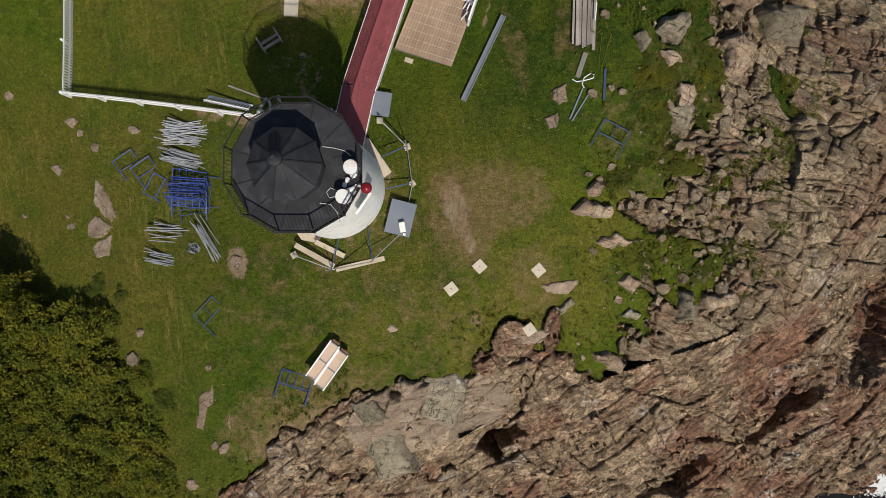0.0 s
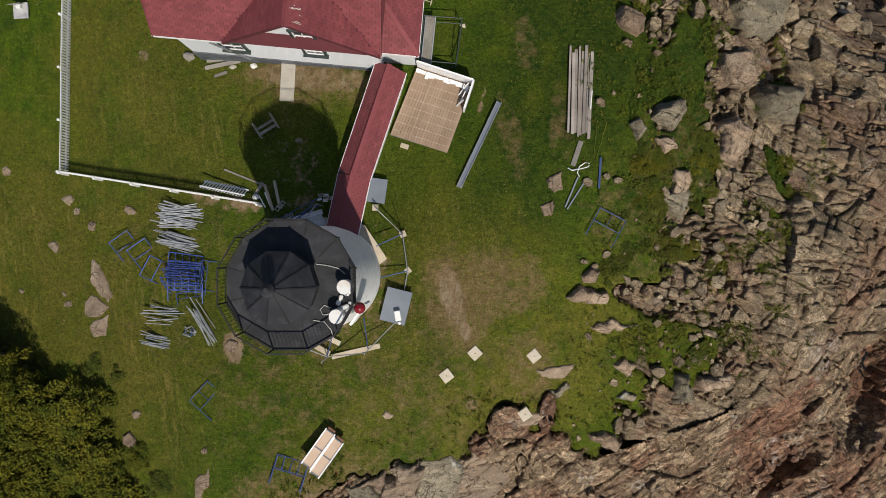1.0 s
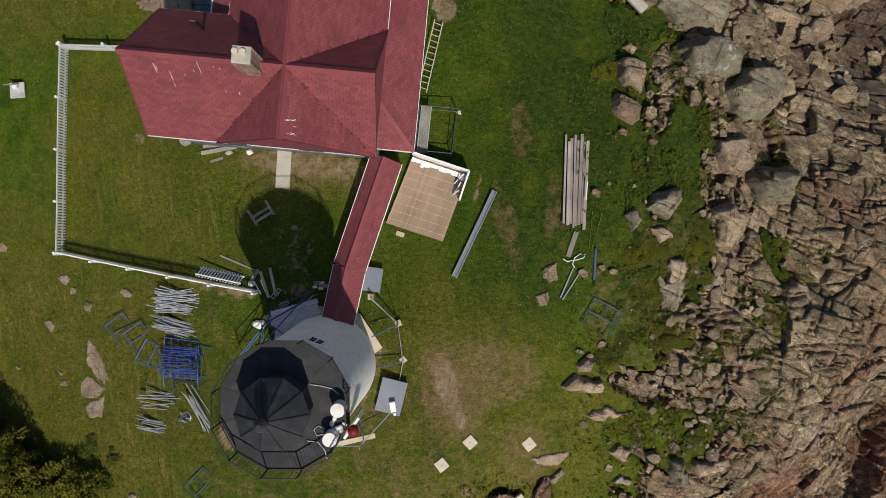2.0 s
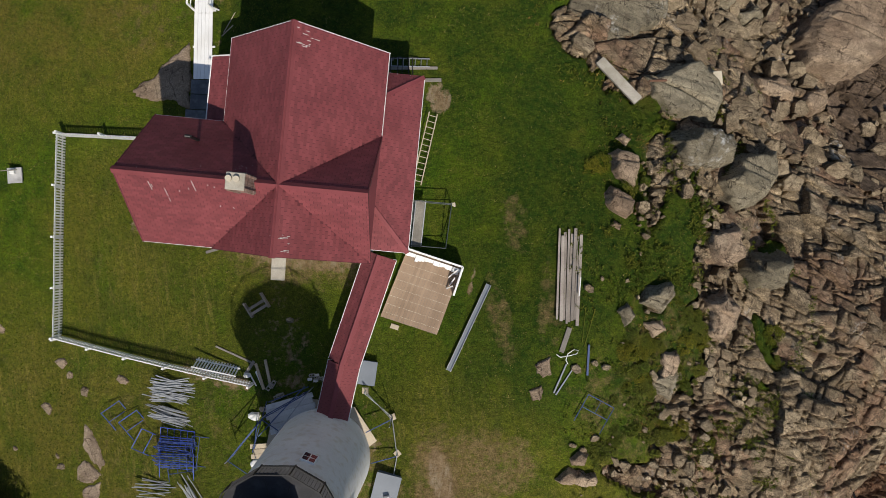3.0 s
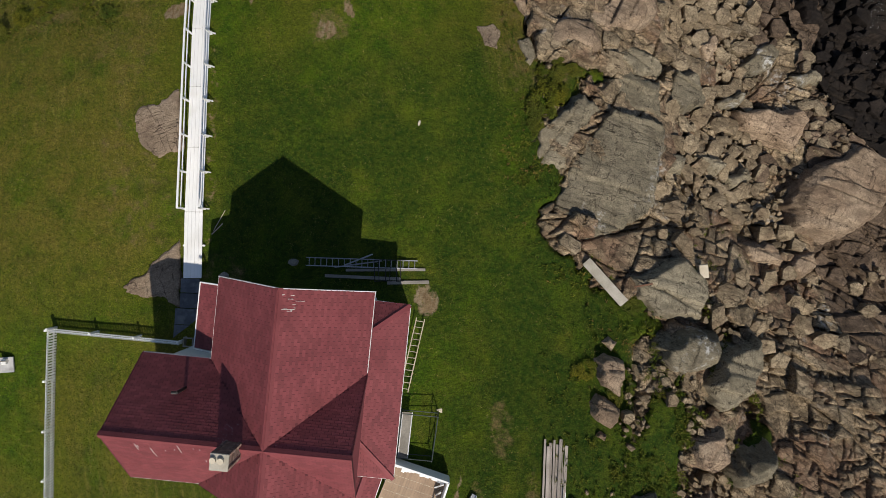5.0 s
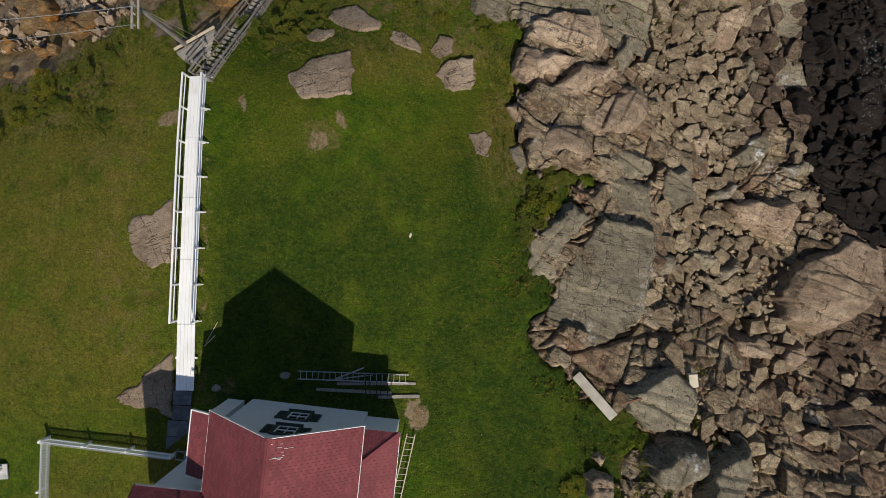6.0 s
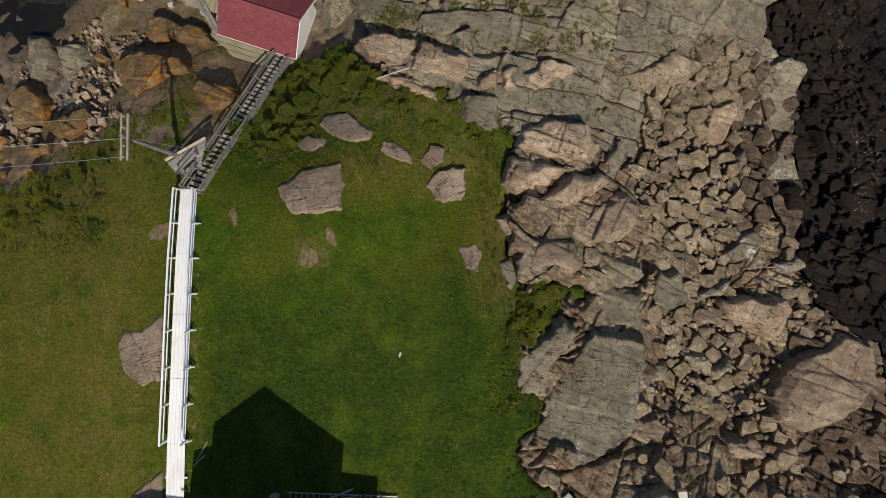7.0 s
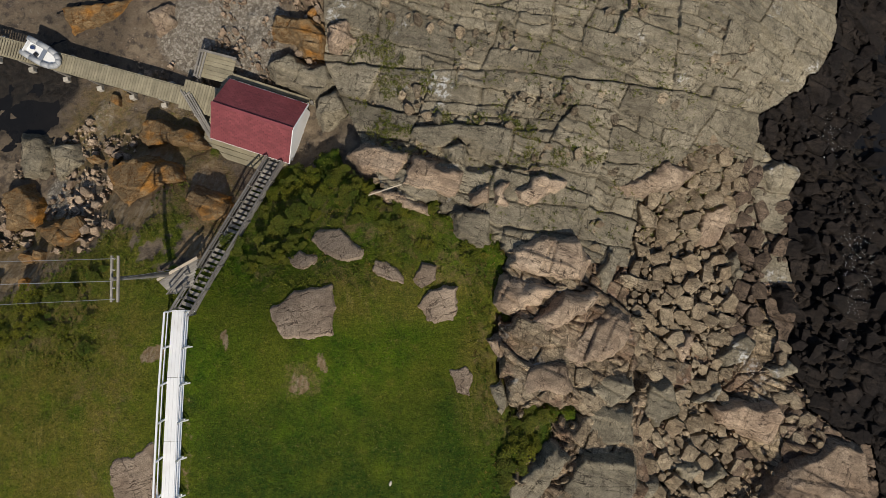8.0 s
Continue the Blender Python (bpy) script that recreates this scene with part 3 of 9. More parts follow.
def earth_at(x, y):
    """Brown earth: thin mossy turf on the lawn, mud and soil banks round the cove."""
    e = np.zeros(np.shape(x))
    for cx, cy, rx, ry, rz, k in ((0.9, 1.6, 1.9, 3.1, 14, 1.0), (3.0, 2.6, 2.8, 1.9, -10, 0.95), (4.6, -1.6, 1.6, 2.2, 20, 0.75), (-1.6, -2.4, 3.4, 1.2, -35, 0.6), (-5.3, 1.6, 4.4, 4.0, 0, 0.55), (-7.0, -8.4, 5.6, 2.6, 20, 0.8),
                                  (3.6, 9.8, 0.7, 2.6, 12, 0.6), (4.4, 14.6, 0.7, 1.6, 5, 0.6), (6.0, 10.4, 0.7, 2.4, 0, 0.6), (8.4, 6.2, 1.6, 2.2, 0, 0.5), (-6.4, 12.6, 4.4, 1.4, -5, 0.7), (9.6, 26.5, 1.2, 2.4, 30, 0.5),
                                  (-16.5, 49.0, 4.6, 5.2, 0, 1.0), (-25.0, 43.0, 5.6, 2.8, 8, 1.0), (-12.4, 46.5, 1.8, 3.4, 15, 1.0), (-22.0, 51.5, 3.0, 4.5, -20, 0.8), (-5.0, 36.2, 1.6, 1.4, 0, 0.5), (-3.0, 41.8, 3.6, 1.0, -12, 0.4), (-2.0, 45.4, 6.0, 2.4, -14, 0.6), (-8.2, 44.6, 2.2, 4.0, 0, 0.5), (3.6, 42.6, 2.4, 1.6, 0, 0.6), (5.6, 36.4, 1.4, 4.0, 0, 0.5), (-3.0, -2.6, 11.0, 6.5, 0, 0.42), (-12.0, 3.0, 9.0, 6.0, 0, 0.3), (12.0, 5.0, 4.0, 7.0, 0, 0.5), (-21.0, 39.0, 4.0, 2.0, 30, 0.6),
                                  (7.2, 33.6, 1.6, 1.2, 0, 0.5), (-15.0, 28.0, 3.0, 6.0, 5, 0.35), (-17.0, 36.0, 2.6, 4.0, 20, 0.4), (-11.0, 22.5, 2.6, 1.2, 0, 0.4)):
        e = np.maximum(e, k * spot(x, y, cx, cy, rx, ry, rz))
    return e


def relief(x, y, plants):
    """Ledges, joints and steps where the rock is bare; gentle humps under turf."""
    rock = 1 - plants
    j, s_, l = blocks(x, y, 0.8, 20, 1.4, 8)
    rough = (s_ - 0.5) * 0.2 + l * 0.25 - 0.2
    sunk = ease(0.2, 0.5, rock) * np.maximum(ease(-8, -5, x), ease(40, 36, y)) * (1 - ease(0.3, 0.6, np.maximum(spot(x, y, 1.4, -14.2, 2.2, 1.3), ease(-10.3, -11.2, lie(x, y)))))
    rough = rough - 0.9 * sunk
    return rock * rough + plants * ((cloud(x, y, 3.0, 31) - 0.5) * 0.12)


def gully(x, y):
    """Depth of sea caves and gullies in the rock."""
    d = 0.0
    x, y = x + 2.2 * (cloud(x, y, 1.6, 71) - 0.5), y + 2.2 * (cloud(x, y, 1.6, 72) - 0.5)
    for cx, cy, rx, ry, rz, deep in ((3.6, -11.0, 1.5, 0.6, 25, 3.2), (2.9, -11.7, 0.6, 0.5, 0, 2.5), (28.2, -5.0, 2.2, 4.2, -25, 2.0), (21.8, -10.7, 3.4, 0.5, 38, 2.0), (15.2, -14.8, 2.6, 0.6, 25, 2.0),
                                     (3.0, 49.6, 6.0, 0.5, -12, 0.7), (14.4, 35.2, 1.8, 0.5, 20, 1.2), (19.2, 15.4, 0.9, 2.2, 5, 1.6)):
        d = d + deep * spot(x, y, cx, cy, rx, ry, rz)
    return d


def land(x, y):
    x, y = np.asarray(x, float), np.asarray(y, float)
    zs = zones(x, y)
    z = lie(x, y) + relief(x, y, zs[0]) - gully(x, y)
    floor = np.maximum(spot(x, y, -17.0, 55.0, 9.0, 8.0) * 0.30, zs[4] * 0.55 * (x < -5))
    return np.where(floor > 0.02, np.maximum(z, -11.4 + floor), z)


def ground_at(x, y):
    return float(land(np.array([x]), np.array([y]))[0])


def spread(lo, a, b, hi, fine):
    """Grid lines: fine between a and b, wider and wider outside."""
    mid = np.arange(a, b + fine / 2, fine)
    left = a - np.cumsum(np.linspace(1, 14, 22) * (a - lo) / np.sum(np.linspace(1, 14, 22)))
    right = b + np.cumsum(np.linspace(1, 14, 22) * (hi - b) / np.sum(np.linspace(1, 14, 22)))
    return np.concatenate([left[::-1], mid, right])


GX, GY = spread(-260, -31, 37, 260, 0.17), spread(-240, -19, 66, 290, 0.17)
gx, gy = np.meshgrid(GX, GY)
gz = land(gx, gy)
far = np.maximum.reduce([-34 - gx, gx - 40, -22 - gy, gy - 69, np.zeros_like(gx)])
gz = gz * (1 - ease(0, 60, far)) - 16.0 * ease(0, 60, far)
nx, ny = len(GX), len(GY)
verts = np.stack([gx, gy, gz], -1).reshape(-1, 3)
idx = np.arange(nx * ny).reshape(ny, nx)
quads = np.stack([idx[:-1, :-1], idx[:-1, 1:], idx[1:, 1:], idx[1:, :-1]], -1).reshape(-1, 4)
me = bpy.data.meshes.new("ground")
me.vertices.add(len(verts))
me.vertices.foreach_set("co", verts.ravel())
me.loops.add(quads.size)
me.loops.foreach_set("vertex_index", quads.ravel())
me.polygons.add(len(quads))
me.polygons.foreach_set("loop_start", np.arange(0, quads.size, 4))
me.polygons.foreach_set("loop_total", np.full(len(quads), 4))
me.update(calc_edges=True)
plants, bare, wet, red, shingle, pale, dry = zones(gx, gy)
for label, channels in (("cover", (plants, bare, wet)), ("tone", (red, shingle, pale)), ("turf", (dry, np.maximum(ease(-0.5, 4.0, gx) * ease(3, 7, gy), ease(-11.5, -10, gx) * ease(17, 21, gy)) * ease(37.5, 31, gy) + 0.4 * ease(19, 13, gy) * ease(-16, -13, gx) * ease(3, 0, gx), earth_at(gx, gy)))):
    layer = me.color_attributes.new(label, 'FLOAT_COLOR', 'POINT')
    data = np.ones((ny, nx, 4))
    for k, c in enumerate(channels):
        data[..., k] = c
    layer.data.foreach_set("color", data.ravel())


def ground_mat():
    m = bpy.data.materials.new("headland_ground")
    m.use_nodes = True
    nt, n, l = m.node_tree, m.node_tree.nodes, m.node_tree.links
    bsdf = n["Principled BSDF"]
    geo = n.new("ShaderNodeNewGeometry")

    def noisy(sc, detail=5.0, rough=0.55):
        t = n.new("ShaderNodeTexNoise")
        t.inputs["Scale"].default_value, t.inputs["Detail"].default_value, t.inputs["Roughness"].default_value = sc, detail, rough
        l.new(geo.outputs["Position"], t.inputs["Vector"])
        return t.outputs["Fac"]

    def cells(sc, feature):
        t = n.new("ShaderNodeTexVoronoi")
        t.feature = feature
        t.inputs["Scale"].default_value = sc
        l.new(geo.outputs["Position"], t.inputs["Vector"])
        return t.outputs["Distance"] if feature == 'DISTANCE_TO_EDGE' else t.outputs["Color"]

    def ramp(fac, lo, hi, a=0.0, b=1.0):
        r = n.new("ShaderNodeMapRange")
        for key, v in (("From Min", lo), ("From Max", hi), ("To Min", a), ("To Max", b)):
            r.inputs[key].default_value = v
        l.new(fac, r.inputs["Value"])
        return r.outputs["Result"]

    def math_(op, a, b):
        x = n.new("ShaderNodeMath")
        x.operation = op
        for k, v in enumerate((a, b)):
            if isinstance(v, (int, float)):
                x.inputs[k].default_value = v
            else:
                l.new(v, x.inputs[k])
        return x.outputs["Value"]

    def mix(fac, a, b, kind='MIX'):
        x = n.new("ShaderNodeMix")
        x.data_type, x.blend_type = 'RGBA', kind
        for sock, v in ((x.inputs["Factor"], fac), (x.inputs[6], a), (x.inputs[7], b)):
            if isinstance(v, (int, float)):
                sock.default_value = v
            elif isinstance(v, tuple):
                sock.default_value = (*v, 1)
            else:
                l.new(v, sock)
        return x.outputs[2]

    def attr(name):
        a = n.new("ShaderNodeAttribute")
        a.attribute_name = name
        s = n.new("ShaderNodeSeparateColor")
        l.new(a.outputs["Color"], s.inputs[0])
        return s.outputs

    cover, tone, turf = attr("cover"), attr("tone"), attr("turf")
    big, mid, small, tiny = noisy(0.22), noisy(0.9, 6), noisy(3.5, 6, 0.65), noisy(17.0, 4, 0.7)
    # turf
    def stretched(a, b, turn, sc, detail, rough):
        """Noise drawn out along one direction of the plan."""
        v = n.new("ShaderNodeVectorRotate")
        v.rotation_type = 'Z_AXIS'
        v.inputs["Angle"].default_value = radians(turn)
        l.new(geo.outputs["Position"], v.inputs["Vector"])
        k = n.new("ShaderNodeVectorMath")
        k.operation = 'MULTIPLY'
        k.inputs[1].default_value = (a, b, 1.0)
        l.new(v.outputs["Vector"], k.inputs[0])
        t = n.new("ShaderNodeTexNoise")
        t.inputs["Scale"].default_value, t.inputs["Detail"].default_value, t.inputs["Roughness"].default_value = sc, detail, rough
        l.new(k.outputs["Vector"], t.inputs["Vector"])
        return t.outputs["Fac"]

    patch = noisy(0.42, 9, 0.72)
    g = mix(ramp(mid, 0.36, 0.64), (0.031, 0.067, 0.003), (0.064, 0.103, 0.005))
    g = mix(ramp(big, 0.42, 0.62), g, (0.070, 0.086, 0.008))
    g = mix(math_('MULTIPLY', ramp(patch, 0.50, 0.62), 0.75), g, (0.084, 0.100, 0.010))
    g = mix(math_('MULTIPLY', ramp(patch, 0.46, 0.36), 0.75), g, (0.020, 0.042, 0.006))
    g = mix(math_('MULTIPLY', ramp(noisy(1.6, 8, 0.7), 0.54, 0.66), 0.55), g, (0.115, 0.105, 0.020))
    g = mix(math_('MULTIPLY', turf[0], ramp(noisy(0.6, 7, 0.65), 0.30, 0.60)), g, (0.118, 0.102, 0.020))
    g = mix(math_('MULTIPLY', turf[1], ramp(noisy(0.5, 8, 0.66), 0.68, 0.47)), g, mix(ramp(small, 0.4, 0.6), (0.018, 0.042, 0.004), (0.038, 0.058, 0.006)))
    straw = math_('MULTIPLY', math_('MULTIPLY', turf[0], ramp(noisy(0.16, 4), 0.44, 0.58)), ramp(stretched(3.2, 0.4, -8, 1.0, 7, 0.72), 0.52, 0.68, 0.0, 0.8))
    g = mix(straw, g, (0.21, 0.165, 0.055))
    tuft = noisy(5.0, 6, 0.75)
    blade = noisy(24.0, 3, 0.8)
    g = mix(ramp(tuft, 0.36, 0.64), mix(1.0, g, (0.66, 0.70, 0.66), 'MULTIPLY'), mix(1.0, g, (1.34, 1.30, 1.2), 'MULTIPLY'))
    g = mix(ramp(tiny, 0.45, 0.70), g, mix(1.0, g, (1.6, 1.55, 1.4), 'MULTIPLY'))
    g = mix(ramp(tiny, 0.52, 0.30), g, mix(1.0, g, (0.55, 0.58, 0.55), 'MULTIPLY'))
    g = mix(ramp(blade, 0.40, 0.62), mix(1.0, g, (0.74, 0.75, 0.74), 'MULTIPLY'), mix(1.0, g, (1.3, 1.28, 1.2), 'MULTIPLY'))
    # rock
    r = mix(ramp(mid, 0.35, 0.65), (0.13, 0.098, 0.068), (0.21, 0.165, 0.115))
    r = mix(ramp(noisy(1.7, 7, 0.65), 0.50, 0.64), r, (0.07, 0.056, 0.046))
    r = mix(tone[2], r, mix(ramp(mid, 0.4, 0.6), (0.22, 0.185, 0.14), (0.30, 0.255, 0.195)))
    r = mix(math_('MULTIPLY', tone[0], ramp(noisy(0.5, 6), 0.38, 0.55)), r, mix(ramp(small, 0.4, 0.6), (0.115, 0.058, 0.040), (0.18, 0.11, 0.075)))
    r = mix(math_('MULTIPLY', ramp(small, 0.60, 0.70), 0.6), r, (0.29, 0.265, 0.22))
    r = mix(ramp(tiny, 0.3, 0.7), mix(1.0, r, (0.72, 0.72, 0.72), 'MULTIPLY'), mix(1.0, r, (1.22, 1.22, 1.22), 'MULTIPLY'))
    # shingle: rounded stones
    grey = n.new("ShaderNodeSeparateColor")
    l.new(cells(6.0, 'F1'), grey.inputs[0])
    sh = mix(grey.outputs[0], (0.15, 0.125, 0.095), (0.36, 0.325, 0.27))
    sh = mix(ramp(cells(6.0, 'DISTANCE_TO_EDGE'), 0.0, 0.10, 0.9, 0.0), sh, (0.06, 0.048, 0.036))
    r = mix(ramp(tone[1], 0.4, 0.6), r, sh)
    # soil
    s = mix(ramp(small, 0.35, 0.65), (0.17, 0.115, 0.062), (0.27, 0.195, 0.116))
    s = mix(ramp(stretched(2.6, 0.55, 12, 1.6, 6, 0.7), 0.48, 0.62, 0.0, 0.8), s, (0.31, 0.25, 0.175))
    s = mix(ramp(tiny, 0.4, 0.7), s, mix(1.0, s, (0.65, 0.65, 0.6), 'MULTIPLY'))
    edge = math_('ADD', cover[0], math_('MULTIPLY', math_('SUBTRACT', small, 0.5), 0.9))
    c = mix(ramp(edge, 0.38, 0.62), r, g)
    soil_fac = math_('ADD', cover[1], math_('MULTIPLY', math_('SUBTRACT', noisy(1.6, 8, 0.7), 0.5), 2.2))
    c = mix(math_('MULTIPLY', ramp(soil_fac, 0.42, 0.66), ramp(cover[1], 0.02, 0.12)), c, s)
    brown = math_('MULTIPLY', ramp(math_('ADD', turf[2], math_('MULTIPLY', math_('SUBTRACT', noisy(1.4, 9, 0.75), 0.5), 3.0)), 0.35, 0.95), ramp(turf[2], 0.02, 0.2, 0.0, 0.85))
    mud = mix(ramp(small, 0.35, 0.65), (0.118, 0.080, 0.034), (0.225, 0.156, 0.080))
    mud = mix(ramp(tiny, 0.35, 0.68), mix(1.0, mud, (0.5, 0.52, 0.5), 'MULTIPLY'), mix(1.0, mud, (1.45, 1.45, 1.35), 'MULTIPLY'))
    mud = mix(ramp(noisy(4.0, 7, 0.75), 0.52, 0.60, 0.0, 0.7), mud, g)
    c = mix(brown, c, mud)
    c = mix(math_('MULTIPLY', ramp(soil_fac, 0.60, 0.85), ramp(cover[1], 0.7, 0.95)), c, s)
    # Blackens the wet shore, and the cove's painted shadow with it.
    wet_shade_fac = ramp(math_('ADD', cover[2], math_('MULTIPLY', math_('SUBTRACT', mid, 0.5), 0.5)), 0.35, 0.7)
    c = mix(wet_shade_fac, c, mix(ramp(small, 0.4, 0.65), (0.010, 0.009, 0.008), (0.030, 0.024, 0.019)))
    l.new(c, bsdf.inputs["Base Color"])
    bsdf.inputs["Specular IOR Level"].default_value = 0.15
    l.new(ramp(wet_shade_fac, 0.0, 1.0, 0.9, 0.45), bsdf.inputs["Roughness"])
    h = math_('ADD', math_('MULTIPLY', small, 1.0), math_('MULTIPLY', tiny, 0.45))
    b = n.new("ShaderNodeBump")
    b.inputs["Strength"].default_value, b.inputs["Distance"].default_value = 0.9, 0.14
    l.new(h, b.inputs["Height"])
    l.new(b.outputs["Normal"], bsdf.inputs["Normal"])
    return m


me.materials.append(ground_mat())
tagged(new("ground", me), "grassy headland with jointed tan rock ledges falling to the shore", "ground", kind="structure")

# ---- sea ----
def water_mat():
    m = mat("dark_sea_water", (0.007, 0.007, 0.007), (0.012, 0.011, 0.010), 0.3, 0.14, bump=0.6, fine=2.2, grain=0.1)
    m.node_tree.nodes["Principled BSDF"].inputs["Specular IOR Level"].default_value = 0.3
    return m


SEA = -11.25
bm = B()
bmesh.ops.create_grid(bm, x_segments=40, y_segments=40, size=2400, matrix=pose(0, 0, SEA))
tagged(part("water", bm, water_mat()), "dark calm sea lapping the rocks", "water", kind="structure")


# ---- the keeper's house: two crossing gables, low east aisle, porch ----
OX, OY, OR = -5.75, 15.82, -5.3
house = thing("house", "white two-storey keeper's house with steep red shingled cross gables", "house", OX, OY, 0, OR)
RIDGE, EAVE, MAIN, WING = 10.0, 6.62, 3.5, 2.8   # heights, and the half widths of the two gables
LOW = 5.2


def gable_body(bm, half, a, b, axis, z0, inset=0.22):
    """A walled gable, from a to b along its ridge."""
    h = half - inset
    top = RIDGE - (RIDGE - EAVE) * 0 - 0.16
    eave = RIDGE - (RIDGE - EAVE) * h / half - 0.16
    rows = []
    for t in (a, b):
        pts = [(-h, z0), (h, z0), (h, eave), (0, top), (-h, eave)]
        rows.append([bm.verts.new((p, t, z) if axis == 'v' else (t, p, z)) for p, z in pts])
    for i in range(5):
        bm.faces.new((rows[0][i], rows[0][(i + 1) % 5], rows[1][(i + 1) % 5], rows[1][i]))
    bm.faces.new(rows[0])
    bm.faces.new(rows[1][::-1])
    bmesh.ops.recalc_face_normals(bm, faces=bm.faces)


bm = B()
gable_body(bm, MAIN, -2.35, 5.8, 'v', 0.9, 0.4)
main_wall = part("wall", bm, SIDING, house, "white clapboard wall")
bm = B()
gable_body(bm, WING, -6.25, 3.2, 'u', 0.9, 0.46)
wing_wall = part("wall", bm, SIDING, house, "white clapboard wall")
bm = B()
box(bm, (3.9, 1.83, 2.85), (1.8, 7.5, 4.5))
aisle_wall = part("wall", bm, SIDING, house)
# clapboards: thin lapped boards on the gable fronts that show
bm = box(B(), (0, 0, 0), (1, 0.025, 0.155))
CLAP = bpy.data.meshes.new("clapboard")
bm.to_mesh(CLAP)
bm.free()
CLAP.materials.append(SIDING)
for side, wall, v, half, axis in (("s", main_wall, -2.35, MAIN - 0.42, 'v'), ("n", main_wall, 5.8, MAIN - 0.42, 'v'), ("w", wing_wall, -6.25, WING - 0.48, 'u')):
    z = 2.9
    while z < RIDGE - 0.5:
        w = half if z < EAVE else half * (RIDGE - 0.25 - z) / (RIDGE - EAVE)
        d = -0.012 if side in "sw" else 0.012
        if axis == 'v':
            piece("clapboard", CLAP, wall, Matrix.Translation((0, v + d, z)) @ Matrix.Diagonal((2 * w - 0.05, 1, 1, 1)))
        else:
            piece("clapboard", CLAP, wall, Matrix.Translation((v + d, 0, z)) @ pose(0, 0, 0, 0, 0, 90) @ Matrix.Diagonal((2 * w - 0.05, 1, 1, 1)))
        z += 0.18
bm = B()
box(bm, (-1.6, -2.36, 1.9), (9.3, 0.1, 1.7))
part("foundation", bm, SLATE, house, "dark foundation band")


def roof_plane(name, corners, parent, along, up, cut=None, thick=0.14, singles=0):
    """One slope: a felted slab with lapped shingle tabs on it. corners: the slab in space; along, up: directions of a course and up the slope."""
    bm = slab(B(), corners, thick)
    deck = part(name, bm, RED_BASE, parent, "red shingled roof slope")
    o = Vector(corners[0])
    e, s = Vector(along).normalized(), Vector(up).normalized()
    nrm = e.cross(s)
    if nrm.z < 0:
        nrm = -nrm
    flat = [((Vector(c) - o).dot(e), (Vector(c) - o).dot(s)) for c in corners]
    u0, u1 = min(p[0] for p in flat), max(p[0] for p in flat)
    v0, v1 = min(p[1] for p in flat), max(p[1] for p in flat)
    rng = random.Random(len(name) + int(u1 * 100))
    tabw, course = 0.305, 0.145
    verts_, faces_, count = [], [], 0

    def holds(p, q):
        odd = False
        for k in range(len(flat)):
            (ax, ay), (bx, by) = flat[k], flat[(k + 1) % len(flat)]
            if (ay > q) != (by > q) and p < (bx - ax) * (q - ay) / (by - ay) + ax:
                odd = not odd
        return odd
    row = 0
    v = v0
    while v < v1 - 0.02:
        u = u0 - tabw * (0.5 if row % 2 else 0.0)
        while u < u1:
            a, b = max(u + 0.010, u0), min(u + tabw - 0.010, u1)
            if b - a > 0.05 and holds((a + b) / 2, v + course / 2):
                mid3 = o + e * ((a + b) / 2) + s * (v + course / 2)
                if cut is None or not cut(mid3):
                    lift = 0.007 + rng.random() * 0.007
                    k = len(verts_)
                    for (p, q, hgt) in ((a, v, lift), (b, v, lift), (b, v + course + 0.006, 0.003), (a, v + course + 0.006, 0.003), (a, v, 0.001), (b, v, 0.001)):
                        verts_.append(o + e * p + s * q + nrm * hgt)
                    faces_ += [(k, k + 1, k + 2, k + 3), (k + 4, k + 5, k + 1, k), (k + 4, k, k + 3), (k + 5, k + 2, k + 1)]
                    count += 1
            u += tabw
        row += 1
        v += course
    one = 6 * min(singles, count)
    if verts_[one:]:
        rest = mesh_from("shingles", verts_[one:], [tuple(i - one for i in f) for f in faces_[4 * min(singles, count):]], RED_ROOF)
        ob = new("shingles", rest)
        ob.parent = deck
        tagged(ob, kind="stuff")
    if singles:
        base = Vector((0, 0, 0))
        for t in range(min(singles, count)):
            vs = verts_[6 * t:6 * t + 6]
            c = sum(vs, Vector()) / 6
            sm = mesh_from("shingle", [p - c for p in vs], [(0, 1, 2, 3), (4, 5, 1, 0), (4, 0, 3), (5, 2, 1)], RED_ROOF)
            piece("shingle", sm, deck, Matrix.Translation(c))
    return deck


def over(half, axis, a, b):
    """True where a point lies under the other gable."""
    k = (RIDGE - EAVE) / half

    def test(p):
        across, along = (p.x, p.y) if axis == 'v' else (p.y, p.x)
        return a < along < b and p.z < RIDGE - k * abs(across) - 0.03
    return test


under_wing, under_main = over(WING, 'u', -6.6, 3.55), over(MAIN, 'v', -2.85, 6.5)
for sgn in (1, -1):
    roof_plane("roof_slope", [(sgn * MAIN, -2.85, EAVE), (sgn * MAIN, 6.5, EAVE), (0, 6.5, RIDGE), (0, -2.85, RIDGE)], house, (0, 1, 0), (-sgn * MAIN, 0, RIDGE - EAVE), under_wing)
    roof_plane("roof_slope", [(-6.6, sgn * WING, EAVE), (3.55, sgn * WING, EAVE), (3.55, 0, RIDGE), (-6.6, 0, RIDGE)], house, (1, 0, 0), (0, -sgn * WING, RIDGE - EAVE), under_main)
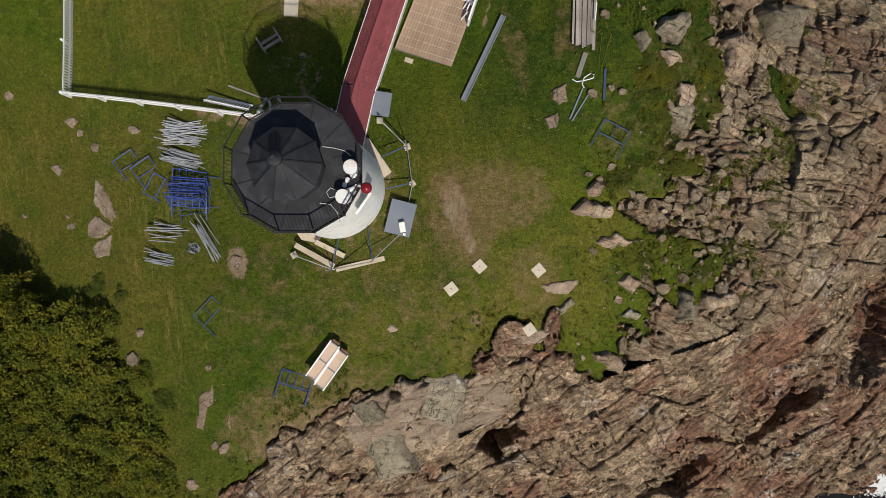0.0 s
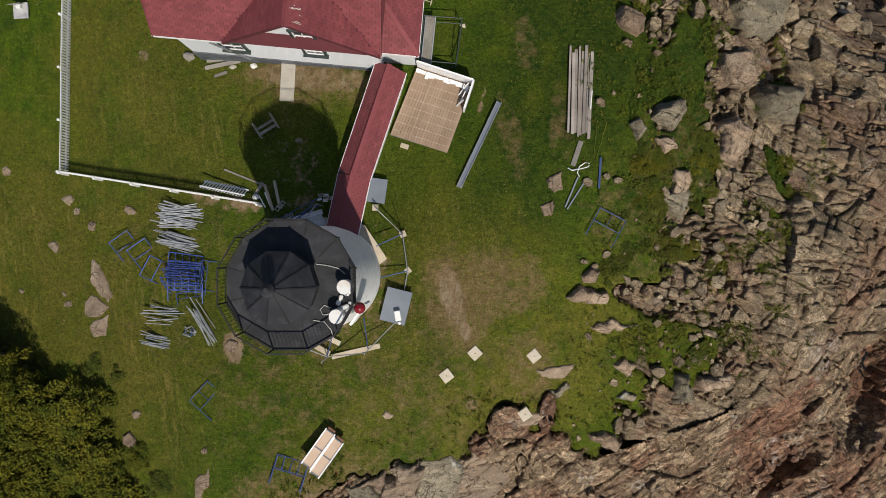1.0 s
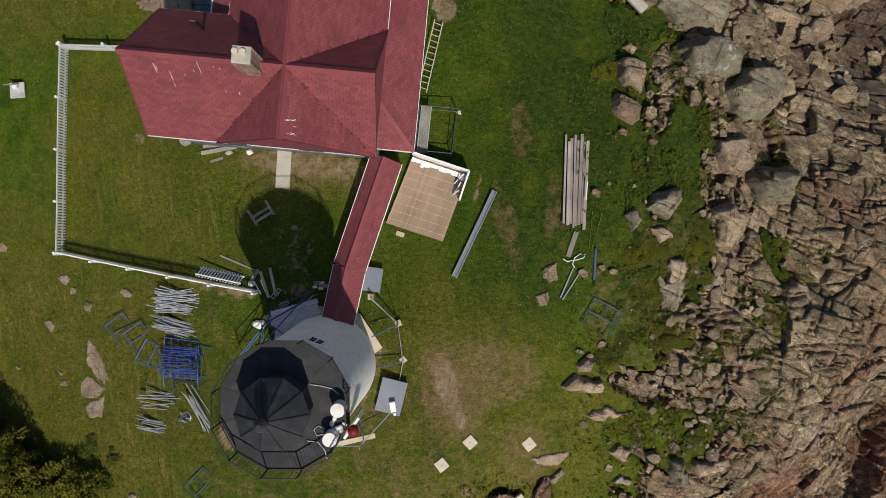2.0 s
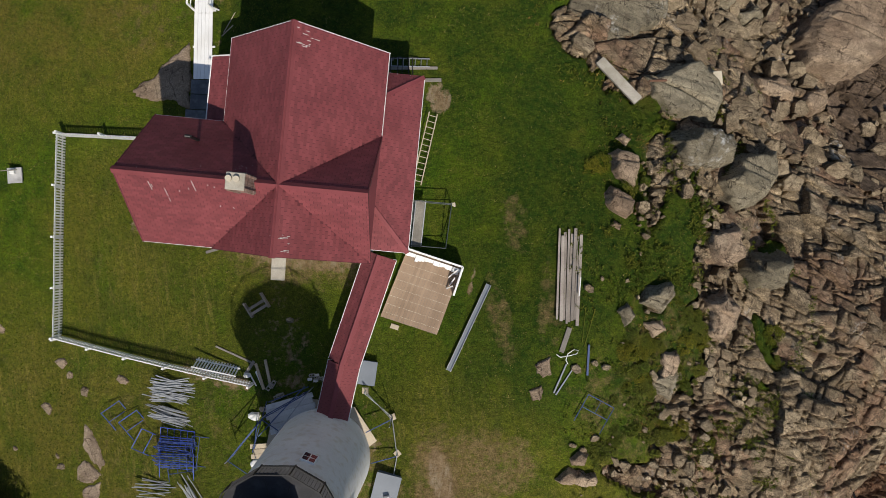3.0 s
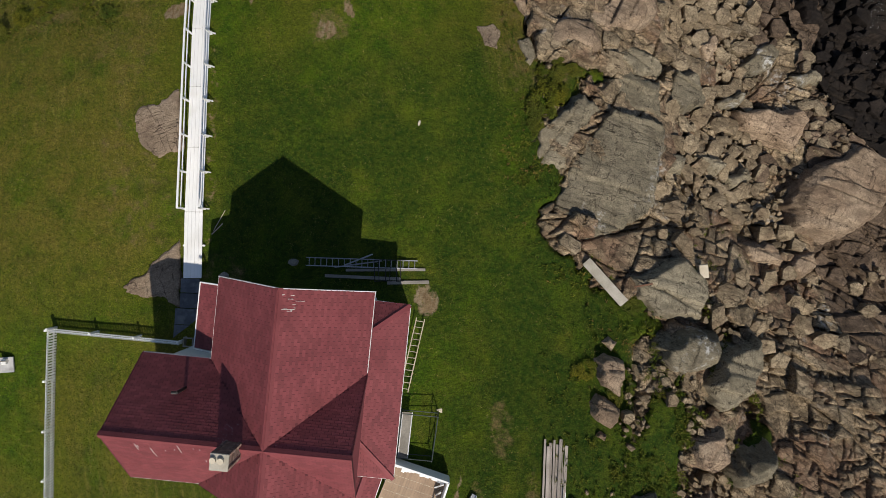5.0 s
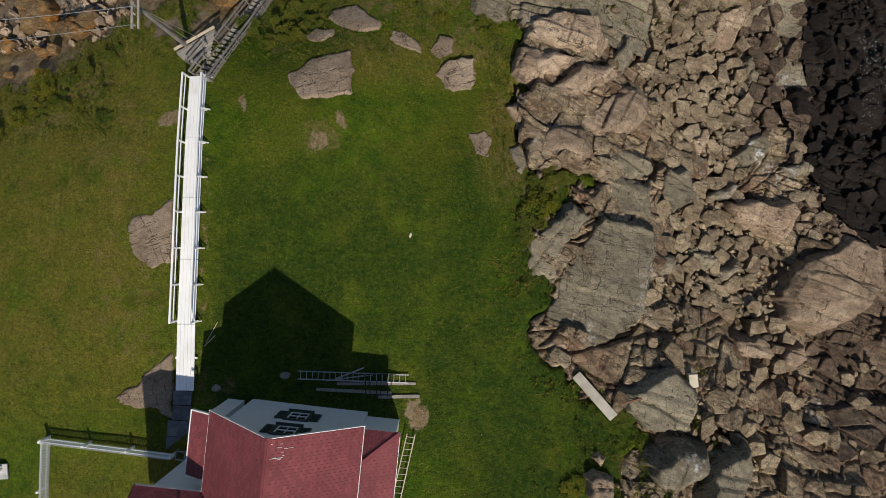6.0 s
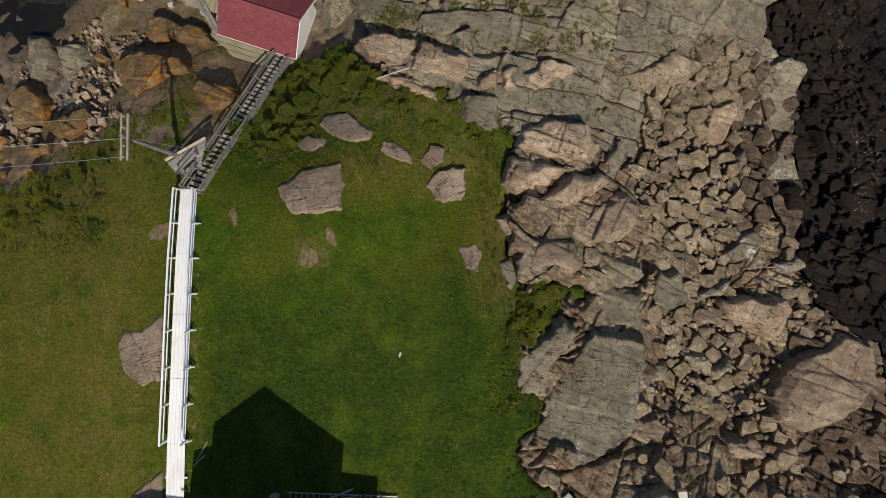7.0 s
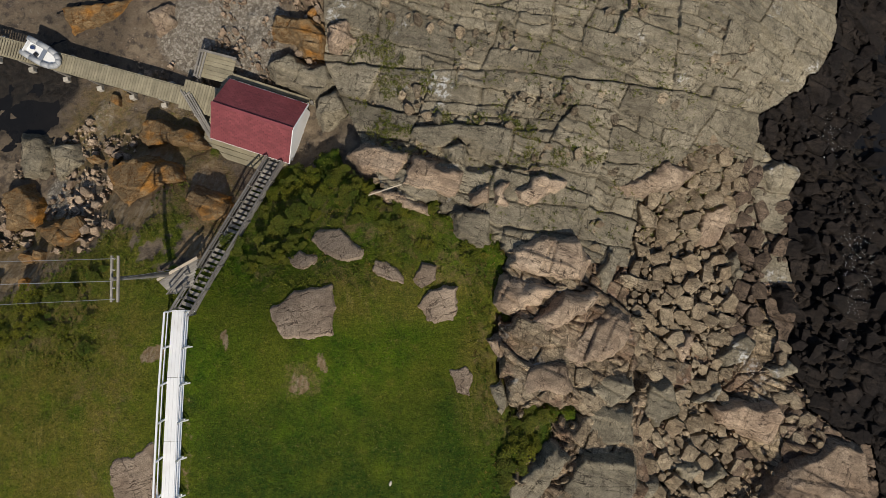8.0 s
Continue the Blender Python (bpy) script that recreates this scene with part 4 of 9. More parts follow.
# ridge caps
bm = B()
for sgn in (1, -1):
    slab(bm, [(0, -2.9, RIDGE + 0.045), (0, 6.52, RIDGE + 0.045), (sgn * 0.15, 6.52, RIDGE - 0.10), (sgn * 0.15, -2.9, RIDGE - 0.10)], 0.02)
part("ridge_cap", bm, RED_ROOF, house)
bm = B()
for sgn in (1, -1):
    slab(bm, [(-6.62, 0, RIDGE + 0.05), (3.56, 0, RIDGE + 0.05), (3.56, sgn * 0.15, RIDGE - 0.12), (-6.62, sgn * 0.15, RIDGE - 0.12)], 0.02)
part("ridge_cap", bm, RED_ROOF, house)
# low aisle roof with hipped ends
top = 6.45
roof_plane("aisle_roof", [(5.07, -2.24, LOW), (5.07, 5.92, LOW), (3.2, 4.45, top), (3.2, -0.12, top)], house, (0, 1, 0), (-1.87, 0, top - LOW))
roof_plane("aisle_roof", [(3.2, 5.98, LOW), (5.07, 5.92, LOW), (3.2, 4.45, top)], house, (1, 0, 0), (0, -1.5, top - LOW))
roof_plane("aisle_roof", [(3.2, -2.24, LOW), (5.07, -2.24, LOW), (3.2, -0.12, top)], house, (1, 0, 0), (0, 2.12, top - LOW))
for p, q in (((5.07, 5.92, LOW + 0.03), (3.2, 4.45, top + 0.03)), ((5.07, -2.24, LOW + 0.03), (3.2, -0.12, top + 0.03))):
    part("hip_cap", beam(B(), p, q, 0.2, 0.04), RED_ROOF, house)
# white fascias along eaves and rakes
for p, q in (((MAIN, 2.85, EAVE), (MAIN, 6.5, EAVE)), ((-MAIN, 2.85, EAVE), (-MAIN, 6.5, EAVE)), ((-6.6, -WING, EAVE), (-MAIN, -WING, EAVE)), ((-6.6, WING, EAVE), (-MAIN, WING, EAVE)),
             ((5.07, -2.24, LOW), (5.07, 5.92, LOW)), ((3.3, 5.98, LOW), (5.07, 5.92, LOW)), ((3.3, -2.24, LOW), (5.07, -2.24, LOW)),
             ((0, 6.5, RIDGE), (MAIN, 6.5, EAVE)), ((0, 6.5, RIDGE), (-MAIN, 6.5, EAVE)), ((0, -2.85, RIDGE), (MAIN, -2.85, EAVE)), ((0, -2.85, RIDGE), (-MAIN, -2.85, EAVE)),
             ((-6.6, 0, RIDGE), (-6.6, WING, EAVE)), ((-6.6, 0, RIDGE), (-6.6, -WING, EAVE)), ((3.55, 0, RIDGE), (3.55, WING, EAVE))):
    bm = B()
    drop = Vector((0, 0, -0.10))
    if p[0] == q[0] and p[2] != q[2]:
        drop.x = 0.04 if p[0] < 0 else -0.04
    beam(bm, Vector(p) + drop, Vector(q) + drop, 0.05 if p[2] == q[2] else 0.03, 0.16)
    part("fascia", bm, WHITE if p[2] == q[2] or p[1] == q[1] == 6.5 else RED_BASE, house)
# porch on the north-west corner
roof_plane("porch_roof", [(-4.85, 2.95, 5.05), (-4.85, 6.0, 5.05), (-3.45, 6.0, 5.75), (-3.45, 2.95, 5.75)], house, (0, 1, 0), (1.4, 0, 0.7))
bm = B()
for p, q in (((-4.87, 2.9, 4.98), (-4.87, 6.02, 4.98)), ((-4.87, 6.02, 4.98), (-3.45, 6.02, 5.68)), ((-4.87, 2.9, 4.98), (-3.45, 2.9, 5.68))):
    beam(bm, p, q, 0.06, 0.16)
part("fascia", bm, WHITE, house)
bm = B()
box(bm, (-4.0, 4.4, 2.6), (0.9, 2.5, 4.6))
part("wall", bm, SIDING, house)


def window(parent, u, v, z, w, h, face, shutters=False):
    """A sash window with casing, sill, panes and, if wanted, shutters, on the south or north front."""
    d = -1 if face == "s" else 1
    ww = part("window", box(B(), (u, v, z), (w, 0.06, h)), GLASS, parent, "sash window with dark green casing")
    ww.name = "window"
    bm = B()
    for c, s in (((u, v + d * 0.05, z + h / 2 + 0.06), (w + 0.3, 0.1, 0.13)), ((u - w / 2 - 0.06, v + d * 0.05, z), (0.12, 0.1, h)), ((u + w / 2 + 0.06, v + d * 0.05, z), (0.12, 0.1, h))):
        box(bm, c, s)
    part("casing", bm, DARK_GREEN, ww)
    part("sill", box(B(), (u, v + d * 0.1, z - h / 2 - 0.05), (w + 0.34, 0.2, 0.09)), DARK_GREEN, ww)
    bm = B()
    box(bm, (u, v + d * 0.04, z), (w, 0.05, 0.06))
    for s in (-1, 1):
        box(bm, (u + s * (w / 2 - 0.03), v + d * 0.04, z), (0.06, 0.05, h))
        box(bm, (u, v + d * 0.04, z + s * (h / 2 - 0.03)), (w, 0.05, 0.06))
    box(bm, (u, v + d * 0.035, z), (0.03, 0.04, h))
    part("sash", bm, WHITE, ww)
    if shutters:
        for s in (-1, 1):
            bm = B()
            cx = u + s * (w / 2 + 0.36)
            for k in (-1, 1):
                box(bm, (cx + k * 0.19, v + d * 0.05, z), (0.06, 0.06, h))
                box(bm, (cx, v + d * 0.05, z + k * (h / 2 - 0.04)), (0.44, 0.06, 0.08))
            for k in range(9):
                box(bm, (cx, v + d * 0.045, z - h / 2 + 0.12 + k * (h - 0.24) / 8), (0.34, 0.04, 0.05))
            part("shutter", bm, DARK_GREEN, ww)
    return ww


window(main_wall, -0.05, 5.82, 3.7, 0.95, 1.3, "n", True)
window(main_wall, -0.05, 5.82, 6.3, 0.95, 1.25, "n", True)
window(main_wall, 0.2, -2.37, 7.25, 0.85, 1.2, "s")
window(main_wall, 0.25, -2.37, 5.05, 0.85, 0.95, "s")
window(wing_wall, -3.65, -2.37, 4.65, 1.0, 1.15, "s")
# downpipe, vent, chimney
part("downpipe", tube(B(), (-3.4, -2.45, 2.6), (-4.4, -2.6, 5.6), 0.05), GALV, house)
bm = B()
tube(bm, (-4.05, 1.7, 7.3), (-4.05, 1.7, 8.9), 0.07, 10)
tube(bm, (-4.05, 1.7, 8.9), (-4.25, 1.7, 8.95), 0.07, 10)
part("vent_pipe", bm, BLACK_IRON, house)
CH = (-1.25, -0.12)
ch = part("chimney", box(B(), (*CH, 10.25), (0.6, 0.6, 2.2), bevel=0.01), BRICK, house, "brick chimney with a pale concrete cap")
bm = B()
box(bm, (0, 0, 0), (0.20, 0.1, 0.062), bevel=0.006)
tmp = bpy.data.meshes.new("brick")
bm.to_mesh(tmp)
bm.free()
tmp.materials.append(BRICK)
for c in range(22):
    for side in range(4):
        for k in range(3):
            off = -0.22 + k * 0.22 + (0.05 if c % 2 else -0.05)
            m = pose(CH[0], CH[1], 9.8 + c * 0.072) @ pose(0, 0, 0, 0, 0, 90 * side) @ pose(off, -0.27, 0)
            piece("brick", tmp, ch, m)
part("cap", box(B(), (*CH, 11.39), (0.72, 0.66, 0.09), bevel=0.02), CONCRETE, ch)
for k in (-0.22, 0.08):
    bm = tube(B(), (CH[0] + k, CH[1] + 0.08, 11.4), (CH[0] + k, CH[1] + 0.08, 11.58), 0.12, 12)
    part("chimney_pot", bm, PAD_STONE, ch)
# bird droppings on the ridges
rng = random.Random(5)
for (u, v, spread_, k) in ((0.25, 5.9, 0.4, 14), (0.15, -2.3, 0.35, 16), (0.15, 0.0, 0.3, 10), (-1.6, 0.45, 0.3, 22), (-5.0, 0.25, 1.6, 9), (-3.2, -0.5, 1.2, 6)):
    for _ in range(k):
        a, b_ = u + rng.uniform(-spread_, spread_), v + rng.uniform(-spread_, spread_)
        zz = RIDGE - min((RIDGE - EAVE) / MAIN * abs(a), (RIDGE - EAVE) / WING * abs(b_)) if abs(b_) < WING else RIDGE - (RIDGE - EAVE) / MAIN * abs(a)
        ln = rng.uniform(0.05, 0.2) if rng.random() < 0.85 else rng.uniform(0.3, 0.7)
        dv = Vector((ln * 0.9, 0, -ln * 0.85)) if abs(a) * 0.8 > 0 and v > 1 or v < -1 else Vector((ln * 0.2, -ln * 0.6, -ln * 0.5))
        part("bird_lime", beam(B(), (a, b_, zz + 0.03), Vector((a, b_, zz + 0.03)) + dv, 0.015, 0.012), LIME, house)

# ---- covered passage from house to tower ----
passage = thing("covered_passage", "narrow white passage with a red shingled roof joining house and tower", "passage", 0, 0, 0)
PA, PB, PC = Vector((-2.3, 13.0)), Vector((-4.07, 7.75)), Vector((-4.8, 4.4))
for a, b in ((PA, PB), (PB, PC)):
    d = (b - a).normalized()
    nrm = Vector((-d.y, d.x))   # to the east of the way south
    for sgn in (1, -1):
        lo0, lo1 = a + nrm * sgn * 0.78, b + nrm * sgn * 0.78
        roof_plane("roof_slope", [(lo0.x, lo0.y, 3.62), (lo1.x, lo1.y, 3.62), (b.x, b.y, 4.3), (a.x, a.y, 4.3)], passage, (d.x, d.y, 0), (-nrm.x * sgn * 0.78, -nrm.y * sgn * 0.78, 0.68), singles=150 if b is PC else 0)
        bm = B()
        beam(bm, (lo0.x, lo0.y, 3.55), (lo1.x, lo1.y, 3.55), 0.07, 0.14)
        part("fascia", bm, WHITE, passage)
        bm = B()
        w0, w1 = a + nrm * sgn * 0.66, b + nrm * sgn * 0.66
        beam(bm, (w0.x, w0.y, 2.5), (w1.x, w1.y, 2.5), 0.1, 2.1)
        part("wall", bm, SIDING, passage)
    bm = B()
    beam(bm, (a.x, a.y, 4.31), (b.x, b.y, 4.31), 0.22, 0.05)
    part("ridge_cap", bm, RED_ROOF, passage)

# ---- lighthouse ----
TX, TY, TB = -5.3, 2.95, 2.75
tower = thing("lighthouse", "round white lighthouse tower with a black twelve-sided gallery and lantern", "lighthouse", TX, TY, TB)
FL = 11.7 - TB
bm = B()
prof = [(2.46, -0.6), (2.46, 0.0), (2.42, 1.2), (2.34, 3.4), (2.26, 5.6), (2.18, 7.6), (2.16, 8.3), (2.26, 8.55), (2.30, FL - 0.18)]
rings = []
for r, z in prof:
    rings.append([bm.verts.new((r * math.cos(t * math.tau / 64), r * math.sin(t * math.tau / 64), z)) for t in range(64)])
for a, b in zip(rings, rings[1:]):
    for k in range(64):
        bm.faces.new((a[k], a[(k + 1) % 64], b[(k + 1) % 64], b[k]))
bm.faces.new(rings[-1])
part("tower_wall", bm, TOWER_WHITE, tower, "whitewashed plaster with rust-brown stains", smooth=True)
for z in (2.0, 3.7, 5.4, 7.0):
    bm = B()
    r = 2.45 - z * 0.036
    bmesh.ops.create_cone(bm, segments=64, radius1=r, radius2=r - 0.004, depth=0.05, matrix=pose(0, 0, z))
    part("band", bm, TOWER_WHITE, tower)

aw = radians(69.5)
tw = part("window", box(B(), (2.19 * math.cos(aw), 2.19 * math.sin(aw), 7.0), (0.10, 0.62, 0.95), 69.5, 0.01), WHITE, tower, "small white-framed tower window")
for s in (-0.14, 0.14):
    for h in (6.78, 7.22):
        part("pane", box(B(), (2.235 * math.cos(aw) - s * math.sin(aw), 2.235 * math.sin(aw) + s * math.cos(aw), h), (0.02, 0.23, 0.38), 69.5), GLASS, tw)


def ring12(r, z, turn=15.0, n=12):
    return [(r * math.cos(radians(turn) + k * math.tau / n), r * math.sin(radians(turn) + k * math.tau / n), z) for k in range(n)]


bm = prism(B(), [p[:2] for p in ring12(2.42, 0)], FL - 0.18, FL)
gallery = part("gallery_deck", bm, BLACK, tower, "black tarred gallery deck")
for k in range(12):
    p, q = Vector(ring12(1.4, FL + 0.006)[k]), Vector(ring12(2.34, FL + 0.006)[k])
    part("seam", beam(B(), p, q, 0.05, 0.016), BLACK_IRON, gallery)
# railing: posts, rails, balusters
for k in range(12):
    p, q = Vector(ring12(2.44, FL)[k]), Vector(ring12(2.44, FL)[(k + 1) % 12])
    post = part("post", tube(B(), p + Vector((0, 0, -0.15)), p + Vector((0, 0, 1.05)), 0.03, 8), BLACK_IRON, tower)
    for h in (0.08, 1.0):
        part("rail", beam(B(), p + Vector((0, 0, h)), q + Vector((0, 0, h)), 0.045, 0.03), BLACK_IRON, tower)
    for j in range(1, 9):
        c = p.lerp(q, j / 9)
        part("baluster", tube(B(), c + Vector((0, 0, 0.08)), c + Vector((0, 0, 1.0)), 0.007, 4), BLACK_IRON, tower)
# lantern: low wall, roof of ten black sheets, ventilator
LC = Vector((-0.15, -0.02, 0))
bm = prism(B(), [(x + LC.x, y) for x, y, z in ring12(1.2, 0, 0, 10)], FL - 0.02, FL + 1.35)
lantern = part("lantern_wall", bm, BLACK, tower, "black lantern wall")
bm = B()
lo = ring12(1.32, FL + 1.32, 0, 10)
for k in range(10):
    a, b = Vector(lo[k]) + LC, Vector(lo[(k + 1) % 10]) + LC
    t = Vector((LC.x, LC.y, FL + 2.42))
    am, bm_ = a.lerp(t, 0.55) + Vector((0, 0, 0.07)), b.lerp(t, 0.55) + Vector((0, 0, 0.07))
    sheet = slab(B(), [tuple(a), tuple(b), tuple(bm_), tuple(am)], 0.05)
    slab(sheet, [tuple(am), tuple(bm_), tuple(t + Vector((0, 0, 0.03)))], 0.05)
    part("roof_sheet", sheet, BLACK, tower, "black roof sheet with grey scuffs")
    bm2 = beam(B(), a, am, 0.05, 0.05)
    beam(bm2, am, t + Vector((0, 0, 0.02)), 0.05, 0.05)
    part("rib", bm2, BLACK_IRON, tower)
bm.free()
bm = B()
tube(bm, LC + Vector((0, 0, FL + 2.3)), LC + Vector((0, 0, FL + 2.85)), 0.17, 16)
tube(bm, LC + Vector((0, 0, FL + 2.8)), LC + Vector((0, 0, FL + 3.0)), 0.24, 16, 0.08)
part("ventilator", bm, BLACK, tower, smooth=False)


# ---- shared small meshes ----
def unit_mesh(name, bm, material):
    me_ = bpy.data.meshes.new(name)
    bm.to_mesh(me_)
    bm.free()
    me_.materials.append(material)
    return me_


def along(p, q, wide=1.0, high=1.0):
    """The pose that lays a mesh of unit length along x from p to q."""
    p, q = Vector(p), Vector(q)
    d = q - p
    return Matrix.Translation((p + q) / 2) @ d.to_track_quat('X', 'Z').to_matrix().to_4x4() @ Matrix.Diagonal((d.length, wide, high, 1))


TUBES = {}


def tube_piece(name, p, q, r, material, parent):
    key = (name, material.name)
    if key not in TUBES:
        bm = B()
        bmesh.ops.create_cone(bm, cap_ends=True, segments=8, radius1=1, radius2=1, depth=1, matrix=pose(0, 0, 0, 0, 90, 0))
        TUBES[key] = unit_mesh(name, bm, material)
    return piece(name, TUBES[key], parent, along(p, q, r, r))


PLANKS = {}


def plank_piece(name, p, q, w, h, material, parent):
    key = (name, material.name)
    if key not in PLANKS:
        PLANKS[key] = unit_mesh(name, box(B(), (0, 0, 0), (1, 1, 1), bevel=0.03), material)
    return piece(name, PLANKS[key], parent, along(p, q, w, h))


# ---- picket fence round the yard ----
def fence_run(fence, a, b, first=True):
    a, b = Vector(a), Vector(b)
    d = b - a
    n = int(d.length / 0.15)
    e = d.normalized()
    out = Vector((-e.y, e.x))
    za, zb = lie(a.x, a.y), lie(b.x, b.y)
    for k in range(n + 1):
        p = a.lerp(b, k / n)
        z = float(lie(p.x, p.y))
        piece("picket", PICKET, fence, pose(p.x - out.x * 0.05, p.y - out.y * 0.05, z, 0, 0, math.degrees(math.atan2(e.y, e.x))))
    m = max(int(d.length / 2.3), 1)
    for k in range(m + 1):
        p = a.lerp(b, k / m)
        z = float(lie(p.x, p.y))
        part("post", box(B(), (p.x + out.x * 0.07, p.y + out.y * 0.07, z + 0.45), (0.11, 0.11, 1.1), math.degrees(math.atan2(e.y, e.x)), 0.01), WHITE, fence)
        if k < m:
            q = a.lerp(b, (k + 1) / m)
            for h in (0.25, 0.8):
                part("rail", beam(B(), (p.x, p.y, z + h), (q.x, q.y, float(lie(q.x, q.y)) + h), 0.05, 0.09), WHITE, fence)


bm = B()
v_ = [bm.verts.new(c) for c in ((-0.038, -0.01, 0.05), (0.038, -0.01, 0.05), (0.038, -0.01, 0.93), (0, -0.01, 1.0), (-0.038, -0.01, 0.93))]
f_ = bm.faces.new(v_)
ex = bmesh.ops.extrude_face_region(bm, geom=[f_])
bmesh.ops.translate(bm, verts=[v for v in ex["geom"] if isinstance(v, bmesh.types.BMVert)], vec=(0, 0.022, 0))
bmesh.ops.recalc_face_normals(bm, faces=bm.faces)
PICKET = unit_mesh("picket", bm, WHITE)
for a, b, word in (((-20.4, 8.4), (-19.8, 19.4), "west"), ((-8.9, 6.5), (-20.4, 8.4), "south"), ((-19.8, 19.4), (-12.4, 18.9), "north")):
    fence = thing("picket_fence", "white painted wooden picket fence on the grass", "fence", 0, 0, 0, group="fence round the yard")
    fence_run(fence, a, b)
fp = thing("fence_panel", "loose white picket panel leaning on the fence", "fence panel", -10.7, 7.3, float(lie(-10.7, 7.3)) + 0.55, -12)
for k in range(15):
    plank_piece("picket", (-1.05 + k * 0.15, -0.24, 0.42), (-1.05 + k * 0.15, 0.24, -0.40), 0.075, 0.02, WHITE, fp)
for y_, z_ in ((-0.15, 0.29), (0.15, -0.22)):
    plank_piece("rail", (-1.15, y_, z_), (1.15, y_, z_), 0.07, 0.04, WHITE, fp)

# ---- long white boardwalk with rails ----
walkway = thing("boardwalk", "long white painted boardwalk with rails across the lawn", "boardwalk", 0, 0, 0)
WAY = [(-12.02, 22.25), (-12.03, 25.8), (-12.00, 29.3), (-12.10, 32.7), (-12.26, 36.1), (-12.42, 39.75)]


def way_z(y):
    return float(np.interp(y, [22, 25.8, 29.3, 32.7, 36.1, 39.8], [0.75, 0.58, 0.32, -0.2, -0.95, -1.95]))


for (ax, ay), (bx, by) in zip(WAY, WAY[1:]):
    for k in range(5):
        o = -0.39 + 0.195 * k
        plank_piece("plank", (ax + o, ay + 0.01, way_z(ay)), (bx + o, by - 0.01, way_z(by)), 0.187, 0.045, WHITE, walkway)
    for o in (-0.3, 0.3):
        plank_piece("joist", (ax + o, ay, way_z(ay) - 0.12), (bx + o, by, way_z(by) - 0.12), 0.06, 0.18, OLD_WOOD, walkway)
ys = np.arange(24.0, 39.9, 1.97)
for i, y in enumerate(ys):
    x = float(np.interp(y, [p[1] for p in WAY], [p[0] for p in WAY]))
    z = way_z(y)
    plank_piece("cross_bearer", (x - 0.56, y, z - 0.06), (x + 0.62, y, z - 0.06), 0.10, 0.08, WHITE, walkway)
    if y > 25.5:
        for s in (-0.53, 0.53):
            part("post", box(B(), (x + s, y, z + 0.45), (0.09, 0.09, 1.1), 0, 0.008), WHITE, walkway)
        plank_piece("brace", (x + 0.53, y, z + 0.55), (x + 0.80, y, z - 0.05), 0.07, 0.05, WHITE, walkway)
        if i + 1 < len(ys):
            y2 = ys[i + 1]
            x2 = float(np.interp(y2, [p[1] for p in WAY], [p[0] for p in WAY]))
            z2 = way_z(y2)
            for s, hs in ((-0.53, (0.5, 0.98)), (0.53, (0.5, 0.98))):
                for h in hs:
                    plank_piece("rail", (x + s, y, z + h), (x2 + s, y2, z2 + h), 0.10 if h > 0.9 else 0.05, 0.05, WHITE, walkway)
slates = thing("slate_walk", "dark grey slabs leading from the boardwalk to the porch", "paving", 0, 0, 0)
for k, (x, y, w, h) in enumerate(((-12.16, 21.85, 0.98, 0.75), (-12.18, 21.05, 1.0, 0.78), (-12.32, 20.2, 1.25, 0.85), (-12.36, 19.3, 1.3, 0.9))):
    part("slab", box(B(), (x, y, way_z(22) - 0.08 + 0.01 * k), (w, h, 0.12), -3, 0.012), SLATE, slates)
bm = B()
for s in (-1, 1):
    box(bm, (s * 0.24, 0, 0.25), (0.06, 0.5, 0.5))
    box(bm, (0, s * 0.22, 0.47), (0.5, 0.06, 0.06))
crate = thing("small_frame", "small grey wooden frame on the slab walk", "frame", -12.05, 18.9, 0.74, -4)
part("frame", bm, OLD_WOOD, crate)

# ---- wooden stairs down to the boathouse ----
stairs = thing("stairs", "long weathered grey wooden stairs with handrails down the slope", "stairs", 0, 0, 0)
S0, S1, NS = Vector((-12.15, 39.75, -2.05)), Vector((-8.72, 49.45, -9.05)), 31
sd = (S1 - S0)
flat_ = Vector((sd.x, sd.y, 0)).normalized()
side = Vector((-flat_.y, flat_.x, 0))
for k in range(NS + 1):
    c = S0.lerp(S1, k / NS)
    plank_piece("tread", c - side * 0.44, c + side * 0.44, 0.21, 0.045, OLD_WOOD, stairs)
for s in (-0.47, 0.47):
    o = side * s
    plank_piece("stringer", S0 + o + Vector((0, 0, -0.05)), S1 + o + Vector((0, 0, -0.05)), 0.06, 0.26, OLD_WOOD, stairs)
for s, t0 in ((0.53, 0.24), (0.53, 0.0), (-0.53, 0.0)):
    t1 = 0.14 if (s > 0 and t0 == 0.0) else 1.0
    for h, w in ((0.95, 0.12), (0.5, 0.07)):
        p, q = S0.lerp(S1, t0) + side * s + Vector((0, 0, h)), S0.lerp(S1, t1) + side * s + Vector((0, 0, h))
        plank_piece("handrail", p, q, w, 0.05, OLD_WOOD, stairs)
    for k in range(8):
        t = t0 + (t1 - t0) * k / 7
        if t1 < 0.5 and k % 3:
            continue
        p = S0.lerp(S1, t) + side * s
        part("baluster", box(B(), (p.x, p.y, p.z + 0.4), (0.08, 0.08, 1.2), 18), OLD_WOOD, stairs)
landing = thing("stair_landing", "small grey board landing beside the stairs", "landing", 0, 0, 0)
lz = -2.75
for k in range(9):
    t = k / 8
    a = Vector((-14.0, 41.35, lz)).lerp(Vector((-13.25, 40.6, lz)), t)
    b = Vector((-11.75, 42.75, lz)).lerp(Vector((-12.0, 41.3, lz)), t)
    plank_piece("plank", a, b, 0.125, 0.04, OLD_WOOD, landing)
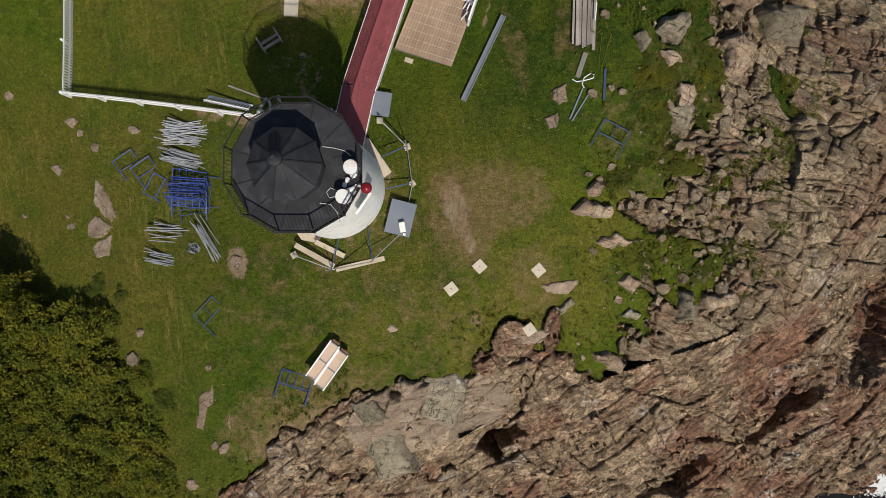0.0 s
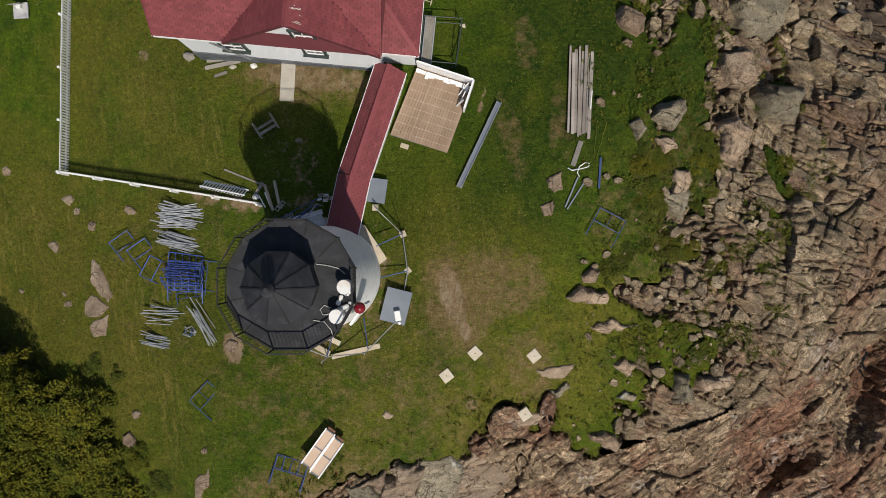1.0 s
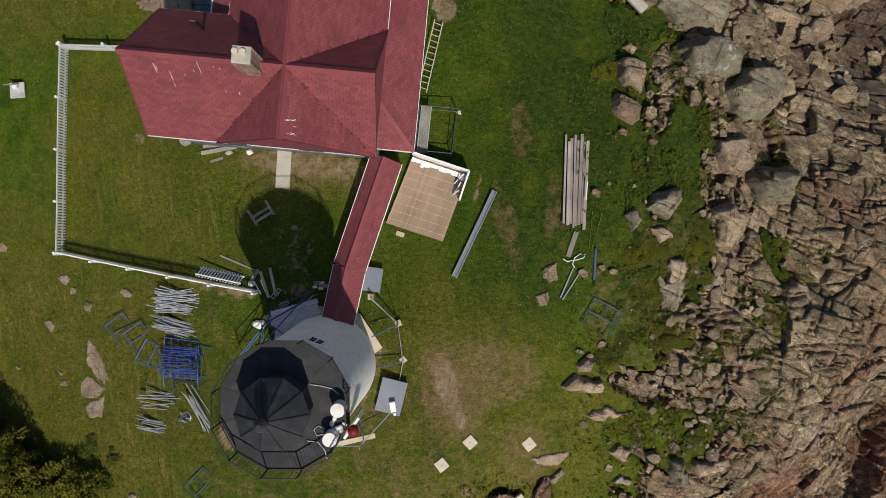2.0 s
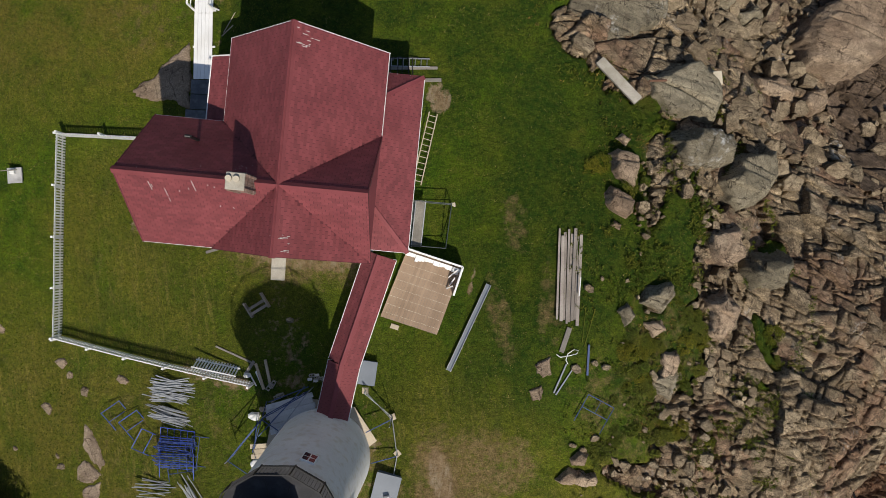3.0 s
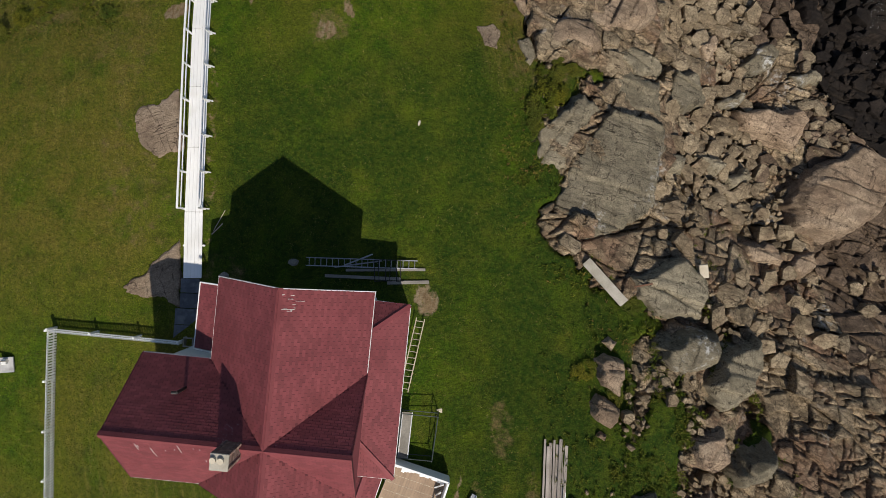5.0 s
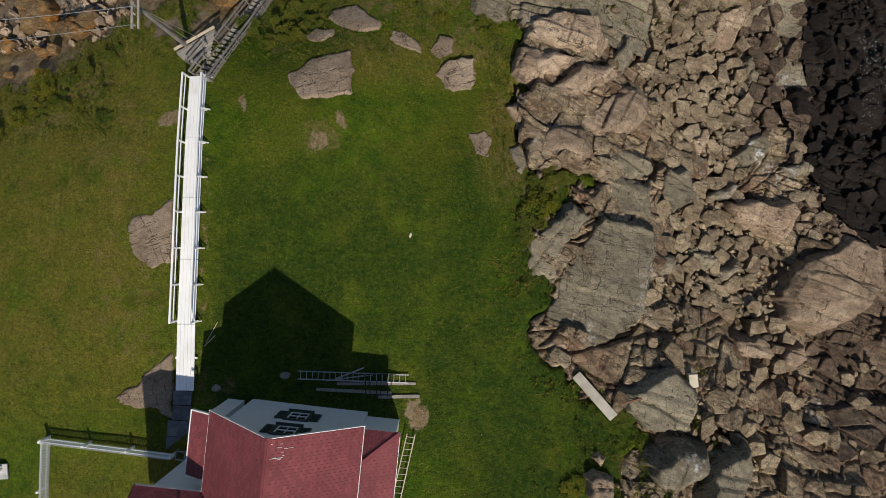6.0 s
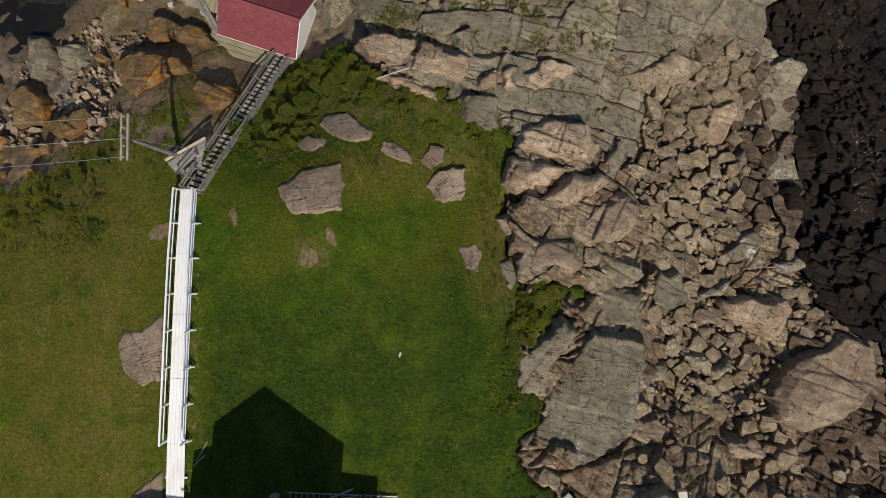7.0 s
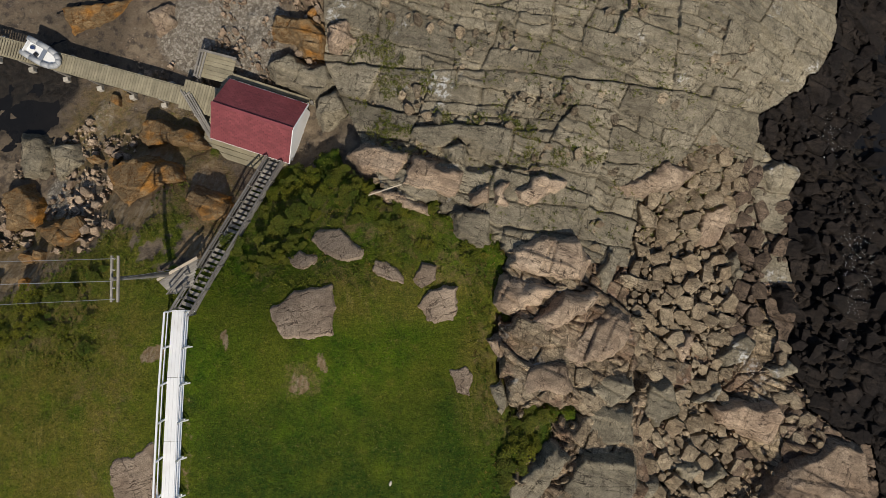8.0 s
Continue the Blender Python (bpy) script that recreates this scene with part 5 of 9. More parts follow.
plank_piece("kerb_board", (-14.05, 41.5, lz + 0.25), (-11.7, 42.85, lz + 0.25), 0.16, 0.05, PALE_WOOD, landing)
for p in ((-13.9, 41.3), (-13.2, 40.7), (-11.8, 42.7), (-12.1, 41.4)):
    part("post", box(B(), (*p, lz - 0.45), (0.1, 0.1, 0.9)), OLD_WOOD, landing)
for p, q in (((-13.2, 40.75, lz + 0.9), (-12.2, 41.9, lz + 0.9)), ((-13.2, 40.75, lz + 0.5), (-12.2, 41.9, lz + 0.5))):
    plank_piece("rail", p, q, 0.06, 0.05, OLD_WOOD, landing)
for p in ((-13.2, 40.75), (-12.2, 41.9)):
    part("post", box(B(), (*p, lz + 0.45), (0.08, 0.08, 0.95)), OLD_WOOD, landing)

# ---- utility pole and wires ----
pole = thing("utility_pole", "grey wooden utility pole with twin crossarms by the stairs", "utility pole", -13.46, 41.85, float(lie(-13.46, 41.85)))
pz = 3.75 - float(lie(-13.46, 41.85))
part("mast", tube(B(), (0, 0, -0.5), (0, 0, pz + 0.35), 0.15, 12, 0.10), OLD_WOOD, pole)
for s in (-0.16, 0.16):
    part("crossarm", box(B(), (s, 0, pz), (0.10, 2.3, 0.12)), OLD_WOOD, pole)
for y in (-1.0, -0.45, 0.45, 1.0):
    bm = tube(B(), (0, y, pz + 0.04), (0, y, pz + 0.22), 0.05, 8, 0.03)
    part("insulator", bm, CONCRETE, pole)
for k, (y, y2) in enumerate(((-1.0, -2.6), (-0.1, -1.2), (1.0, 0.1))):
    bm = B()
    pts = [Vector((-0.0 - 24 * t, y + (y2 - y) * t, pz + 0.2 - 3.2 * t * (1 - t) - 1.6 * t)) for t in [i / 12 for i in range(13)]]
    sweep(bm, pts, 0.014)
    part("wire", bm, GALV, pole)
for p in ((1.2, -0.3), (0.9, 0.4)):
    part("guy_wire", tube(B(), (0, 0, pz - 0.1), (p[0], p[1], 0.0), 0.012, 5), GALV, pole)

# ---- boathouse, dock, dinghy ----
DK = -9.2
shed = thing("boathouse", "small white boathouse with a red shingled gable roof on the dock", "boathouse", -9.85, 52.02, DK, -17.4)
hl, hw, ez, rz_ = 2.8, 2.1, 0.62, 2.35
bm = B()
rows = []
for t in (-hl + 0.22, hl - 0.05):
    pts = [(-hw + 0.3, -2.3), (hw - 0.3, -2.3), (hw - 0.3, ez + 0.08), (0, rz_ - 0.16), (-hw + 0.3, ez + 0.08)]
    rows.append([bm.verts.new((t, p, z)) for p, z in pts])
for i in range(5):
    bm.faces.new((rows[0][i], rows[0][(i + 1) % 5], rows[1][(i + 1) % 5], rows[1][i]))
bm.faces.new(rows[0])
bm.faces.new(rows[1][::-1])
bmesh.ops.recalc_face_normals(bm, faces=bm.faces)
part("wall", bm, WHITE, shed)
for s in (1, -1):
    roof_plane("roof_slope", [(-hl, s * hw, ez), (hl, s * hw, ez), (hl, 0, rz_), (-hl, 0, rz_)], shed, (1, 0, 0), (0, -s * hw, rz_ - ez), singles=60)
    part("fascia", beam(B(), (hl + 0.01, s * hw, ez - 0.08), (hl + 0.01, 0, rz_ - 0.08), 0.05, 0.16), WHITE, shed)
    part("fascia", beam(B(), (-hl, s * hw, ez - 0.08), (hl, s * hw, ez - 0.08), 0.05, 0.12), WHITE, shed)
part("ridge_cap", beam(B(), (-hl, 0, rz_ + 0.02), (hl, 0, rz_ + 0.02), 0.22, 0.05), RED_ROOF, shed)
dock = thing("dock", "weathered wooden dock on posts from the boathouse over the cove", "dock", 0, 0, 0)
ang = radians(165.3)
de, dn = Vector((math.cos(ang), math.sin(ang))), Vector((-math.sin(ang), math.cos(ang)))
D0 = Vector((-12.85, 53.32))
for k in range(92):
    c = D0 + de * (k * 0.192)
    if k < 14:
        half, off = 1.0, 0.0
    else:
        half, off = 0.58, 0.16
    gap = 0.172 if k < 62 else 0.12
    a, b = c + dn * (half + off) * -1 + dn * 2 * off, c + dn * (half) + dn * off
    plank_piece("plank", (a.x, a.y, DK), (b.x, b.y, DK), gap, 0.045, DOCK_WOOD, dock)
for s in (-0.45, 0.7):
    p, q = D0 + dn * s, D0 + de * 17.6 + dn * s
    plank_piece("bearer", (p.x, p.y, DK - 0.14), (q.x, q.y, DK - 0.14), 0.12, 0.2, DOCK_WOOD, dock)
for k in range(7):
    for s in (-0.42, 0.72):
        c = D0 + de * (1.5 + 2.5 * k) + dn * s
        part("post", tube(B(), (c.x, c.y, -12.2), (c.x, c.y, DK - 0.05), 0.11, 8), OLD_WOOD, dock)
        part("footing", box(B(), (c.x + dn.x * s * 0.4, c.y + dn.y * s * 0.4, float(lie(c.x, c.y)) + 0.1), (0.36, 0.32, 0.5), 12, 0.03), CONCRETE, dock)
apron = thing("boathouse_platform", "board platform under and beside the boathouse", "platform", -9.85, 52.02, DK - 0.05, -17.4)
for k in range(16):
    plank_piece("plank", (-3.5, -2.95 + 0.36 * k, 0), (2.6, -2.95 + 0.36 * k, 0), 0.33, 0.05, DOCK_WOOD, apron)
for p in ((-3.3, -2.8), (0, -2.8), (2.8, -2.8), (-3.3, 2.4), (2.8, 2.4)):
    part("post", box(B(), (*p, -0.8), (0.2, 0.2, 1.6)), OLD_WOOD, apron)
crib = thing("timber_crib", "open timber crib of old grey boards beside the dock", "crib", -13.1, 55.8, DK, -14)
for k in range(6):
    plank_piece("plank", (-1.1, -0.75 + k * 0.3, 0.02), (1.3, -0.75 + k * 0.3, 0.02), 0.28, 0.05, DOCK_WOOD, crib)
for x in (-1.15, -0.95, -0.75):
    plank_piece("beam", (x, -1.0, 0.25), (x, 0.9, 0.25), 0.11, 0.11, OLD_WOOD, crib)
plank_piece("beam", (-1.2, 0.85, 0.3), (1.4, 0.85, 0.3), 0.14, 0.12, OLD_WOOD, crib)
for p in ((-1.1, -0.9), (-1.1, 0.8), (1.2, 0.8), (1.2, -0.6)):
    part("post", box(B(), (*p, -0.4), (0.14, 0.14, 1.4)), OLD_WOOD, crib)
skid = thing("timber_skids", "dark old timbers leaning from the dock to the rocks", "timbers", -14.1, 52.5, DK + 0.05, -58)
for k, o in enumerate((-0.22, -0.08, 0.1, 0.24)):
    plank_piece("timber", (-2.1 + 0.2 * k, o, 0.05), (2.0 - 0.1 * k, o * 0.7, 0.25), 0.10, 0.12, OLD_WOOD, skid)
for k in range(9):
    plank_piece("rung", (-1.6 + 0.42 * k, -0.26, 0.14), (-1.6 + 0.42 * k, 0.26, 0.14), 0.07, 0.05, OLD_WOOD, skid)
boat = thing("dinghy", "grey inflatable dinghy with a white floor lying on the dock", "boat", -24.85, 56.49, DK + 0.04, -15 - 14)
bm = B()
path = [(-1.35, 0.52), (-0.6, 0.56), (0.3, 0.56), (0.85, 0.46), (1.18, 0.24), (1.28, 0.0), (1.18, -0.24), (0.85, -0.46), (0.3, -0.56), (-0.6, -0.56), (-1.35, -0.52)]
for (x0, y0), (x1, y1) in zip(path, path[1:]):
    tube(bm, (x0, y0, 0.26), (x1, y1, 0.26), 0.19, 12)
for x0, y0 in path[1:-1]:
    bmesh.ops.create_icosphere(bm, subdivisions=2, radius=0.19, matrix=pose(x0, y0, 0.26))
part("tube", bm, RUBBER, boat, smooth=True)
part("floor", box(B(), (-0.1, 0, 0.12), (2.2, 0.9, 0.1), 0, 0.02), PVC, boat)
part("thwart", box(B(), (0.1, 0, 0.3), (0.28, 0.85, 0.05)), GREY_PANEL, boat)
part("transom", box(B(), (-1.15, 0, 0.3), (0.06, 0.85, 0.4)), PVC, boat)
part("outboard", box(B(), (-0.75, 0.1, 0.3), (0.3, 0.22, 0.2), 20, 0.04), DARK_BLUE, boat)
part("bag", box(B(), (-0.35, -0.2, 0.25), (0.3, 0.25, 0.16), -15, 0.04), BLACK_IRON, boat)

# ---- wooden deck beside the passage ----
deck = thing("deck", "low tan board deck with a white parapet beside the passage", "deck", 0, 0, 0)
C0, C1, C2, C3 = Vector((-1.06, 13.3)), Vector((1.66, 12.4)), Vector((0.43, 9.03)), Vector((-2.40, 9.95))
n_ = 20
for k in range(n_):
    a, b = C0.lerp(C1, (k + 0.5) / n_), C3.lerp(C2, (k + 0.5) / n_)
    plank_piece("board", (a.x, a.y, 2.72), (b.x, b.y, 2.72), 0.138, 0.04, DECK_WOOD, deck)
bm = B()
rng = random.Random(3)
for r_ in range(8):
    t = 0.08 + r_ * 0.12
    a, b = C0.lerp(C3, t), C1.lerp(C2, t)
    for k in range(34):
        c = a.lerp(b, (k + rng.random()) / 34)
        box(bm, (c.x, c.y, 2.744), (0.05, 0.022, 0.008), -18)
tagged(part("screw_pattern", bm, PAD_STONE, deck, "pale filled screw heads"), kind="stuff")
bm = B()
prism(bm, [(p.x, p.y) for p in (C0, C3, C2, C1)], 1.9, 2.66)
part("base", bm, OLD_WOOD, deck)
bm = beam(B(), (-1.06, 13.34, 3.15), (1.70, 12.43, 3.15), 0.09, 1.0)
part("parapet", bm, WHITE, deck)
bm = beam(B(), (1.70, 12.43, 3.15), (1.24, 11.05, 3.15), 0.09, 1.0)
part("parapet", bm, WHITE, deck)
rng = random.Random(8)
for k in range(18):
    c = C0.lerp(C1, (k + 0.5) / 18)
    w = 0.16 + 0.2 * rng.random()
    part("torn_strip", box(B(), (c.x - 0.04, c.y - 0.1 - w / 2, 2.78 + 0.1 * rng.random()), (0.17, w, 0.08), -18, 0.01), WHITE, deck)
bm = B()
for p, q in (((1.45, 12.3, 3.5), (1.0, 11.9, 2.76)), ((1.2, 11.5, 3.4), (0.9, 11.35, 2.76)), ((1.3, 11.9, 3.45), (1.05, 11.5, 2.76))):
    beam(bm, p, q, 0.06, 0.05)
part("brace", bm, WHITE, deck)
step = thing("deck_step", "small pale board step at the deck", "step", -1.7, 9.4, 2.35, -18)
part("tread", box(B(), (0, 0, 0.15), (0.42, 0.24, 0.08), 0, 0.01), PALE_WOOD, step)
part("riser", box(B(), (0, 0, -0.05), (0.4, 0.2, 0.36)), OLD_WOOD, step)

# ---- things on and around the tower ----
for x, y, h in ((-3.30, 2.92, 0.62), (-3.58, 1.87, 0.62)):
    drum = thing("white_drum", "white plastic drum standing on the black gallery", "drum", x + 0.02, y, 11.7)
    part("body", tube(B(), (0, 0, 0), (0, 0, h), 0.25, 20), PVC, drum, smooth=False)
    part("lid", tube(B(), (0, 0, h), (0, 0, h + 0.05), 0.27, 20, 0.25), WHITE_WORN, drum)
heap = thing("tool_heap", "heap of pale rags and tools between the drums", "tools", -3.38, 2.40, 11.7)
rng = random.Random(4)
for k in range(9):
    part("rag", box(B(), (rng.uniform(-0.2, 0.2), rng.uniform(-0.4, 0.4), 0.08 + 0.05 * rng.random()), (0.2, 0.16, 0.14), rng.uniform(0, 90), 0.04), WHITE_WORN if k % 3 else GALV, heap)
for pts, nm in ((((-4.1, 3.8), (-3.7, 3.75), (-3.3, 3.65), (-3.05, 3.45)), "hose"), (((-3.5, 2.0), (-3.85, 1.95), (-3.95, 2.15), (-3.8, 2.3), (-3.55, 2.2)), "hose"), (((-4.2, 1.75), (-3.8, 1.7), (-3.55, 1.4), (-3.45, 1.05)), "hose")):
    hose = thing("hose", "pale grey hose lying on the gallery deck", "hose", -0.28, -0.08, 11.74)
    part("line", sweep(B(), [Vector((*p, 0)) for p in pts], 0.018, 8), HOSE, hose)
lamp = thing("red_lamp", "red glass lamp on a bracket outside the gallery rail", "lamp", -2.73, 2.17, 12.05)
bm = B()
bmesh.ops.create_uvsphere(bm, u_segments=20, v_segments=12, radius=0.21, matrix=pose(0, 0, 0.2))
part("lens", bm, RED_GLASS, lamp, smooth=True)
part("bracket", beam(B(), (-0.1, 0.05, -0.05), (-0.45, 0.15, -0.3), 0.08, 0.05), WHITE, lamp)
part("base", tube(B(), (0, 0, -0.1), (0, 0, 0.02), 0.16, 14), BLACK_IRON, lamp)
sheet = thing("white_sheet", "white board wired to the tower under the gallery", "board", -3.05, 1.75, 9.6, -35)
part("board", box(B(), (0, 0, 0), (0.1, 1.0, 1.5), 0, 0.01), WHITE, sheet)
ring = thing("base_boards", "octagonal plywood apron round the tower foot", "boards", TX, TY, 2.95)
for k in range(8):
    t0, t1 = k * math.tau / 8 + 0.2, (k + 1) * math.tau / 8 + 0.2
    bm = B()
    bm_pts = [(2.35 * math.cos(t0), 2.35 * math.sin(t0), 0), (3.0 * math.cos(t0), 3.0 * math.sin(t0), 0), (3.0 * math.cos(t1), 3.0 * math.sin(t1), 0), (2.35 * math.cos(t1), 2.35 * math.sin(t1), 0)]
    slab(bm, bm_pts, 0.05)
    part("board", bm, PALE_WOOD, ring)
scaf = thing("tower_scaffold", "half-dismantled steel scaffold standing round the tower foot", "scaffold", 0, 0, 0)
feet = [(-3.1, 6.3), (-1.75, 5.0), (-1.5, 3.2), (-1.9, 0.9), (-3.4, -0.6), (-5.4, -1.0), (-7.3, -0.3)]
for k, (x, y) in enumerate(feet):
    part("base_plate", box(B(), (x, y, 3.05), (0.3, 0.3, 0.06), 20 * k), PALE_WOOD, scaf)
    tube_piece("upright", (x, y, 3.0), (x, y, 5.0 if k in (1, 4, 5) else 3.6), 0.026, GALV, scaf)
for a, b, z0, z1 in ((0, 1, 3.2, 3.5), (1, 2, 3.3, 3.4), (0, 1, 3.6, 3.1), (2, 3, 3.2, 3.3), (3, 4, 3.2, 3.2), (4, 5, 3.3, 3.3), (5, 6, 3.3, 3.2), (4, 5, 4.6, 3.2), (3, 4, 3.4, 4.3)):
    tube_piece("ledger", (*feet[a], z0), (*feet[b], z1), 0.024, GALV, scaf)
for x, y, x2, y2 in ((-3.0, 4.4, -1.75, 5.0), (-2.75, 2.9, -1.5, 3.2), (-3.6, 1.0, -3.4, -0.6), (-5.0, 0.5, -5.4, -1.0)):
    tube_piece("transom", (x, y, 3.7), (x2, y2, 3.5), 0.026, DARK_BLUE, scaf)
for x, y, x2, y2, w in ((-5.2, -1.0, -2.85, -0.45, 0.24), (-7.2, 0.2, -5.3, -0.85, 0.26), (-6.2, 0.35, -4.8, -0.35, 0.24)):
    board = thing("scaffold_board", "long pale scaffold board by the tower foot", "board", (x + x2) / 2, (y + y2) / 2, 3.3, math.degrees(math.atan2(y2 - y, x2 - x)), group="scaffold boards")
    L_ = math.hypot(x2 - x, y2 - y)
    part("plank", box(B(), (0, 0, 0), (L_, w, 0.05), 0, 0.006), PALE_WOOD, board)
for s in (-1, 1):
    part("end_iron", box(B(), (s * L_ / 2, 0, 0), (0.03, w, 0.056)), GALV, board)
for x, y, rz, w, h, extra in ((-3.05, 7.15, -8, 0.95, 1.2, False), (-2.05, 1.5, -14, 1.25, 1.65, True)):
    zz = float(lie(x, y))
    crate2 = thing("grey_hatch", "flat grey painted cellar hatch on the grass", "hatch", x, y, zz, rz)
    part("lid", box(B(), (0, 0, 0.35), (w, h, 0.06), 0, 0.01), GREY_PANEL, crate2)
    part("box", box(B(), (0, 0, 0.1), (w - 0.1, h - 0.1, 0.5)), GREY_PANEL, crate2)
can = thing("white_box", "white plastic box and bottle on the grey hatch", "box", -1.95, 1.05, float(lie(-2, 1)) + 0.38, 10)
part("body", box(B(), (0, 0, 0.12), (0.28, 0.5, 0.24), 0, 0.02), PVC, can)
part("bottle", tube(B(), (0.03, -0.36, 0), (0.03, -0.36, 0.25), 0.07, 12), PVC, can)
stack = thing("plank_stack", "stack of grey painted planks beside the tower", "planks", -6.75, 5.15, 2.7, 16)
for k in range(6):
    plank_piece("plank", (-1.25 + 0.06 * (k % 3), -0.62 + k * 0.25, 0.35 + 0.03 * (k % 2)), (1.2 + 0.08 * (k % 2), -0.62 + k * 0.25, 0.35 + 0.03 * (k % 2)), 0.24, 0.06, GREY_PLANK, stack)
for s in (-0.8, 0.8):
    plank_piece("bearer", (s, -0.7, 0.15), (s, 0.8, 0.15), 0.1, 0.3, OLD_WOOD, stack)
for k, (x, y, x2, y2) in enumerate(((-8.4, 4.0, -6.0, 6.6), (-8.7, 3.2, -7.8, 5.9), (-8.6, 3.4, -8.2, 5.0), (-7.9, 5.7, -5.7, 6.7))):
    tube_piece("brace", (x, y, 3.0), (x2, y2, 3.5 + 0.2 * k), 0.025, DARK_BLUE, scaf)

# west bay of the scaffold, with boards, blocks and sacks left in it
bay = [(-9.6, 3.1), (-7.95, 5.15), (-5.75, 6.4), (-8.4, 2.3), (-7.1, 4.6)]
for x, y in bay:
    tube_piece("upright", (x, y, 2.7), (x, y, 4.4), 0.026, GALV, scaf)
for a, b, z0, z1 in ((0, 1, 4.1, 4.1), (0, 1, 3.3, 3.3), (1, 2, 4.2, 4.2), (1, 2, 3.4, 3.4), (0, 3, 4.0, 4.0), (3, 4, 4.2, 4.2), (1, 4, 4.2, 4.2), (0, 1, 3.2, 4.3), (2, 4, 4.3, 4.3)):
    tube_piece("ledger", (*bay[a], z0), (*bay[b], z1), 0.024, DARK_BLUE if (a + b) % 2 else GALV, scaf)
for k, (y, dx) in enumerate(((2.95, 0.0), (3.2, 0.1), (3.45, -0.05))):
    board = thing("scaffold_board", "short pale scaffold board in the scaffold bay", "board", -8.35 + dx, y, float(lie(-8.4, 3.2)) + 0.35, 4, group="scaffold boards")
    part("plank", box(B(), (0, 0, 0), (0.95, 0.23, 0.05), 0, 0.006), PALE_WOOD, board)
for x, y, rz, mt, label in ((-7.83, 6.48, 60, CONCRETE, "hollow grey concrete block on the grass"), (-7.45, 5.93, 15, CONCRETE, "hollow grey concrete block on the grass"),
                            (-5.95, 6.75, 5, WHITE_WORN, "small white brick by the passage"), (-5.65, 6.68, 0, WHITE_WORN, "small white brick by the passage"), (-5.6, 6.95, 8, WHITE_WORN, "small white brick by the passage")):
    blk = thing("block", label, "block", x, y, float(lie(x, y)), rz)
    if mt is CONCRETE:
        for s in (-0.17, 0, 0.17):
            part("web", box(B(), (s, 0, 0.1), (0.04, 0.19, 0.2)), CONCRETE, blk)
        for s in (-0.08, 0.08):
            part("face_shell", box(B(), (0, s, 0.1), (0.30, 0.035, 0.198)), CONCRETE, blk)
    else:
        part("body", box(B(), (0, 0, 0.06), (0.22, 0.13, 0.12), 0, 0.01), mt, blk)
for x, y, x2, y2, w, mt, label in ((-8.25, 7.7, -7.95, 6.3, 0.14, PALE_WOOD, "tan timber post lying on the grass"), (-8.72, 7.1, -8.35, 6.25, 0.09, PVC, "white board lying on the grass")):
    post_ = thing("timber_post", label, "timber", (x + x2) / 2, (y + y2) / 2, float(lie(x, y)) + 0.08, math.degrees(math.atan2(y2 - y, x2 - x)))
    part("body", box(B(), (0, 0, 0), (math.hypot(x2 - x, y2 - y), w, 0.1), 0, 0.008), mt, post_)
sack = thing("sack", "pale blue-white plastic sack by the tower", "sack", -8.6, 2.5, float(lie(-8.6, 2.5)))
bm = B()
bmesh.ops.create_icosphere(bm, subdivisions=3, radius=0.3)
for v in bm.verts:
    v.co = Vector((v.co.x * 1.1, v.co.y * 0.8, max(0.0, v.co.z * 0.6 + 0.12))) * (1 + 0.12 * noise.noise(v.co * 6))
part("bag", bm, PVC, sack, smooth=True)


# ---- scaffold parts lying on the grass ----
def tube_pile(x, y, n, length, angle, spread_deg, wide, material, label, seed):
    rng = random.Random(seed)
    z = float(lie(x, y))
    pile = thing("tube_pile", label, "scaffold tubes", x, y, z, angle)
    for k in range(n):
        o = rng.uniform(-wide, wide)
        a = radians(rng.gauss(0, spread_deg))
        L_ = length * rng.uniform(0.8, 1.08)
        s = rng.gauss(0, 0.2)
        c, d = Vector((s, o, 0)), Vector((math.cos(a), math.sin(a), 0)) * L_ / 2
        h = 0.05 + 0.16 * rng.random() * (1 - abs(o) / wide)
        tube_piece("pipe", c - d + Vector((0, 0, h)), c + d + Vector((0, 0, h + rng.uniform(-0.03, 0.05))), 0.026, material, pile)


tube_pile(-12.95, 5.95, 42, 2.75, -6, 9, 0.62, GALV, "heap of grey steel scaffold tubes on the grass", 1)
tube_pile(-13.15, 4.55, 30, 2.35, -16, 5, 0.42, GALV, "bundle of bluish steel scaffold tubes on the grass", 2)
tube_pile(-14.0, 0.85, 9, 2.2, -6, 5, 0.5, GALV, "few grey scaffold tubes on the grass", 3)
tube_pile(-14.3, -0.55, 13, 1.9, -11, 5, 0.3, GALV, "small bundle of grey scaffold tubes on the grass", 4)
tube_pile(-11.75, 0.35, 10, 2.5, -58, 4, 0.32, GALV, "row of steel tubes lying slantwise on the grass", 5)


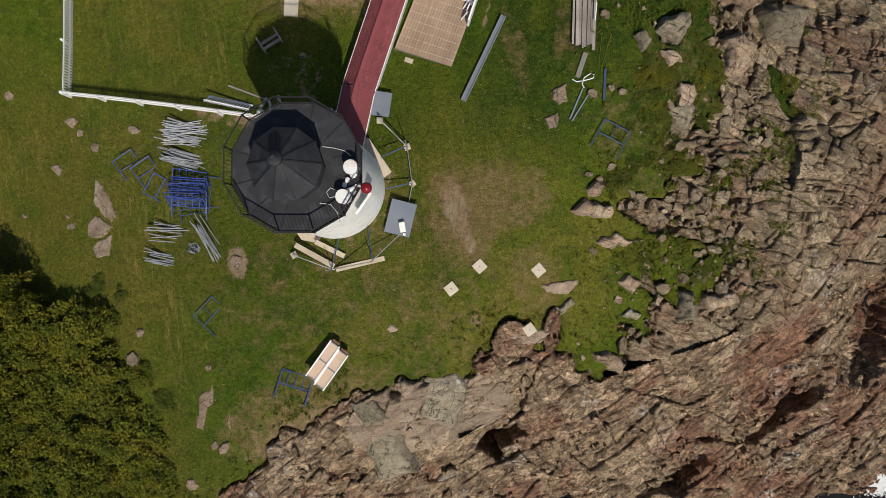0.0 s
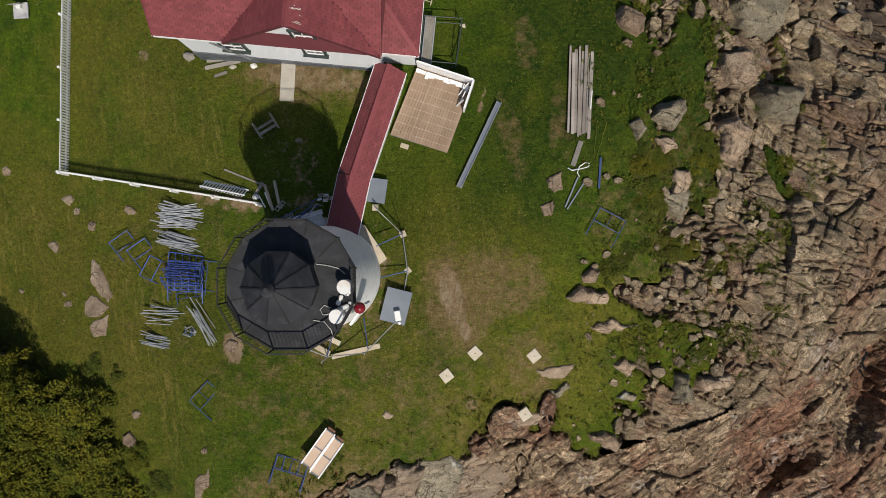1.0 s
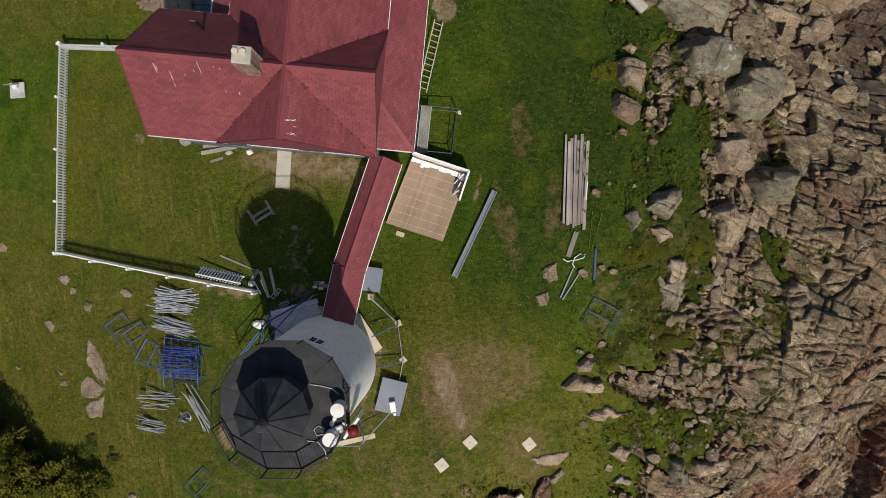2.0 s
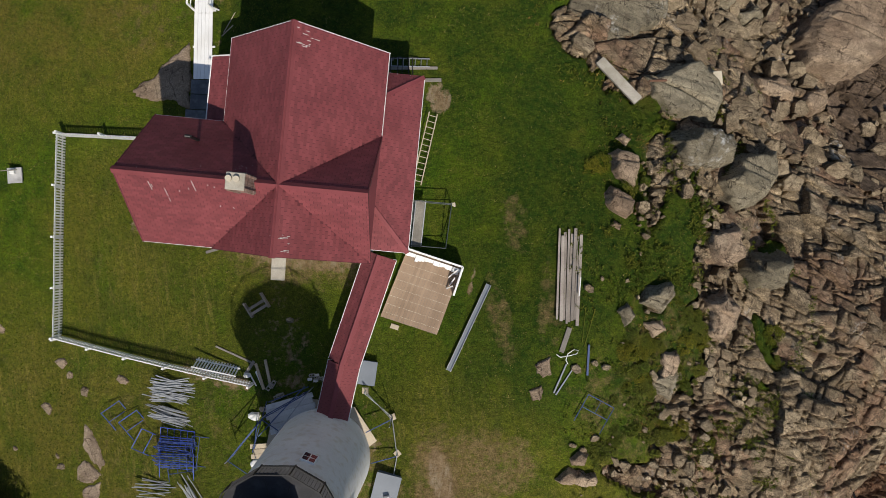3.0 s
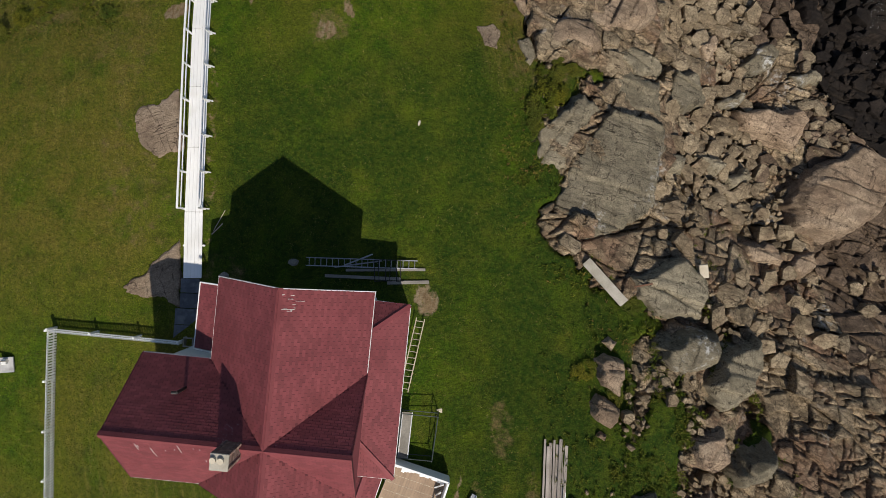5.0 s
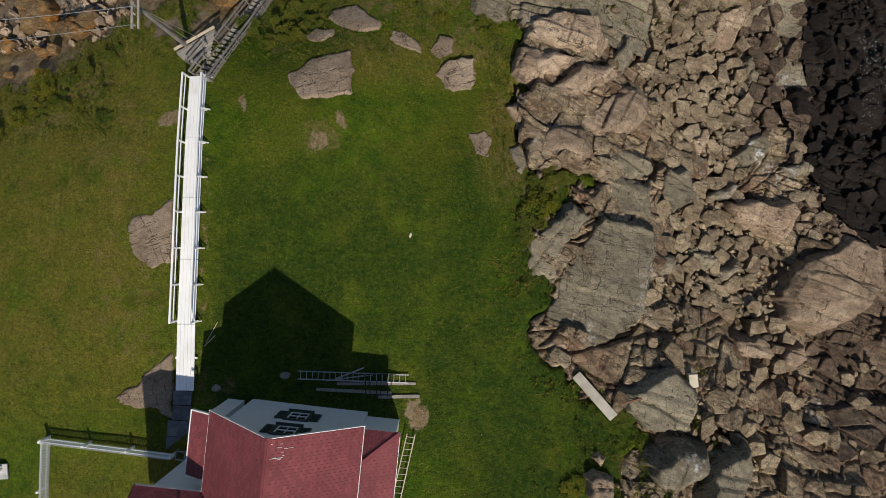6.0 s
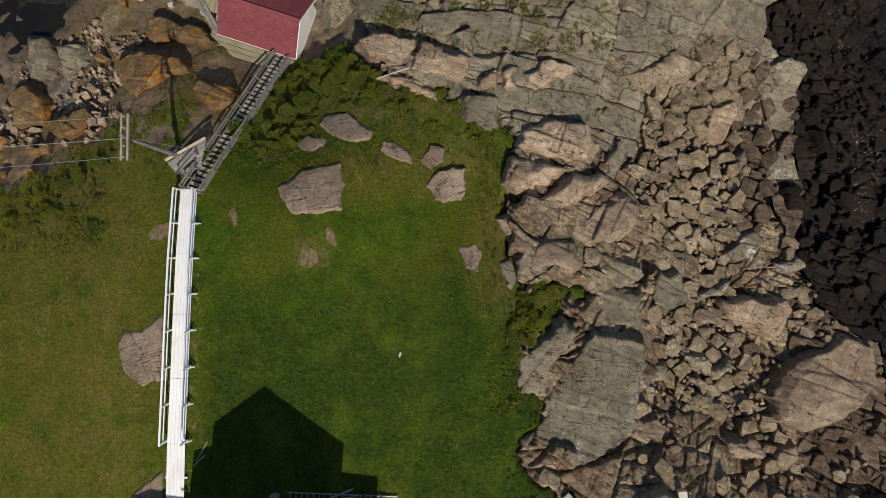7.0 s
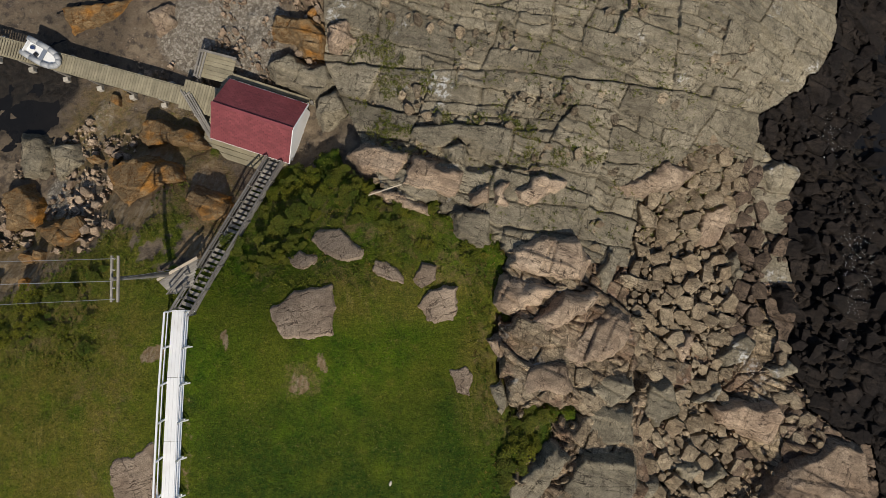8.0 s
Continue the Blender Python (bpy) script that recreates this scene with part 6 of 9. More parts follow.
def scaffold_frame(label, x, y, rz, w, h, material, lift=0.06, tip=0.0, rungs=2, roll=0.0):
    z = float(lie(x, y)) + lift
    fr = thing("scaffold_unit", label, "scaffold frame", x, y, z, rz, group="scaffold frames")
    m = pose(0, 0, 0, tip, roll, 0)

    def t(p, q, nm, r=0.024):
        tube_piece(nm, m @ Vector((*p, 0)), m @ Vector((*q, 0)), r, material, fr)
    t((-w / 2, -h / 2), (-w / 2, h / 2), "leg")
    t((w / 2, -h / 2), (w / 2, h / 2), "leg")
    t((-w / 2, h / 2 - 0.02), (w / 2, h / 2 - 0.02), "top_bar")
    t((-w / 2, 0.05), (w / 2, 0.05), "mid_bar", 0.02)
    for k in range(rungs):
        xx = -w / 2 + w * (k + 1) / (rungs + 1)
        t((xx, 0.05), (xx, h / 2 - 0.02), "strut", 0.018)
    return fr


rng = random.Random(9)
for k in range(13):
    scaffold_frame("blue steel scaffold frame stacked on the grass", -12.95 + rng.uniform(-0.2, 0.2), 3.5 - 0.115 * k + rng.uniform(-0.05, 0.05), -4 + rng.uniform(-5, 5), 1.75, 1.1, BLUE, 0.10 + 0.035 * k, 62 if k % 3 else 15, 4)
scaffold_frame("blue steel scaffold frame stacked on the grass", -11.75, 2.9, 84, 1.5, 0.9, DARK_BLUE, 0.06, 0)
scaffold_frame("blue steel scaffold frame stacked on the grass", -12.6, 1.75, 8, 1.5, 0.7, DARK_BLUE, 0.1, 0)
for x, y, rz in ((-16.5, 4.35, 35), (-15.4, 3.95, 35), (-14.6, 3.1, 62)):
    scaffold_frame("dark blue scaffold frame lying open on the grass", x, y, rz, 1.15, 1.4, BLUE, 0.08, 12, 0)
scaffold_frame("thin dark scaffold frame lying on the grass", -11.55, -3.4, 48, 1.35, 1.55, DARK_BLUE, 0.05, 0, 1)
for o in (0.0, 0.07):
    scaffold_frame("dark blue scaffold frames stacked on the grass", -7.5 + o, -6.95 + o, -17, 1.6, 1.5, DARK_BLUE, 0.08 + o, 0, 3)
scaffold_frame("dark blue scaffold frame lying on the rocks", 8.1, 5.3, -28, 1.4, 1.5, DARK_BLUE, 0.25, 4, 1)
bits = thing("coupler_heap", "small heap of steel couplers on the grass", "couplers", -12.7, -0.05, float(lie(-12.7, 0)))
rng = random.Random(12)
for k in range(22):
    p = Vector((rng.gauss(0, 0.16), rng.gauss(0, 0.16), 0.05 + 0.08 * rng.random()))
    d = Vector((rng.uniform(-1, 1), rng.uniform(-1, 1), rng.uniform(-0.3, 0.3))).normalized() * 0.15
    tube_piece("coupler", p - d, p + d, 0.018, GALV if k % 3 else DARK_BLUE, bits)
cart = thing("platform_stack", "two white-framed plywood scaffold platforms stacked on the grass", "platforms", -5.62, -5.65, float(lie(-5.62, -5.65)), 54.5)
for s, sh in ((0.29, 0.06), (-0.29, -0.06)):
    part("plywood", box(B(), (sh, s, 0.62), (2.0, 0.46, 0.03)), PINK_PLY, cart)
    for e_ in (-0.26, 0.26):
        plank_piece("side_rail", (sh - 1.05, s + e_, 0.64), (sh + 1.05, s + e_, 0.64), 0.06, 0.11, WHITE, cart)
    for xx in (-1.0, 0.0, 1.0):
        plank_piece("cross_bar", (sh + xx, s - 0.26, 0.645), (sh + xx, s + 0.26, 0.645), 0.05, 0.05, GREY_PANEL, cart)
    plank_piece("hook_bar", (sh + 1.12, s - 0.2, 0.6), (sh + 1.12, s + 0.2, 0.6), 0.12, 0.1, RUST, cart)
part("trestle", box(B(), (0, 0, 0.28), (1.8, 0.9, 0.6)), OLD_WOOD, cart)

# ---- pale square footings ----
for x, y, rz in ((1.8, -0.85, 42), (0.4, -1.95, 38), (4.75, -1.05, 40), (4.35, -4.05, 35)):
    pad = thing("footing_pad", "pale square concrete footing pad set in the grass", "footing", x, y, float(lie(x, y)) + (0.5 if y < -4 else 0.0), rz, group="footing pads")
    part("block", box(B(), (0, 0, 0.0), (0.56, 0.56, 0.24), 0, 0.02), PAD_STONE, pad)
    part("hole", tube(B(), (0, 0, 0.1), (0, 0, 0.125), 0.035, 8), RUST, pad)

# ---- timber, beam and loose gear east of the house ----
lum = thing("lumber_pile", "pile of long weathered boards on the grass", "lumber", 7.15, 11.95, 0, 0)
rng = random.Random(6)
a0, b0 = Vector((-0.15 - 0.45, 2.35)), Vector((-0.85, -2.3))
for k in range(8):
    o = 0.152 * k
    z0, z1 = float(lie(7.0, 14.3)) + 0.1, float(lie(6.8, 9.7)) + 0.12
    j0, j1 = rng.uniform(-0.3, 0.15), rng.uniform(-0.15, 0.35)
    o = o + rng.uniform(-0.04, 0.04)
    plank_piece("board", (a0.x + o, a0.y + j0, z0 + 0.05 * (k % 2)), (b0.x + o * 0.9 + rng.uniform(-0.06, 0.06), b0.y + j1, z1 + 0.05 * (k % 2)), 0.10 + 0.05 * (k % 3 > 0), 0.06, GREY_BOARD, lum)
plank_piece("white_strip", (0.3, 0.0, 3.45), (0.2, -0.9, 3.55), 0.05, 0.04, PVC, lum)
bar = thing("steel_beam", "long grey steel channel lying on the grass", "beam", 2.0, 9.4, 0)
bm = beam(B(), (1.0, 2.15, float(lie(3, 11.5)) + 0.14), (-1.0, -2.1, float(lie(1, 7.3)) + 0.14), 0.26, 0.05)
part("web", bm, GREY_PANEL, bar)
for s in (-0.12, 0.12):
    plank_piece("flange", (1.0 + s * 0.9, 2.15 - s * 0.4, float(lie(3, 11.5)) + 0.16), (-1.0 + s * 0.9, -2.1 - s * 0.4, float(lie(1, 7.3)) + 0.16), 0.03, 0.2, GALV, bar)
for nm, label, cat, p, q, w, h, mt in (
        ("short_plank", "short weathered plank on the grass", "plank", (6.9, 9.5), (6.5, 8.3), 0.24, 0.06, OLD_WOOD),
        ("blue_tube", "dark blue steel post on the grass", "post", (7.82, 8.7), (7.75, 7.2), 0.1, 0.08, DARK_BLUE),
        ("steel_post", "grey steel post on the grass", "post", (6.75, 7.75), (6.15, 6.3), 0.07, 0.07, GREY_PANEL),
        ("steel_post", "grey steel post on the grass", "post", (7.05, 7.5), (6.25, 6.2), 0.06, 0.06, GREY_PANEL),
        ("green_pole", "thin pale green pole on the grass", "pole", (8.15, 10.4), (7.6, 8.6), 0.04, 0.04, WEED),
        ("green_pole", "thin pale green pole on the grass", "pole", (7.7, 10.5), (7.5, 8.8), 0.04, 0.04, WEED),
        ("loose_board", "weathered board lying by the house wall", "board", (-12.0, 13.55), (-10.1, 13.85), 0.2, 0.08, OLD_WOOD),
        ("loose_board", "weathered board lying by the house wall", "board", (-11.9, 13.9), (-10.3, 14.0), 0.16, 0.1, OLD_WOOD),
        ("loose_board", "short grey board on the grass", "board", (-11.5, 13.1), (-10.8, 13.3), 0.14, 0.05, OLD_WOOD),
        ("loose_board", "pale stick lying by the fence", "stick", (-10.9, 8.3), (-9.0, 7.55), 0.09, 0.06, OLD_WOOD),
        ("loose_board", "pale stick lying by the fence", "stick", (-8.75, 7.5), (-8.3, 6.2), 0.14, 0.08, PALE_WOOD),
        ("loose_board", "short pale board lying on a stick", "board", (-9.3, 6.9), (-8.85, 7.6), 0.16, 0.06, OLD_WOOD),
        ("loose_board", "white batten on bare soil", "batten", (-9.05, 6.95), (-8.7, 6.35), 0.06, 0.05, WHITE),
        ("concrete_kerb", "pale concrete kerb strip at the lawn's edge", "kerb", (8.95, 23.3), (10.9, 21.1), 0.52, 0.2, CONCRETE),
        ("rusty_rail", "thin rusty iron rail across the rocks", "rail", (11.3, 22.0), (15.4, 22.55), 0.09, 0.09, RUST),
        ("yellow_batten", "pale yellow batten lying on the rocks", "batten", (-1.85, 46.7), (0.15, 47.4), 0.06, 0.05, PALE_WOOD),
        ("loose_board", "board lying north of the house", "board", (-4.9, 22.45), (-0.9, 22.3), 0.16, 0.08, OLD_WOOD),
        ("loose_board", "board lying north of the house", "board", (-3.8, 22.75), (0.4, 22.8), 0.14, 0.08, OLD_WOOD),
        ("loose_board", "pale board lying north of the house", "board", (-1.6, 22.1), (0.6, 22.15), 0.18, 0.08, OLD_WOOD),
        ("loose_board", "grey batten across the ladder", "batten", (-3.9, 23.0), (-2.4, 23.6), 0.07, 0.06, GALV),
        ("loose_board", "grey batten across the ladder", "batten", (-4.4, 22.9), (-1.9, 23.25), 0.07, 0.06, GALV),
        ("loose_board", "thin pale stick on the lawn", "stick", (-11.0, 24.8), (-10.4, 25.9), 0.03, 0.03, PALE_WOOD),
        ("loose_board", "thin pale stick on the lawn", "stick", (-11.1, 24.6), (-10.5, 25.2), 0.05, 0.03, PALE_WOOD)):
    za, zb = float(lie(*p)) + h / 2 + 0.03, float(lie(*q)) + h / 2 + 0.03
    if nm == "rusty_rail":
        za, zb = za + 1.15, zb + 0.75
    if nm == "concrete_kerb":
        za, zb = za + 0.28, zb + 0.22
    if nm == "yellow_batten":
        za, zb = za + 0.9, zb + 0.9
    c = Vector(((p[0] + q[0]) / 2, (p[1] + q[1]) / 2, (za + zb) / 2))
    ob = part(nm, box(B(), (0, 0, 0), (1, 1, 1), bevel=0.03), mt)
    ob.matrix_world = along((*p, za), (*q, zb), w, h)
    tagged(ob, label, cat)
hose2 = thing("white_hose", "white plastic hose looped on the grass", "hose", 6.9, 8.15, float(lie(6.9, 8.15)) + 0.05)
pts = [(-0.65, 0.05), (-0.45, -0.08), (0.0, 0.0), (0.35, 0.1), (0.4, 0.25), (0.2, 0.3), (-0.1, 0.1), (-0.2, -0.2), (-0.1, -0.4)]
part("pipe", sweep(B(), [Vector((*p, 0.012 * k)) for k, p in enumerate(pts)], 0.024, 8), PVC, hose2)
blk = thing("white_block", "white painted concrete block on the rocks", "block", 15.75, 22.75, float(lie(15.85, 22.7)) + 0.5, 6)
part("block", box(B(), (0, 0, 0.1), (0.5, 0.75, 0.5), 0, 0.03), PAD_STONE, blk)
tab = thing("marker_table", "pale square slab with a small white box on it", "slab", -22.9, 17.3, float(lie(-22.9, 17.3)), 4)
part("slab", box(B(), (0, 0, 0.25), (0.8, 0.85, 0.1), 0, 0.01), GREY_PLANK, tab)
part("leg", box(B(), (0, 0, 0), (0.5, 0.5, 0.45)), CONCRETE, tab)
part("box", box(B(), (0.0, 0.2, 0.42), (0.25, 0.3, 0.24), 0, 0.02), PVC, tab)
part("arm", box(B(), (-0.1, 0.25, 0.6), (0.9, 0.05, 0.04)), OLD_WOOD, tab)


# ---- ladders and the scaffold by the east wall ----
def ladder(label, p, q, width, rung_gap, material, lean=(0, 0)):
    p, q = Vector(p), Vector(q)
    lad = thing("ladder", label, "ladder", p.x, p.y, p.z)
    d = q - p
    e = d.normalized()
    s = Vector((-e.y, e.x, 0)).normalized() * width / 2 + Vector((0, 0, lean[0]))
    for k in (1, -1):
        plank_piece("stile", s * k, d + s * k, 0.05, 0.07, material, lad)
    n = int(d.length / rung_gap)
    for k in range(n):
        c = d * ((k + 0.5) / n)
        tube_piece("rung", c - s, c + s, 0.018, material, lad)
    return lad


ladder("long pale aluminium ladder lying on its side by the wall", (0.2, 20.3, float(lie(0, 20)) + 0.35), (-0.62, 16.6, float(lie(-0.6, 17)) + 0.35), 0.42, 0.3, PALE_WOOD, (-0.1, 0))
ladder("long grey aluminium ladder lying in the house's shade", (-5.9, 23.2, 1.0), (0.0, 23.05, 1.05), 0.42, 0.3, GALV)
es = thing("wall_scaffold", "low green steel scaffold with a plank platform by the wall", "scaffold", 0, 0, 0)
ex_, zg = [(-0.7, 15.7), (1.15, 15.55), (0.85, 13.35), (-0.95, 13.5)], 2.0
for x, y in ex_:
    tube_piece("upright", (x, y, zg - 0.3), (x, y, zg + 1.25), 0.026, DARK_GREEN, es)
for k in range(4):
    for z in (zg + 0.35, zg + 1.15):
        tube_piece("ledger", (*ex_[k], z), (*ex_[(k + 1) % 4], z), 0.024, DARK_GREEN, es)
tube_piece("brace", (*ex_[1], zg), (*ex_[2], zg + 1.1), 0.022, DARK_GREEN, es)
plank_piece("platform", (-0.38, 15.72, zg + 0.9), (-0.62, 13.42, zg + 0.9), 0.44, 0.06, OLD_WOOD, es)
for o in (-0.24, 0.24):
    plank_piece("platform_rail", (-0.38 + o, 15.72, zg + 0.92), (-0.62 + o, 13.42, zg + 0.92), 0.05, 0.1, GALV, es)
for x, y in ((1.2, 15.55), (0.35, 15.5)):
    part("base_block", box(B(), (x, y, zg - 0.15), (0.3, 0.26, 0.22), 10, 0.02), PAD_STONE, es)
for x, rz in ((-2.0, 3), (-1.4, -2), (-0.85, 2)):
    scaffold_frame("dark steel frame leaning on the ladders", x, 22.75, 90 + rz, 1.1, 0.6, BLACK_IRON, 0.2, 20, 0)

# ---- yard ----
bench = thing("bench", "small weathered wooden bench on its side in the yard", "bench", -8.68, 10.45, float(lie(-8.68, 10.45)), 32)
for s in (-1, 1):
    plank_piece("end_board", (s * 0.5, -0.42, 0.25), (s * 0.5, 0.42, 0.25), 0.07, 0.4, OLD_WOOD, bench)
for y in (-0.26, 0.02):
    plank_piece("seat_board", (-0.5, y, 0.36), (0.5, y, 0.36), 0.14, 0.05, OLD_WOOD, bench)
flag = thing("flagstone", "long pale concrete slab leading to the house wall", "slab", -7.6, 12.75, float(lie(-7.6, 12.75)) + 0.05, -3)
part("slab", box(B(), (0, 0, 0), (0.72, 2.1, 0.14), 0, 0.015), CONCRETE, flag)
for k, (x, y, rz, s) in enumerate(((-8.0, 6.35, 55, 1), (-7.55, 5.85, 20, 1), (-5.85, 6.95, 5, 0.7), (-5.6, 6.85, 0, 0.7), (-5.4, 6.8, 8, 0.7), (-5.2, 6.75, 0, 0.7))):
    cb = thing("concrete_block", "grey hollow concrete block on bare soil", "concrete block", x, y, float(lie(x, y)) + 0.1 * s, rz, group="concrete blocks")
    bm = B()
    for yy in (-0.085, 0.085):
        box(bm, (0, yy * s, 0), (0.4 * s, 0.03, 0.19 * s))
    for xx in (-0.185, 0.0, 0.185):
        box(bm, (xx * s, 0, 0), (0.03, 0.14 * s, 0.19 * s))
    part("shell", bm, CONCRETE, cb)
for x, y, s, mt, label in ((-7.0, 9.7, 0.3, ROCK_GREY, "grey stone in the yard grass"), (-9.4, 13.55, 0.3, WHITE_WORN, "crumpled pinkish white sheet on the soil"), (-12.9, 14.2, 0.5, OLD_WOOD, "rotten grey crate of boards by the wall"), (-10.5, 13.55, 0.26, CONCRETE, "small concrete block on the grass"),
                           (-6.6, 23.15, 0.42, OLD_WOOD, "grey crate in the house's shade"), (-10.35, 22.4, 0.4, OLD_WOOD, "grey wooden step in the shade"), (-9.2, 6.9, 0.3, WHITE_WORN, "white bundle by the fence end"), (-8.75, 4.85, 0.5, WHITE_WORN, "white sack beside the tower"), (-8.35, 5.2, 0.3, PALE_WOOD, "pale offcut beside the tower")):
    bm = B()
    bmesh.ops.create_icosphere(bm, subdivisions=2, radius=s * 0.6)
    rr = random.Random(int(x * 10))
    for v in bm.verts:
        v.co = Vector((v.co.x * 1.1, v.co.y * 0.8, v.co.z * 0.6)) * rr.uniform(0.8, 1.15)
    ob = part("stone" if mt is ROCK_GREY else "offcut", bm, mt)
    ob.location = (x, y, float(lie(x, y)) + s * 0.2)
    tagged(ob, label, "debris")
bm = B()
bmesh.ops.create_icosphere(bm, subdivisions=2, radius=0.13)
for v in bm.verts:
    v.co = Vector((v.co.x * 0.55 + v.co.y * 0.25, v.co.y * 1.15, v.co.z * 0.5))
ob = part("white_stone", bm, PAD_STONE)
ob.location = (0.0, 30.7, float(lie(0, 30.7)) + 0.08)
tagged(ob, "small white stone on the lawn", "stone")


# ---- rock: single boulders and slabs, then jointed bedrock and loose fields ----
ROCKS = []


def rough_ring(outline, rng, parts, wobble):
    """The outline with each side broken up a little."""
    out = []
    n = len(outline)
    for k in range(n):
        a, b = outline[k], outline[(k + 1) % n]
        ln = (b - a).length
        nrm = Vector((b.y - a.y, a.x - b.x)).normalized() if ln > 1e-6 else Vector((0, 0))
        for j in range(parts):
            w = rng.uniform(-wobble, wobble) * ln if j else rng.uniform(-wobble, wobble) * ln * 0.4
            out.append(a.lerp(b, j / parts) + nrm * w)
    return out


def stone(outline, z, h, rng, deep=0.9, parts=2, wobble=0.06, tilt=0.15, dome=0.25, origin=None):
    """Vertices and faces of one angular stone over a plan outline: skirt, worn edge, crowned and leaning top."""
    c = sum(outline, Vector((0, 0))) / len(outline)
    ring = rough_ring(outline, rng, parts, wobble)
    n = len(ring)
    span = max((p - c).length for p in ring)
    tx, ty = rng.uniform(-tilt, tilt), rng.uniform(-tilt, tilt)
    o = origin or Vector((0, 0, 0))
    vs = []

    def lay(scale, level, jitter):
        for p in ring:
            q = c + (p - c) * scale
            d = q - c
            vs.append(Vector((q.x, q.y, z + level + tx * d.x + ty * d.y + rng.uniform(-jitter, jitter) * span)) - o)
    lay(1.04, -deep, 0.0)
    lay(1.0, h * rng.uniform(0.45, 0.7), 0.03)
    lay(0.91, h * 0.95, 0.02)
    lay(0.52, h * (1 + 0.4 * dome), 0.02)
    top = Vector((c.x + rng.uniform(-0.15, 0.15) * span, c.y + rng.uniform(-0.15, 0.15) * span, z + h * (1 + dome * 0.7))) - o
    vs.append(top)
    fs = []
    for lv in range(3):
        a, b = lv * n, (lv + 1) * n
        for k in range(n):
            fs.append((a + k, a + (k + 1) % n, b + (k + 1) % n, b + k))
    for k in range(n):
        fs.append((3 * n + k, 3 * n + (k + 1) % n, 4 * n))
    return vs, fs


def anticlockwise(o):
    area = sum(o[k].x * o[(k + 1) % len(o)].y - o[(k + 1) % len(o)].x * o[k].y for k in range(len(o)))
    return o if area > 0 else o[::-1]


TONES = {"pale_rock": "pale cream-grey", "tan_rock": "tan", "grey_rock": "pale grey", "red_brown_rock": "reddish brown", "wet_dark_rock": "dark wet", "shattered_rock": "reddish tan", "loose_stone": "pale tan", "ochre_rock": "ochre, lichen-stained"}


def facets(x, y, angle, seed):
    """Broken planes of three sizes, as split rock shows them."""
    z = 0.0
    for size, high, k in ((1.1, 0.20, 0), (0.5, 0.13, 1), (0.24, 0.055, 2)):
        gap, step, slope = blocks(x + 0.3 * size * (cloud(x, y, size, seed + k) - 0.5), y + 0.3 * size * (cloud(x, y, size, seed + k + 7) - 0.5), size, angle + 14 * k, 1.35, seed + 11 * k)
        z = z + high * slope + 0.22 * high * (step - 0.5) - 0.10 * high * (1 - ease(0.0, 0.12, gap))
    return z


